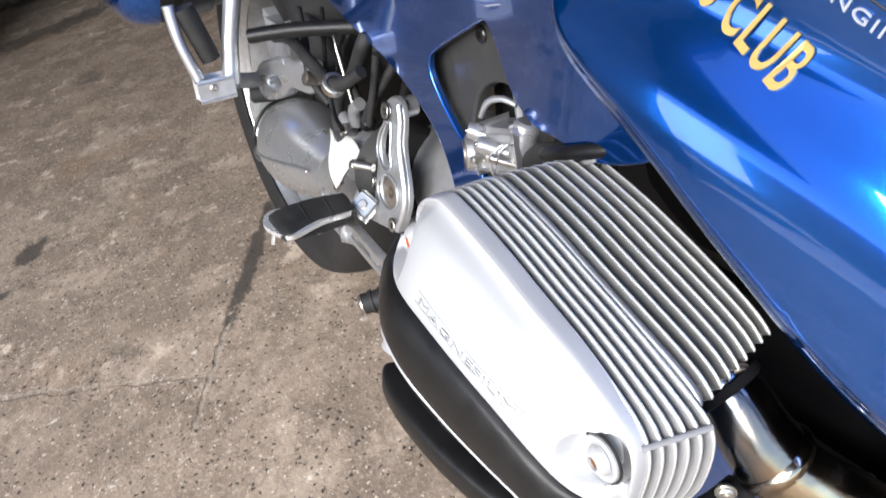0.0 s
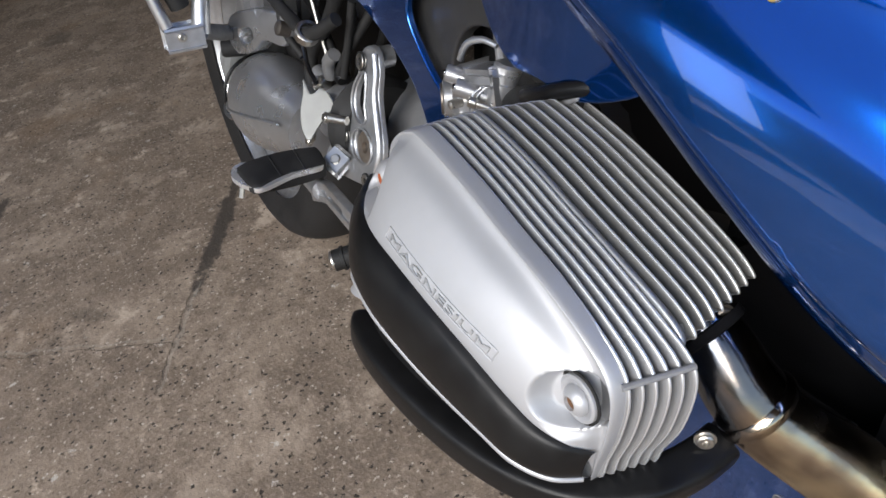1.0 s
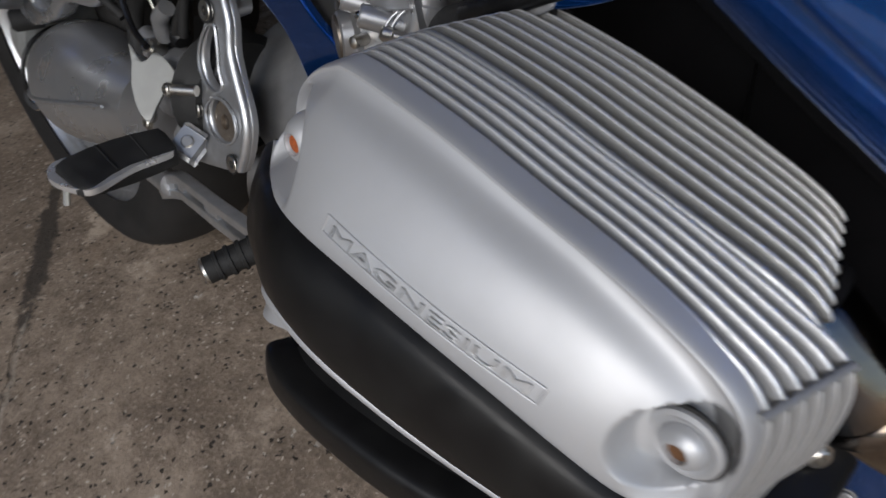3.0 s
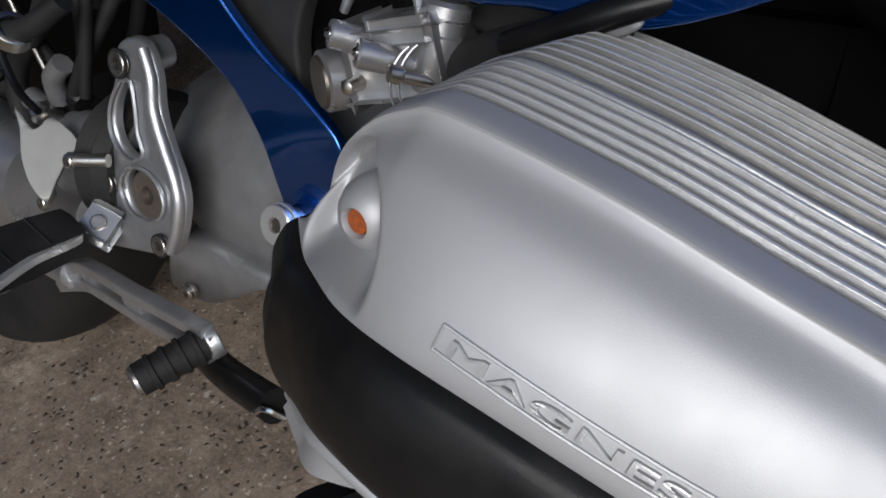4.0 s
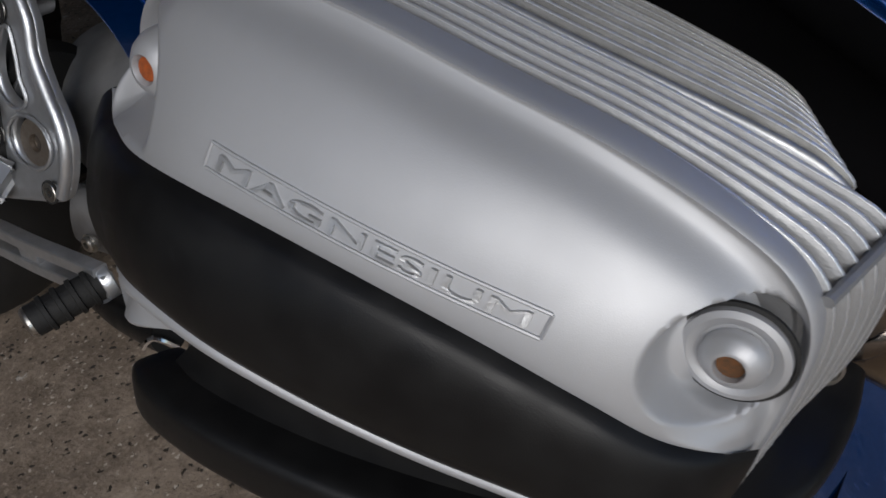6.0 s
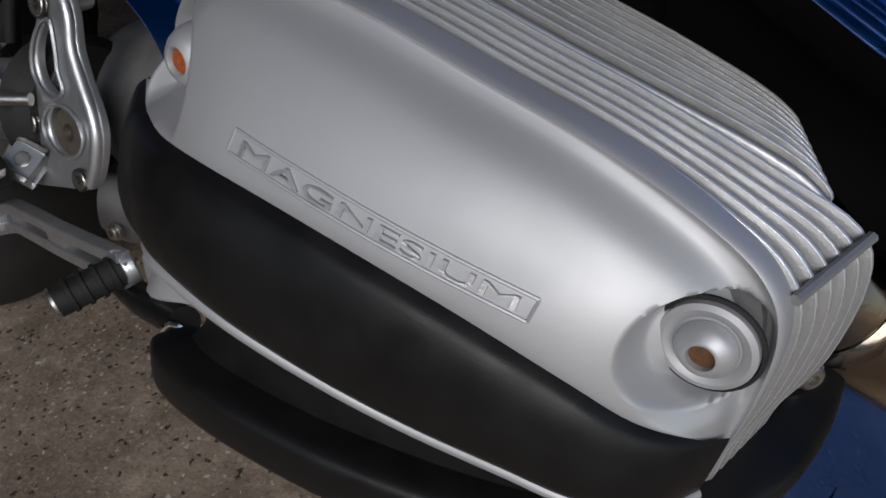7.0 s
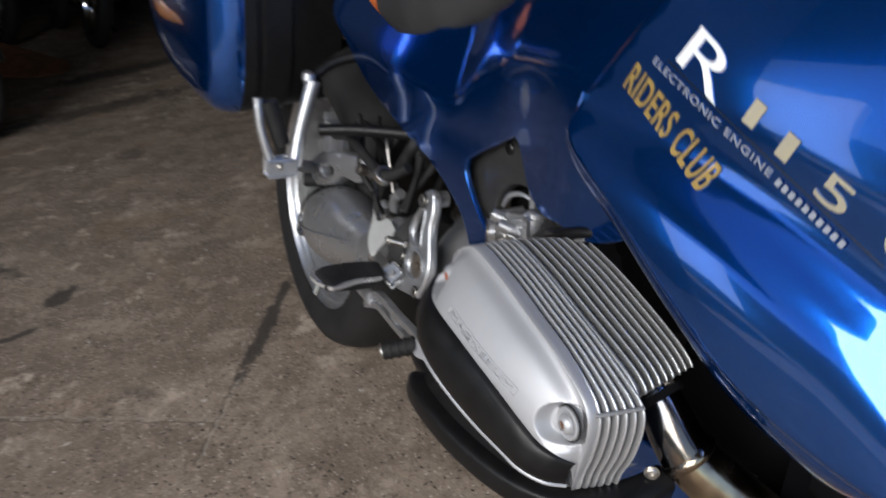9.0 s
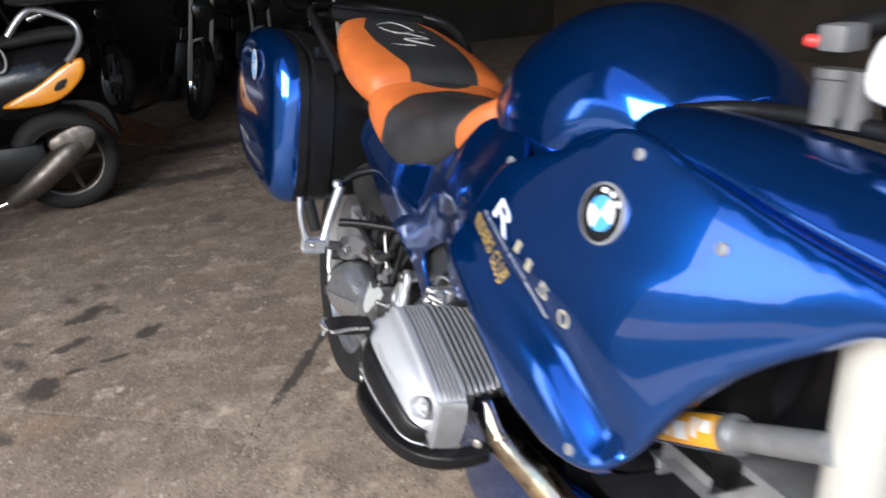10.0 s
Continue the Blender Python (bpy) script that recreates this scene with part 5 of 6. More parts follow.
def passenger_hanger():
    h_ = part("passenger_footrest_hanger", tube([B(-0.70, 0.262, 0.60), B(-0.70, 0.285, 0.52), B(-0.69, 0.298, 0.465)], [0.012, 0.011, 0.012], 12, 5), ALU, bike, "silver passenger footrest hanger")
    part("hanger_arm", tube([B(-0.70, 0.352, 0.575), B(-0.695, 0.35, 0.53), B(-0.69, 0.338, 0.48)], [0.008, 0.007, 0.008], 10, 5), ALU, h_)
    part("hanger_block", box(B(-0.69, 0.321, 0.466), (0.013, 0.020, 0.0115), (FWD, RIGHT, UPB), 0.004), ALU, h_)
    screw_head(B(-0.677, 0.325, 0.469), FWD, 0.005, STEEL, h_)
    part("folded_peg", tube([B(-0.70, 0.335, 0.57), B(-0.70, 0.315, 0.50)], [0.014, 0.013], 12, 1), RUBBER, h_, "folded black rubber peg")
    part("stay", tube([B(-0.72, 0.29, 0.46), B(-0.76, 0.25, 0.44), B(-0.80, 0.22, 0.43)], 0.011, 10, 5), GREYCAST, h_)
    part("knob", lathe([(0, 0.006), (0.006, 0.011), (0.016, 0.010), (0.02, 0.004)], B(-0.70, 0.270, 0.595), UPB, 12), ALU, h_)
    part("carrier_tube", tube([B(-0.60, 0.285, 0.545), B(-0.56, 0.24, 0.552), B(-0.50, 0.18, 0.556)], 0.009, 12, 4), BLACKP, bike)
    part("carrier_tube", tube([B(-0.72, 0.27, 0.59), B(-0.72, 0.22, 0.625), B(-0.70, 0.16, 0.64)], 0.009, 12, 4), BLACKP, bike)


passenger_hanger()


def pannier():
    def C(x, s, h):
        return B(x, mid(x) + s, h)
    prof = [(-0.864, 0.60), (-0.860, 0.70), (-0.862, 0.79), (-0.895, 0.862), (-0.97, 0.893), (-1.08, 0.915), (-1.19, 0.908), (-1.26, 0.87), (-1.305, 0.79), (-1.32, 0.69), (-1.285, 0.605), (-1.20, 0.545), (-1.08, 0.512), (-0.95, 0.497), (-0.89, 0.525)]
    pan = part("pannier", bmesh_body(C, prof), BLACKP, bike, "blue and black hard side pannier")
    lid = pillow([C(x, 0.285, h) for x, h in prof], 0.006, 0.045, 0.010, 0.025, RIGHT, steps=3)
    ld = part("lid", lid, BLUE, pan, "glossy blue pannier lid")
    st = C(-1.055, 0.2955, 0.825)
    part("sticker", lathe([(0, 0.034), (0.001, 0.034), (0.001, 0)], st, RIGHT, 28), CYAN, ld, "round blue and white sticker")
    part("sticker_rim", lathe([(0, 0.038), (0.0012, 0.038), (0.0012, 0.032), (0, 0.032)], st, RIGHT, 28), ENAMEL, ld)
    for k in (-1, 0, 1):
        part("sticker_bar", box(st + RIGHT * 0.0014 + UPB * (0.009 * k), (0.018 - 0.004 * abs(k), 0.0004, 0.0022), (FWD, RIGHT, UPB)), ENAMEL, ld)
    part("latch", box(C(-0.93, 0.16, 0.875), (0.04, 0.03, 0.008), (FWD, RIGHT, UPB), 0.004), BLACKG, pan)


def bmesh_body(C, prof):
    line_ = [(p.x, p.y) for p in smooth_line([Vector((x, h, 0)) for x, h in prof], 5, True)]
    cx, ch = sum(p[0] for p in line_) / len(line_), sum(p[1] for p in line_) / len(line_)
    bm = bmesh.new()
    rings = []
    for s, k in ((0.045, 0.84), (0.055, 0.90), (0.15, 0.95), (0.153, 0.97), (0.20, 0.98), (0.203, 0.95), (0.212, 0.95), (0.215, 0.985), (0.236, 0.985), (0.238, 0.90)):
        rings.append([C(cx + (x - cx) * k, s, ch + (h - ch) * k) for x, h in line_])
    skin(bm, rings)
    return bm


pannier()


def seat():
    def rings_of(table, n_=150, power=2.8):
        rows_ = smooth_line([Vector((x, hw, 0)) for x, hw, hb, ht in table], 22)
        tops = smooth_line([Vector((hb, ht, 0)) for x, hw, hb, ht in table], 22)
        out = []
        for r, t in zip(rows_, tops):
            ring = []
            for a in lin(0, 2 * np.pi, n_, endpoint=False):
                c, s = math.cos(a), math.sin(a)
                hc, hh = (t.x + t.y) / 2, (t.y - t.x) / 2
                ring.append((r.x, mid(r.x) + r.y * np.sign(c) * abs(c) ** (2 / power), hc + hh * np.sign(s) * abs(s) ** (2 / power)))
            out.append(ring)
        return out

    def upholster(table, field, name):
        rings = rings_of(table)
        black, orange = clip_split(rings, field, lambda p: B(*p))
        for row in (0, -1):
            black.faces.new([black.verts.new(B(*q)) for q in rings[row]])
        base = part(name, black, LEATHER, bike, "smooth black leather seat with orange sides")
        # each orange panel is a piece of its own
        left = set(orange.faces)
        while left:
            todo, got = [left.pop()], []
            while todo:
                f_ = todo.pop()
                got.append(f_)
                for e in f_.edges:
                    for g in e.link_faces:
                        if g in left:
                            left.remove(g)
                            todo.append(g)
            if len(got) < 12:
                continue
            bm, vm = bmesh.new(), {}
            for f_ in got:
                for v in f_.verts:
                    if v not in vm:
                        vm[v] = bm.verts.new(v.co)
                bm.faces.new([vm[v] for v in f_.verts])
            part("side_trim", bm, ORANGE, base, "orange leather side panel")
        orange.free()
        return base

    front = [(-0.215, 0.05, 0.82, 0.885), (-0.25, 0.092, 0.768, 0.880), (-0.31, 0.122, 0.732, 0.856), (-0.42, 0.150, 0.672, 0.832), (-0.52, 0.160, 0.668, 0.826), (-0.58, 0.162, 0.690, 0.834), (-0.63, 0.160, 0.72, 0.852), (-0.665, 0.15, 0.75, 0.856)]

    def orange_front(x, s, h):
        nose = x - float(np.interp(h, (0.70, 0.735, 0.765, 0.80, 0.845, 0.876, 0.90), (-0.27, -0.295, -0.318, -0.316, -0.288, -0.243, -0.20)))
        rear = float(np.interp(h, (0.69, 0.705, 0.764, 0.81, 0.832, 0.852), (-0.575, -0.566, -0.548, -0.552, -0.575, -0.635))) - x
        return max(nose, rear) if x > -0.45 else rear
    upholster(front, orange_front, "rider_seat")
    rear = [(-0.620, 0.12, 0.765, 0.850), (-0.640, 0.155, 0.765, 0.878), (-0.70, 0.166, 0.775, 0.900), (-0.78, 0.166, 0.80, 0.922), (-0.87, 0.152, 0.85, 0.945), (-0.94, 0.12, 0.90, 0.962), (-0.985, 0.07, 0.93, 0.962)]

    def orange_rear(x, s, h):
        o = abs(s - mid(x))
        return o - float(np.interp(x, (-0.97, -0.94, -0.87, -0.78, -0.70, -0.64), (0.035, 0.062, 0.092, 0.098, 0.090, 0.078)))
    pil = upholster(rear, orange_rear, "pillion_seat")
    # white drawn lines on the pillion cover
    for k, pts_ in enumerate((((-0.93, 0.05), (-0.95, 0.0), (-0.90, -0.03), (-0.87, 0.02), (-0.91, 0.05)), ((-0.88, 0.03), (-0.85, -0.05), (-0.83, 0.02), (-0.80, -0.04)), ((-0.86, 0.07), (-0.80, 0.06), (-0.79, 0.01)), ((-0.90, -0.05), (-0.83, -0.075), (-0.77, -0.05)))):
        line_ = smooth_line([Vector((x, s, 0)) for x, s in pts_], 6)
        tops = [(-0.985, 0.962), (-0.94, 0.962), (-0.87, 0.945), (-0.78, 0.922), (-0.70, 0.900), (-0.64, 0.878)]
        q = [B(p.x + 0.04, mid(p.x) + p.y, float(np.interp(p.x + 0.04, [t[0] for t in tops], [t[1] for t in tops])) - 0.55 * p.y ** 2 * 2 + 0.001) for p in line_]
        part("stitched_line", tube(q, 0.0018, 6, 1), DIRTYWHITE, pil)
    part("grab_rail", tube([B(-0.80, mid(-0.8) + 0.165, 0.84), B(-0.92, mid(-0.9) + 0.185, 0.93), B(-1.03, mid(-1) + 0.16, 0.97), B(-1.12, mid(-1.1), 0.985), B(-1.03, mid(-1) - 0.16, 0.97), B(-0.92, mid(-0.9) - 0.185, 0.93), B(-0.8, mid(-0.8) - 0.165, 0.84)], 0.012, 12, 6), BLACKP, bike, "black tubular grab rail")
    part("luggage_rack", box(B(-1.10, mid(-1.1), 0.965), (0.12, 0.11, 0.012), (FWD, RIGHT, UPB), 0.008), BLACKP, bike)


seat()


def bodywork():
    table = [(-0.265, 0.02, 0.80, 0.885), (-0.245, 0.075, 0.77, 0.918), (-0.205, 0.118, 0.74, 0.962), (-0.14, 0.150, 0.72, 1.003), (-0.06, 0.170, 0.72, 1.028), (0.03, 0.176, 0.73, 1.032), (0.11, 0.160, 0.79, 1.010), (0.175, 0.130, 0.80, 0.972), (0.21, 0.06, 0.82, 0.93)]
    a = smooth_line([Vector((x, hw, 0)) for x, hw, hb, ht in table], 7)
    b = smooth_line([Vector((hb, ht, 0)) for x, hw, hb, ht in table], 7)
    rings = []
    for r, t in zip(a, b):
        hc, hh = (t.x + t.y) / 2, (t.y - t.x) / 2
        ring = []
        for an in lin(0, 2 * np.pi, 56, endpoint=False):
            c, s = math.cos(an), math.sin(an)
            ring.append(B(r.x, mid(r.x) + r.y * np.sign(c) * abs(c) ** 0.85 * (1 - 0.22 * max(0, s)), hc + hh * np.sign(s) * abs(s) ** 0.8))
        rings.append(ring)
    bm = bmesh.new()
    skin(bm, rings)
    part("fuel_tank", bm, BLUE, bike, "glossy metallic blue fuel tank")
    # side cover below the seat, in one piece with the strut that runs down to the frame bolt
    part("seat_base", box(B(-0.48, mid(-0.48), 0.70), (0.32, 0.075, 0.05), (FWD, RIGHT, UPB), 0.03), BLACKP, bike)
    part("tail_section", box(B(-0.85, mid(-0.85), 0.78), (0.16, 0.08, 0.03), (FWD, RIGHT, UPB), 0.02), BLACKP, bike)


    def knee(x, h, w):
        fold = float(np.interp(x, (-0.8, -0.55, -0.34, -0.28, -0.2, 0.1), (0.69, 0.652, 0.638, 0.680, 0.72, 0.75)))
        e = (h - fold) / 0.006
        over = 0.006 * (math.log1p(math.exp(min(40, e))))
        s = 0.205 + 0.022 * soft((x + 0.25) / 0.2) - 0.016 * soft((-x - 0.45) / 0.3) - (0.40 + 0.35 * soft((x + 0.3) / 0.2)) * over + 0.10 * (h - 0.60) * (1 if h > 0.6 else 0.25)
        return B(x, s + w, h)
    edge = ((-0.775, 0.755), (-0.800, 0.70), (-0.736, 0.654), (-0.663, 0.612), (-0.585, 0.588), (-0.51, 0.572), (-0.44, 0.555), (-0.40, 0.546), (-0.36, 0.530), (-0.325, 0.511), (-0.300, 0.490), (-0.283, 0.460), (-0.275, 0.430), (-0.266, 0.410), (-0.236, 0.410), (-0.215, 0.440),
            (-0.216, 0.474), (-0.240, 0.497), (-0.264, 0.513), (-0.287, 0.534), (-0.304, 0.556), (-0.303, 0.572), (-0.290, 0.582), (-0.258, 0.600), (-0.205, 0.625), (-0.190, 0.626), (-0.181, 0.616), (-0.168, 0.594), (-0.148, 0.577), (-0.122, 0.568), (-0.09, 0.570), (-0.04, 0.570), (0.02, 0.600), (0.04, 0.65), (0.04, 0.71), (0.03, 0.77), (0.0, 0.82),
            (-0.08, 0.85), (-0.17, 0.84), (-0.21, 0.81), (-0.25, 0.765), (-0.32, 0.735), (-0.42, 0.715), (-0.55, 0.725), (-0.65, 0.745))
    part("side_cover", panel(knee, edge, 0.006, 0.0022, 0.014, (), 5), BLUE, bike, "dark blue side cover with a strut beside the gearbox")
    part("recess_panel", panel(lambda u, v, w: B(u, 0.190 + w + 0.05 * (u + 0.2), v), ((-0.300, 0.465), (-0.335, 0.530), (-0.325, 0.575), (-0.275, 0.610), (-0.205, 0.640), (-0.165, 0.635), (-0.140, 0.595), (-0.085, 0.575), (-0.085, 0.548), (-0.135, 0.548), (-0.160, 0.562), (-0.190, 0.571), (-0.222, 0.566), (-0.246, 0.548), (-0.258, 0.520), (-0.262, 0.480)), 0.012, 0.003, 0.012, (), 4), RECESS, bike, "dark grey plastic panel in the recess over the throttle body")
    part("recess_back", box(B(-0.15, 0.10, 0.56), (0.16, 0.02, 0.10), (FWD, RIGHT, UPB), 0.01), BLACKP, bike)
    screw_head(B(-0.235, 0.186, 0.605), RIGHT, 0.0075, BLACKG, bike)

    # side fairing: a slightly domed sheet whose lower rear edge flares out over the cylinder
    out = Vector((0.13, -0.94, 0.31))
    edge = [(0.060, -0.166, 0.848), (0.153, -0.146, 0.880), (0.246, -0.122, 0.915), (0.36, -0.112, 0.889), (0.459, -0.107, 0.865), (0.560, -0.100, 0.845), (0.640, -0.100, 0.825), (0.640, -0.108, 0.806), (0.561, -0.111, 0.810), (0.51, -0.128, 0.778), (0.455, -0.150, 0.734), (0.411, -0.172, 0.682),
            (0.382, -0.193, 0.629), (0.350, -0.212, 0.585), (0.309, -0.222, 0.568), (0.248, -0.231, 0.569), (0.169, -0.236, 0.589), (0.099, -0.233, 0.627), (0.037, -0.229, 0.667), (-0.030, -0.224, 0.708), (-0.032, -0.214, 0.745), (-0.005, -0.199, 0.780), (0.030, -0.180, 0.826)]
    crest = [Vector((-0.02, -0.22, 0.745)), Vector((0.05, -0.206, 0.732)), Vector((0.153, -0.200, 0.704)), Vector((0.243, -0.197, 0.674)), Vector((0.335, -0.201, 0.622))]

    def flare(world_p):
        """Lift at a place: a shallow valley at the crest, swelling outwards below it."""
        best = None
        for a, b in zip(crest, crest[1:]):
            d = b - a
            t = min(max((world_p - a).dot(d) / d.length_squared, 0), 1)
            q = a + d * t
            dist = (world_p - q).length
            if best is None or dist < best[0]:
                side_ = (world_p - q).dot(Vector((-0.45, -0.1, -0.88)))
                best = (dist, side_)
        v = best[0] if best[1] > 0 else -best[0]
        return -0.009 * math.exp(-(v / 0.028) ** 2) + (0.012 * (1 - math.exp(-(v / 0.035) ** 2)) if v > 0 else 0)

    fair = part("side_fairing", pillow(edge, 0.006, 0.007, 0.012, 0.0125, out, steps=9, field=flare), BLUE, bike, "glossy metallic blue side fairing with lettering")
    low = smooth_line(edge[13:21], 8)
    n0 = out.normalized()
    rings = []
    for back, down, under in ((0.0055, -0.0005, 0), (0.0062, 0.005, 0), (0.0085, 0.011, 0.001), (0.013, 0.0165, 0.002), (0.020, 0.021, 0.004), (0.030, 0.024, 0.008), (0.045, 0.025, 0.016), (0.085, 0.020, 0.030)):
        ring = []
        for k, q in enumerate(low):
            t = (low[min(k + 1, len(low) - 1)] - low[max(k - 1, 0)]).normalized()
            w = n0.cross(t)
            w = w if w.z < 0 else -w
            reach = min(1, max(0, (0.335 - q[0]) / 0.10))
            ring.append(Vector(q) - n0 * back + w * (down * (0.3 + 0.7 * reach)) - Vector((0, 0, under * reach)))
        rings.append(ring)
    bm = bmesh.new()
    skin(bm, rings[:5], closed=False, cap=False)
    part("rolled_edge", bm, BLUE, fair)
    # the underside's shade is put into a near-black strip
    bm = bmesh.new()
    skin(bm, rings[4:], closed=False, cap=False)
    part("shaded_inner_edge", bm, MATTE, fair, "inside of the edge, blackened for shade")
    fo, fn = Vector((0.098, -0.2, 0.761)), out.normalized()

    def on_fairing(p, lift=0.002):
        """Moves a place along the fairing's outward direction onto its skin."""
        dg = bpy.context.evaluated_depsgraph_get()
        o = p + fn * 0.2 - Vector(fair.location)
        ok, at_, nr, _ = fair.ray_cast(o, -fn)
        return (at_ + Vector(fair.location) + nr * lift) if ok else p

    bpy.context.view_layer.update()

    def wrap(bm, lift):
        cache = {}
        for v in bm.verts:
            h_ = (v.co - fo).dot(fn)
            v.co = on_fairing(v.co, 0.0006 + lift * max(0, min(1, h_)))
        return bm

    def place(text, start, end, up, tall, mat, condense, label="", spacing=1.0, name="lettering", bold=0.0):
        s, e = Vector(start), Vector(end)
        al = (e - s)
        al = (al - fn * al.dot(fn))
        u = al.normalized()
        w = fn.cross(u)
        bm = lettering(text, s, u, w, tall, 1.0, condense, 0.0, spacing, bold)
        xs = [(v.co - s).dot(u) for v in bm.verts]
        lo, k = min(xs), al.length / (max(xs) - min(xs))
        for v in bm.verts:
            d = (v.co - s).dot(u)
            top = (v.co - s).dot(fn)
            v.co = v.co + u * ((d - lo) * k - d)
            h_ = 0.0012 if top > 0.5 else 0.0002
            v.co = on_fairing(v.co - fn * top, h_)
        return part(name, bm, mat, fair, label, smooth=False)

    place("RIDERS CLUB", (0.010, -0.212, 0.758), (0.100, -0.206, 0.697), None, 0.0225, GOLD, 1.0, "tall gold letters", 1.12, bold=0.012)
    place("R", (0.056, -0.198, 0.781), (0.096, -0.195, 0.756), None, 0.029, WHITE, 1.0, "large white letter")
    u = (Vector((0.234, -0.182, 0.704)) - Vector((0.126, -0.192, 0.759))).normalized()
    for ch, c_, w_, tall in (("1", (0.123, -0.192, 0.748), 0.010, 0.017), ("1", (0.150, -0.189, 0.732), 0.010, 0.017), ("5", (0.185, -0.186, 0.711), 0.022, 0.019), ("0", (0.230, -0.185, 0.693), 0.022, 0.020)):
        c_ = Vector(c_)
        place(ch, c_ - u * w_ / 2, c_ + u * w_ / 2, None, tall, PALEGOLD, 1.0, "pale gold figure")
    e0, e1 = Vector((0.036, -0.203, 0.777)), Vector((0.145, -0.193, 0.7185))
    place("ELECTRONIC ENGINE", e0, e1, None, 0.0054, FAINT, 1.0, "small white letters", 1.15)
    u = (e1 - e0).normalized()
    w0 = fn.cross(u)
    for k in range(10):
        q = on_fairing(e1 + u * (0.0075 + 0.0060 * k) + w0 * 0.0028)
        part("letter_bar", box(q, (0.0017, 0.0005, 0.0022), (u, fn, u.cross(fn))), FAINT, fair)
    part("pin_stripe", tube([on_fairing(e0 + (e1 - e0) * t + u * 0.010 + w0 * 0.0092, 0.0) for t in lin(0, 1.62, 24)], 0.0006, 6, 1), BLACKP, fair)
    # round badge: ring, dark band, quartered disc
    c_ = on_fairing(Vector((0.252, -0.149, 0.826)), 0.0)
    badge = part("badge", lathe([(0, 0.0345), (0.0025, 0.034), (0.003, 0.031), (0.0015, 0.0305), (0.0015, 0)], c_, fn, 48), ALU, fair, "round badge with blue and white quarters")
    part("band", lathe([(0.0017, 0.0303), (0.0024, 0.0303), (0.0024, 0)], c_, fn, 48), BLACKG, badge)
    u0_ = (FWD - fn * FWD.dot(fn)).normalized()
    w0_ = fn.cross(u0_)
    tilt = radians(-22)
    u_, w_ = u0_ * math.cos(tilt) + w0_ * math.sin(tilt), w0_ * math.cos(tilt) - u0_ * math.sin(tilt)
    for k in range(4):
        bm = bmesh.new()
        ring = [c_] + [c_ + 0.0195 * (u_ * math.cos(t) + w_ * math.sin(t)) for t in lin(k * np.pi / 2, (k + 1) * np.pi / 2, 12)]
        skin(bm, [[q + fn * 0.0024 for q in ring], [q + fn * 0.0032 for q in ring]])
        part("quarter", bm, CYAN if k % 2 else ENAMEL, badge, smooth=False)
    for an in (-30, 0, 30):
        d = w_ * math.cos(radians(an)) + u_ * math.sin(radians(an))
        part("badge_bar", box(c_ + d * 0.025 + fn * 0.0026, (0.0035, 0.003, 0.0004), (d.cross(fn), d, fn)), ENAMEL, badge)
    for q in ((0.276, -0.128, 0.893), (0.052, -0.166, 0.843), (0.405, -0.12, 0.83), (0.305, -0.222, 0.585)):
        p = on_fairing(Vector(q), 0.001)
        s_ = part("fairing_screw", lathe([(-0.001, 0.0068), (0.0008, 0.0068), (0.0014, 0.0055), (0.0014, 0.0026), (0.0002, 0.0024), (0.0002, 0)], p, fn, 20), GREYCAST, fair)
    # upper fairing above the seam, leaning inwards, and the screen's dark edge
    seam_ = [(0.246, -0.118, 0.922), (0.36, -0.108, 0.896), (0.459, -0.103, 0.872), (0.560, -0.096, 0.852), (0.66, -0.09, 0.832)]
    top = [(0.66, 0.0, 0.905), (0.50, -0.005, 0.908), (0.38, -0.012, 0.918), (0.28, -0.030, 0.921), (0.225, -0.065, 0.921)]
    up_ = part("upper_fairing", pillow(seam_ + top, 0.006, 0.004, 0.032, 0.025, (0, -0.5, 0.8), steps=9), BLUE, bike, "blue upper fairing")
    part("screen_edge", tube([(0.235, -0.055, 0.920), (0.30, -0.018, 0.928), (0.42, 0.0, 0.928), (0.56, 0.01, 0.92)], 0.009, 12, 5), BLACKP, up_, "black trim at the foot of the screen")
    part("belly_pan", pillow([B(x, s, h) for x, s, h in ((-0.12, 0.17, 0.36), (0.02, 0.182, 0.385), (0.10, 0.183, 0.386), (0.16, 0.168, 0.392), (0.21, 0.125, 0.388), (0.28, 0.10, 0.350), (0.34, 0.09, 0.30), (0.33, 0.09, 0.20), (0.16, 0.13, 0.17), (-0.06, 0.15, 0.18), (-0.14, 0.16, 0.26))], 0.01, 0.005, 0.01, 0.03, RIGHT), BLUE, bike, "blue belly pan")
    screw_head(B(0.128, 0.186, 0.346), RIGHT, 0.0042, GREYCAST, bike)


bodywork()


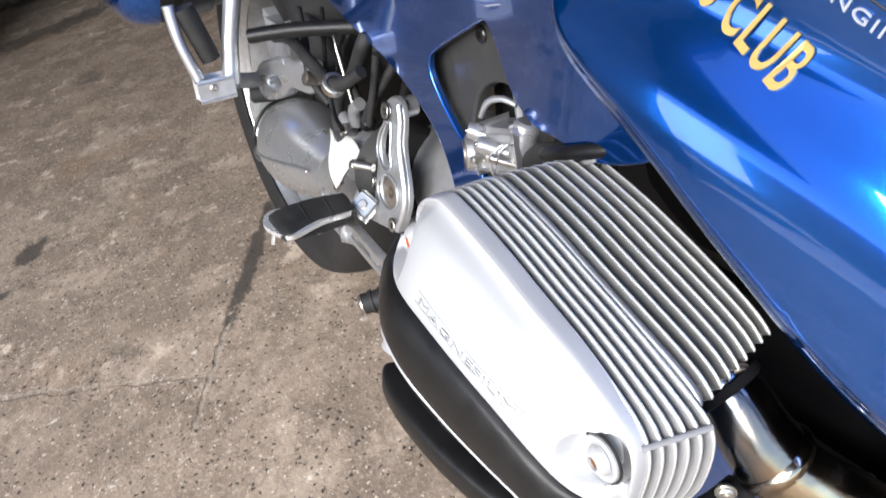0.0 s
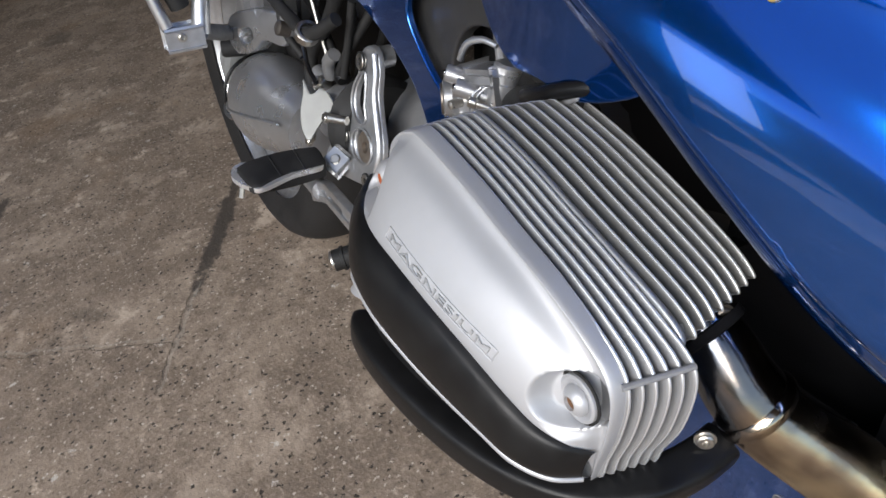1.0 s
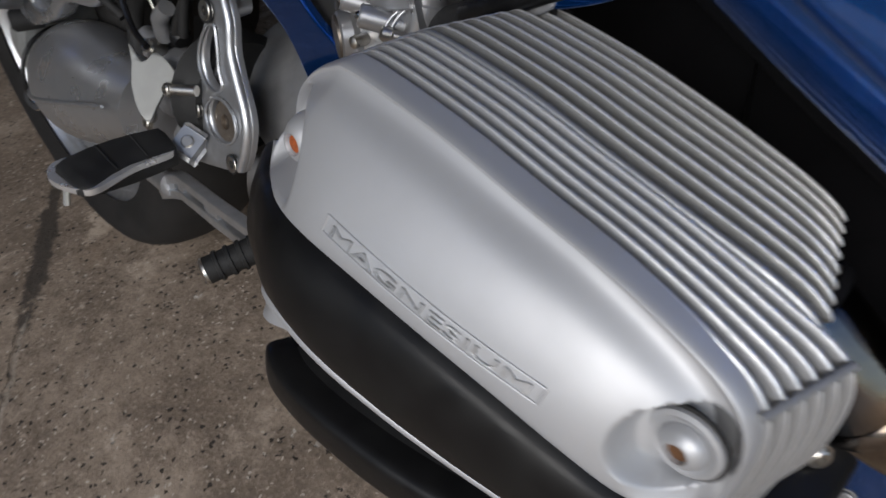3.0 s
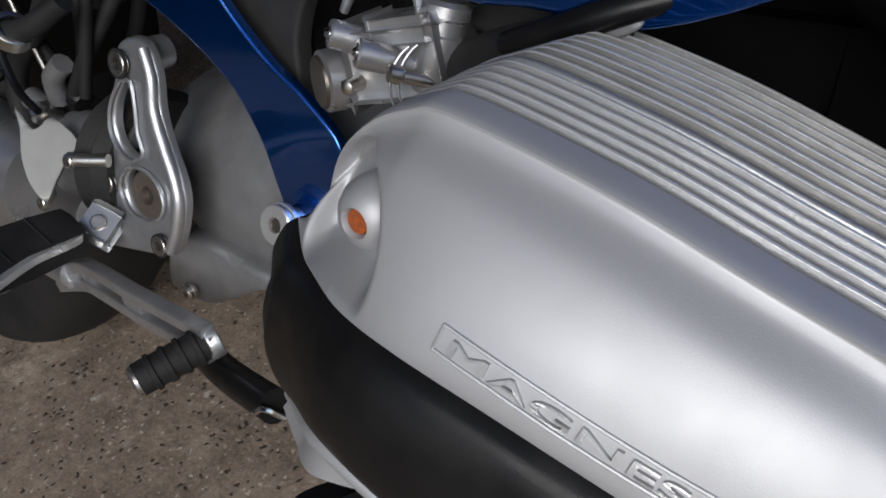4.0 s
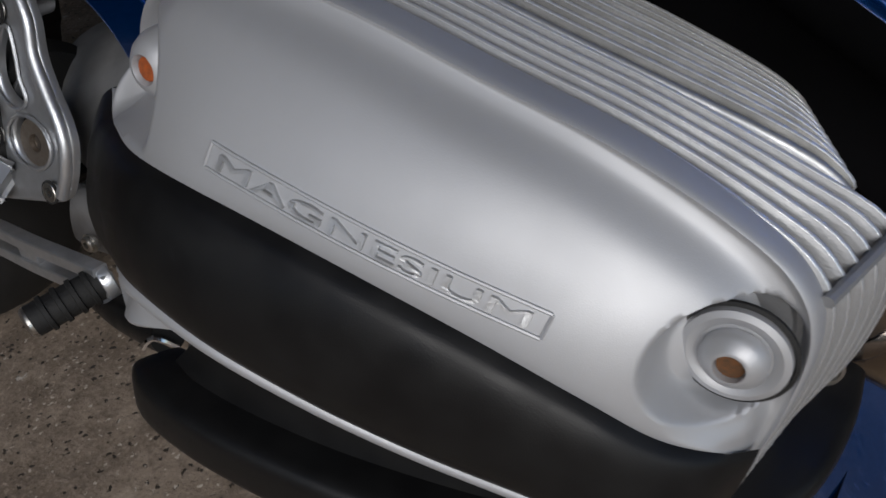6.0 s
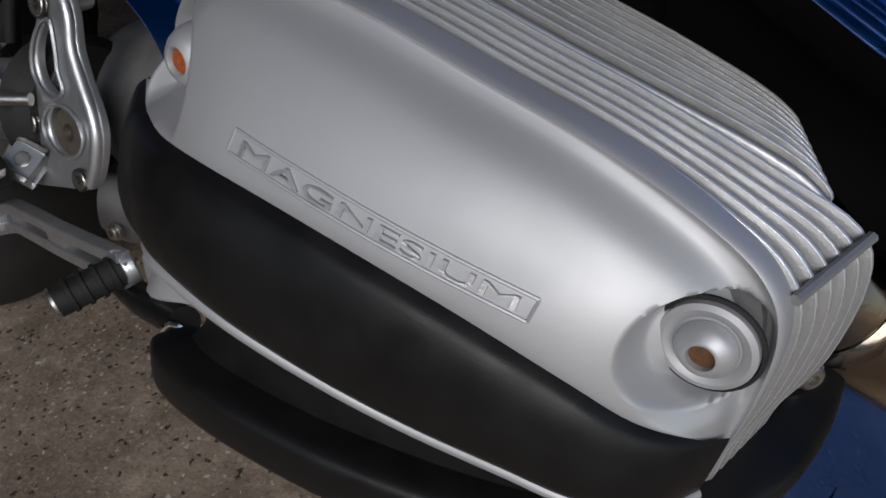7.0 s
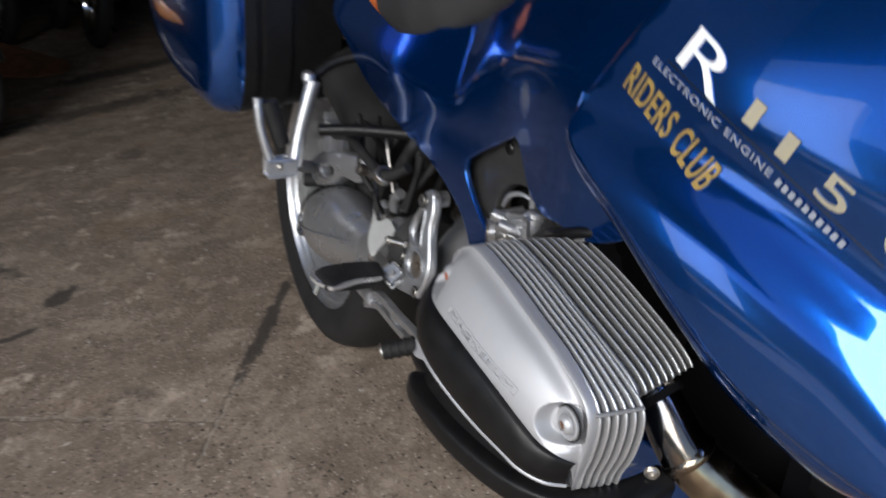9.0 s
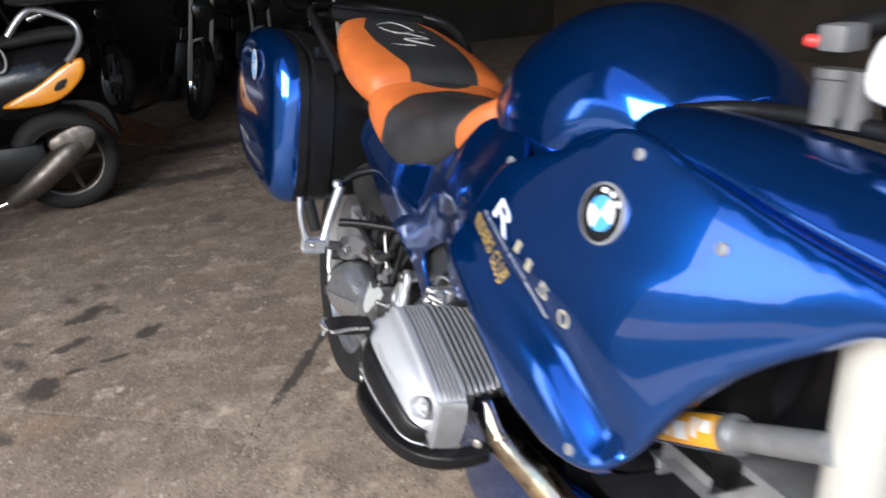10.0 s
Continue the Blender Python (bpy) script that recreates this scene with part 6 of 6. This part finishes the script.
def front_end():
    leg = part("fork_leg", tube([B(0.505, 0.11, 0.86), B(0.535, 0.112, 0.60), B(0.57, 0.114, 0.30)], [0.030, 0.031, 0.033], 28, 4), FORKMAT, bike, "white fork leg")
    axle = B(0.58, 0.0, 0.30)
    prof = [(0.06 * math.sin(np.pi * (t - 0.5)), 0.245 + 0.055 * max(0, math.cos(np.pi * (t - 0.5))) ** 0.75) for t in lin(1, 0, 13)]
    w = part("front_wheel", lathe([(0.052, 0.215)] + prof + [(-0.052, 0.215)], axle, RIGHT, 56, cap=False), TYRE, bike, "black front tyre")
    part("rim", lathe([(0.055, 0.213), (0.056, 0.226), (0.04, 0.20), (-0.04, 0.20), (-0.056, 0.226), (-0.055, 0.213), (0.03, 0.19), (0.055, 0.213)], axle, RIGHT, 56, cap=False), ALU, w)
    part("brake_disc", lathe([(0.07, 0.07), (0.07, 0.155), (0.075, 0.155), (0.075, 0.07), (0.07, 0.07)], axle, RIGHT, 48, cap=False), STEEL, w)
    sh_ = part("damper", tube([(0.250, -0.105, 0.553), (0.413, -0.10, 0.632)], 0.021, 24, 1), ALU, bike, "silver damper with a yellow sticker")
    part("damper_rod", tube([(0.41, -0.10, 0.630), (0.52, -0.10, 0.685)], 0.0145, 18, 1), GREYCAST, sh_)
    d, u, v = axes(Vector((0.163, 0.005, 0.079)))
    o = Vector((0.300, -0.1035, 0.5772))
    face = (Vector((0.5, -0.8, 0.6)) - d * Vector((0.5, -0.8, 0.6)).dot(d)).normalized()
    side = d.cross(face)
    bm = bmesh.new()
    rings = [[o + d * (0.115 * t) + 0.0216 * (face * math.cos(a) + side * math.sin(a)) for a in lin(-0.95, 0.95, 12)] for t in (0, 1)]
    skin(bm, rings, closed=False, cap=False)
    part("sticker", bm, YELLOW, sh_, "yellow and blue sticker")
    for t0, t1, a0, a1 in ((0.05, 0.22, -0.5, 0.3), (0.28, 0.36, -0.7, 0.5), (0.42, 0.62, -0.3, 0.6), (0.68, 0.76, -0.6, 0.4), (0.80, 0.95, -0.5, 0.1)):
        bm = bmesh.new()
        skin(bm, [[o + d * (0.115 * t) + 0.0218 * (face * math.cos(a) + side * math.sin(a)) for a in lin(a0, a1, 8)] for t in (t0, t1)], closed=False, cap=False)
        part("sticker_mark", bm, ENAMEL, sh_)
    bm = bmesh.new()
    for a0 in (-1.05, 0.92):
        rings = [[o + d * (0.115 * t) + 0.0217 * (face * math.cos(a) + side * math.sin(a)) for a in lin(a0, a0 + 0.13, 4)] for t in (0, 1)]
        skin(bm, rings, closed=False, cap=False)
    part("sticker_stripe", bm, BLUE, sh_)
    part("steering_arm", box(B(0.40, 0.03, 0.55), (0.10, 0.07, 0.035), (FWD, RIGHT, UPB), 0.02), GREYCAST, bike)
    part("radiator_duct", box(B(0.30, 0.02, 0.66), (0.10, 0.10, 0.10), (FWD, RIGHT, UPB), 0.02), BLACKP, bike)
    part("handlebar", tube([(0.37, 0.0, 1.0), (0.40, 0.05, 1.015), (0.42, 0.15, 1.02)], 0.013, 14, 5), BLACKP, bike)


front_end()


def controls():
    """Switch block, fluid cup and mirror over the right of the upper fairing."""
    c_ = part("switch_block", box((0.392, 0.0, 1.003), (0.015, 0.015, 0.012), None, 0.005), GREYCAST, bike, "grey switch block with a red button")
    part("red_button", lathe([(0, 0.006), (0.008, 0.006), (0.011, 0.004), (0.011, 0)], (0.376, -0.012, 0.999), (-0.7, -0.6, 0.2), 16), REDP, c_)
    part("fluid_cup", lathe([(0, 0.018), (0.040, 0.019), (0.042, 0.021), (0.05, 0.021), (0.052, 0)], (0.388, 0.0, 0.925), (0, 0.1, 1), 20), GREYGLASS, c_)
    part("cup_stem", lathe([(0, 0.013), (0.05, 0.013)], (0.415, 0.0, 0.925), (0, 0.1, 1), 16), GREYGLASS, c_)
    m_ = part("mirror", pillow([(0.465, -0.045, 0.962), (0.465, -0.045, 1.008), (0.49, -0.03, 1.018), (0.54, -0.02, 1.014), (0.54, -0.02, 0.958)], 0.02, 0.006, 0.003, 0.02, (0.5, -0.85, 0.1)), ENAMEL, bike, "white mirror housing")


controls()

# ---- the other vehicles in the shed ----


def scooter():
    x0 = -3.4
    s = thing("scooter", (x0, -1.1, 0), "black scooter with orange tail panel and silver rack", "scooter")

    def P(y, z, dx=0.0):
        return Vector((x0 + dx, y, z))
    ax_ = Vector((1, 0.12, 0))
    hub = P(-1.085, 0.262, 0.0)
    prof = [(0.062 * math.sin(math.pi * (t - 0.5)), 0.20 + 0.062 * max(0, math.cos(math.pi * (t - 0.5))) ** 0.75) for t in lin(1, 0, 11)]
    w = part("rear_wheel", lathe([(0.05, 0.175)] + prof + [(-0.05, 0.175)], hub, ax_, 44, cap=False), TYRE, s, "black tyre on a silver wheel")
    part("rim", lathe([(0.05, 0.172), (0.054, 0.186), (0.03, 0.165), (-0.03, 0.165), (-0.054, 0.186), (-0.05, 0.172)], hub, ax_, 44, cap=False), SOOTY, w)
    for k in range(5):
        a = 2 * math.pi * k / 5
        d = Vector((0, math.cos(a), math.sin(a)))
        part("spoke", tube([hub + d * 0.03, hub + d * 0.17], [0.018, 0.012], 8, 1), SOOTY, w)
    part("hub", lathe([(-0.06, 0.04), (0.06, 0.04), (0.065, 0.02)], hub, ax_, 20), SOOTY, w)
    ex = part("exhaust", tube([P(-0.93, 0.40, 0.12), P(-1.05, 0.32, 0.16), P(-1.22, 0.20, 0.17), P(-1.36, 0.115, 0.16)], [0.045, 0.066, 0.062, 0.042], 20, 6), SOOTY, s, "sooty grey exhaust silencer")
    part("heat_shield", pillow([P(y, z, 0.19) for y, z in ((-0.90, 0.42), (-0.98, 0.46), (-1.12, 0.40), (-1.10, 0.33), (-0.95, 0.33))], 0.01, 0.01, 0.01, 0.05, (1, 0, 0)), SOOTY, ex)
    part("tail_pipe", tube([P(-1.35, 0.12, 0.16), P(-1.43, 0.10, 0.16)], 0.016, 12, 1), CHROME, ex)
    part("tail_panel", pillow([P(y, z, 0.17) for y, z in ((-1.285, 0.578), (-1.12, 0.66), (-0.965, 0.752), (-0.885, 0.77), (-0.90, 0.69), (-1.0, 0.60), (-1.12, 0.568))], 0.03, 0.015, 0.01, 0.04, (1, 0, 0)), SCOOTOR, s, "orange tail panel")
    part("panel_mark", pillow([P(y, z, 0.186) for y, z in ((-1.04, 0.635), (-1.02, 0.67), (-0.975, 0.685), (-1.0, 0.645))], 0.002, 0.001, 0, 0.03, (1, 0, 0)), BLACKP, s)
    rings = []
    for y, hw, zb, zt in ((-2.0, 0.10, 0.55, 0.80), (-1.6, 0.16, 0.50, 0.80), (-1.3, 0.17, 0.48, 0.84), (-1.08, 0.165, 0.52, 0.86), (-0.93, 0.14, 0.66, 0.86), (-0.86, 0.07, 0.74, 0.84)):
        rings.append([P(y, (zb + zt) / 2 + (zt - zb) / 2 * math.sin(t), hw * math.cos(t)) for t in lin(0, 2 * math.pi, 24, False)])
    bm = bmesh.new()
    skin(bm, rings)
    part("body", bm, BLACKG, s, "black body and seat")
    rings = []
    for y, hw, z in ((-1.9, 0.12, 0.80), (-1.5, 0.15, 0.83), (-1.2, 0.155, 0.87), (-1.0, 0.14, 0.89), (-0.90, 0.08, 0.885)):
        rings.append([P(y, z + 0.035 * math.sin(t), hw * math.cos(t)) for t in lin(0, 2 * math.pi, 20, False)])
    bm = bmesh.new()
    skin(bm, rings)
    seat_ = part("seat", bm, LEATHER, s)
    part("seat_line", tube([P(-1.25 + 0.035 * math.cos(t), 0.80 + 0.06 * math.sin(t), 0.168) for t in lin(0, 6.28, 15)], 0.006, 6, 1), DIRTYWHITE, seat_)
    part("rack", tube([P(-1.19, 0.90, 0.13), P(-1.10, 0.995, 0.12), P(-1.03, 1.005, 0.10), P(-0.90, 0.94, 0.08), P(-0.885, 0.85, 0.12), P(-0.955, 0.76, 0.17)], 0.017, 12, 6), ALU, s, "silver grab rack")
    part("rack", tube([P(-1.03, 1.0, 0.10), P(-1.0, 1.0, -0.10), P(-1.12, 0.96, -0.12)], 0.015, 10, 4), ALU, s)
    part("top_box", box((x0 + 0.0, -0.95, 1.16), (0.20, 0.22, 0.13), None, 0.05), BLACKP, s, "black top box")
    part("mudguard", pillow([P(y, z, 0.0) for y, z in ((-0.80, 0.34), (-0.83, 0.5), (-0.95, 0.56), (-1.15, 0.56), (-1.3, 0.48), (-1.2, 0.53), (-1.0, 0.53), (-0.88, 0.46))], 0.12, 0.01, 0, 0.05, (1, 0, 0)), BLACKP, s)
    part("engine_case", box((x0 - 0.02, -1.35, 0.28), (0.12, 0.2, 0.10), None, 0.05), BLACKP, s)
    part("floorboard", box((x0, -1.95, 0.32), (0.16, 0.3, 0.06), None, 0.03), BLACKP, s)
    hub2 = P(-2.42, 0.25)
    f2 = part("front_wheel", lathe([(0.05, 0.175)] + prof + [(-0.05, 0.175)], hub2, ax_, 40), TYRE, s)
    part("rim", lathe([(0.05, 0.172), (0.03, 0.1), (-0.03, 0.1), (-0.05, 0.172)], hub2, ax_, 40), ALU, f2)
    part("leg_shield", box((x0, -2.22, 0.65), (0.2, 0.05, 0.35), None, 0.04), BLACKG, s)
    part("handlebar", tube([(x0 - 0.33, -2.15, 1.08), (x0, -2.22, 1.02), (x0 + 0.33, -2.15, 1.08)], 0.016, 10, 5), BLACKP, s)


scooter()


def parked_bike(at_, turn, label, body, shiny=CHROME, lean=-8, dark=GREYCAST, fork=GREYCAST):
    """A parked motorcycle in the gloom, its front wheel towards +x before it is turned."""
    m = Matrix.Translation(at_) @ Matrix.Rotation(radians(turn), 4, "Z") @ Matrix.Rotation(radians(lean), 4, "X")

    def P(x, y, z):
        return m @ Vector((x, y, z))
    side_ = (P(0, 1, 0) - P(0, 0, 0))
    b = thing("parked_motorcycle", at_, label, "motorcycle", "motorcycles parked in the shed")
    for nm, x in (("front_wheel", 0.0), ("rear_wheel", -1.38)):
        prof = [(0.055 * math.sin(math.pi * (t - 0.5)), 0.25 + 0.06 * max(0, math.cos(math.pi * (t - 0.5))) ** 0.75) for t in lin(1, 0, 11)]
        w = part(nm, lathe([(0.045, 0.225)] + prof + [(-0.045, 0.225)], P(x, 0, 0.31), side_, 44, cap=False), TYRE, b)
        part("rim", lathe([(0.04, 0.222), (0.045, 0.235), (0.02, 0.21), (-0.02, 0.21), (-0.045, 0.235), (-0.04, 0.222), (0.0, 0.205)], P(x, 0, 0.31), side_, 44, cap=False), shiny, w)
        bm = bmesh.new()
        for k in range(18):
            a = 2 * math.pi * k / 18
            tube_into(bm, [P(x, 0.03 * (-1) ** k, 0.31), P(x + 0.21 * math.cos(a), 0, 0.31 + 0.21 * math.sin(a))], 0.003, 5, 1)
        part("spokes", bm, shiny, w)
        part("hub", lathe([(-0.06, 0.035), (0.06, 0.035)], P(x, 0, 0.31), side_, 16), shiny, w)
    for s in (-1, 1):
        leg = part("fork_leg", tube([P(0.0, 0.085 * s, 0.31), P(-0.13, 0.085 * s, 0.62)], 0.022, 12, 1), fork, b, "bright fork leg")
        part("fork_tube", tube([P(-0.13, 0.085 * s, 0.60), P(-0.30, 0.085 * s, 1.02)], 0.017, 12, 1), fork, leg)
    part("mudguard", tube([P(0.33 * math.cos(a), 0, 0.31 + 0.33 * math.sin(a)) for a in lin(0.7, 2.3, 9)], 0.03, 8, 1), BLACKG, b)
    part("fork_brace", tube([P(-0.12, -0.085, 0.62), P(-0.10, 0, 0.66), P(-0.12, 0.085, 0.62)], 0.010, 8, 4), fork, b)
    hl = part("headlamp", lathe([(0, 0.04), (0.05, 0.085), (0.10, 0.095), (0.11, 0.08), (0.11, 0)], P(-0.28, 0, 0.88), P(1, 0, 0) - P(0, 0, 0), 24), BLACKG, b)
    part("handlebar", tube([P(-0.42, -0.36, 1.04), P(-0.32, -0.2, 1.10), P(-0.30, 0, 1.05), P(-0.32, 0.2, 1.10), P(-0.42, 0.36, 1.04)], 0.012, 10, 5), shiny, b)
    rings = []
    for x, hw, zb, zt in ((-0.36, 0.06, 0.80, 0.92), (-0.48, 0.13, 0.76, 0.99), (-0.68, 0.14, 0.74, 1.0), (-0.86, 0.08, 0.74, 0.88)):
        rings.append([P(x, hw * math.cos(t), (zb + zt) / 2 + (zt - zb) / 2 * math.sin(t)) for t in lin(0, 2 * math.pi, 20, False)])
    bm = bmesh.new()
    skin(bm, rings)
    part("fuel_tank", bm, body, b)
    rings = []
    for x, hw, zb, zt in ((-0.82, 0.08, 0.74, 0.83), (-1.05, 0.14, 0.72, 0.82), (-1.35, 0.13, 0.74, 0.86), (-1.58, 0.07, 0.80, 0.87)):
        rings.append([P(x, hw * math.cos(t), (zb + zt) / 2 + (zt - zb) / 2 * math.sin(t)) for t in lin(0, 2 * math.pi, 20, False)])
    bm = bmesh.new()
    skin(bm, rings)
    part("seat", bm, LEATHER, b)
    c = P(-0.66, 0, 0.45)
    ax3 = (P(1, 0, 0) - P(0, 0, 0), P(0, 1, 0) - P(0, 0, 0), P(0, 0, 1) - P(0, 0, 0))
    part("engine", box(c, (0.20, 0.14, 0.16), ax3, 0.05), dark, b)
    part("exhaust_pipe", tube([P(-0.45, 0.12, 0.55), P(-0.36, 0.14, 0.40), P(-0.50, 0.15, 0.24), P(-1.0, 0.16, 0.26), P(-1.65, 0.17, 0.36)], [0.02, 0.02, 0.025, 0.04, 0.045], 12, 5), shiny, b)
    part("frame", tube([P(-0.33, 0, 0.95), P(-0.40, 0, 0.5), P(-0.60, 0, 0.26), P(-0.95, 0, 0.30), P(-1.0, 0, 0.72)], 0.02, 10, 5), BLACKG, b)
    part("swingarm", tube([P(-0.95, 0.08, 0.34), P(-1.38, 0.08, 0.31)], 0.02, 10, 1), BLACKG, b)
    part("side_stand", tube([P(-0.72, 0.14, 0.30), P(-0.62, 0.30, 0.045)], 0.012, 8, 1), BLACKG, b)
    return b


parked_bike((-5.65, -0.32, 0.0), 8, "dark motorcycle with bright fork legs and spoked wheel", BLACKG, CHROME, -16, BLACKP, FORKMAT)
parked_bike((-7.9, -1.7, 0.0), 160, "dark motorcycle parked in the gloom", BLACKG, BLACKP, -8, BLACKP)
parked_bike((-5.6, 1.0, 0.0), 10, "dark motorcycle with chromed engine parts", BLACKG, CHROME, -8, BLACKP, FORKMAT)
parked_bike((-6.5, -0.95, 0.0), 25, "dark motorcycle standing between its neighbours", BLACKG, GREYCAST, -10, BLACKP, BLACKP)
parked_bike((-6.3, 0.35, 0.0), 12, "dark motorcycle with bright fork legs at the back", BLACKG, GREYCAST, -10, BLACKP, GREYCAST)
parked_bike((-2.2, 3.4, 0.0), -70, "dark motorcycle parked along the inner wall", BLACKG, GREYCAST)
card = part("cardboard_sheet", pillow([(-5.0, -0.95, 0.03), (-4.85, -0.62, 0.025), (-5.1, -0.55, 0.02), (-5.35, -0.85, 0.16), (-5.4, -1.1, 0.24)], 0.008, 0.004, 0.02, 0.08, (0.3, 0, 1)), BROWN, None)
tagged(card, "crumpled brown cardboard sheet lying on the floor", "cardboard")
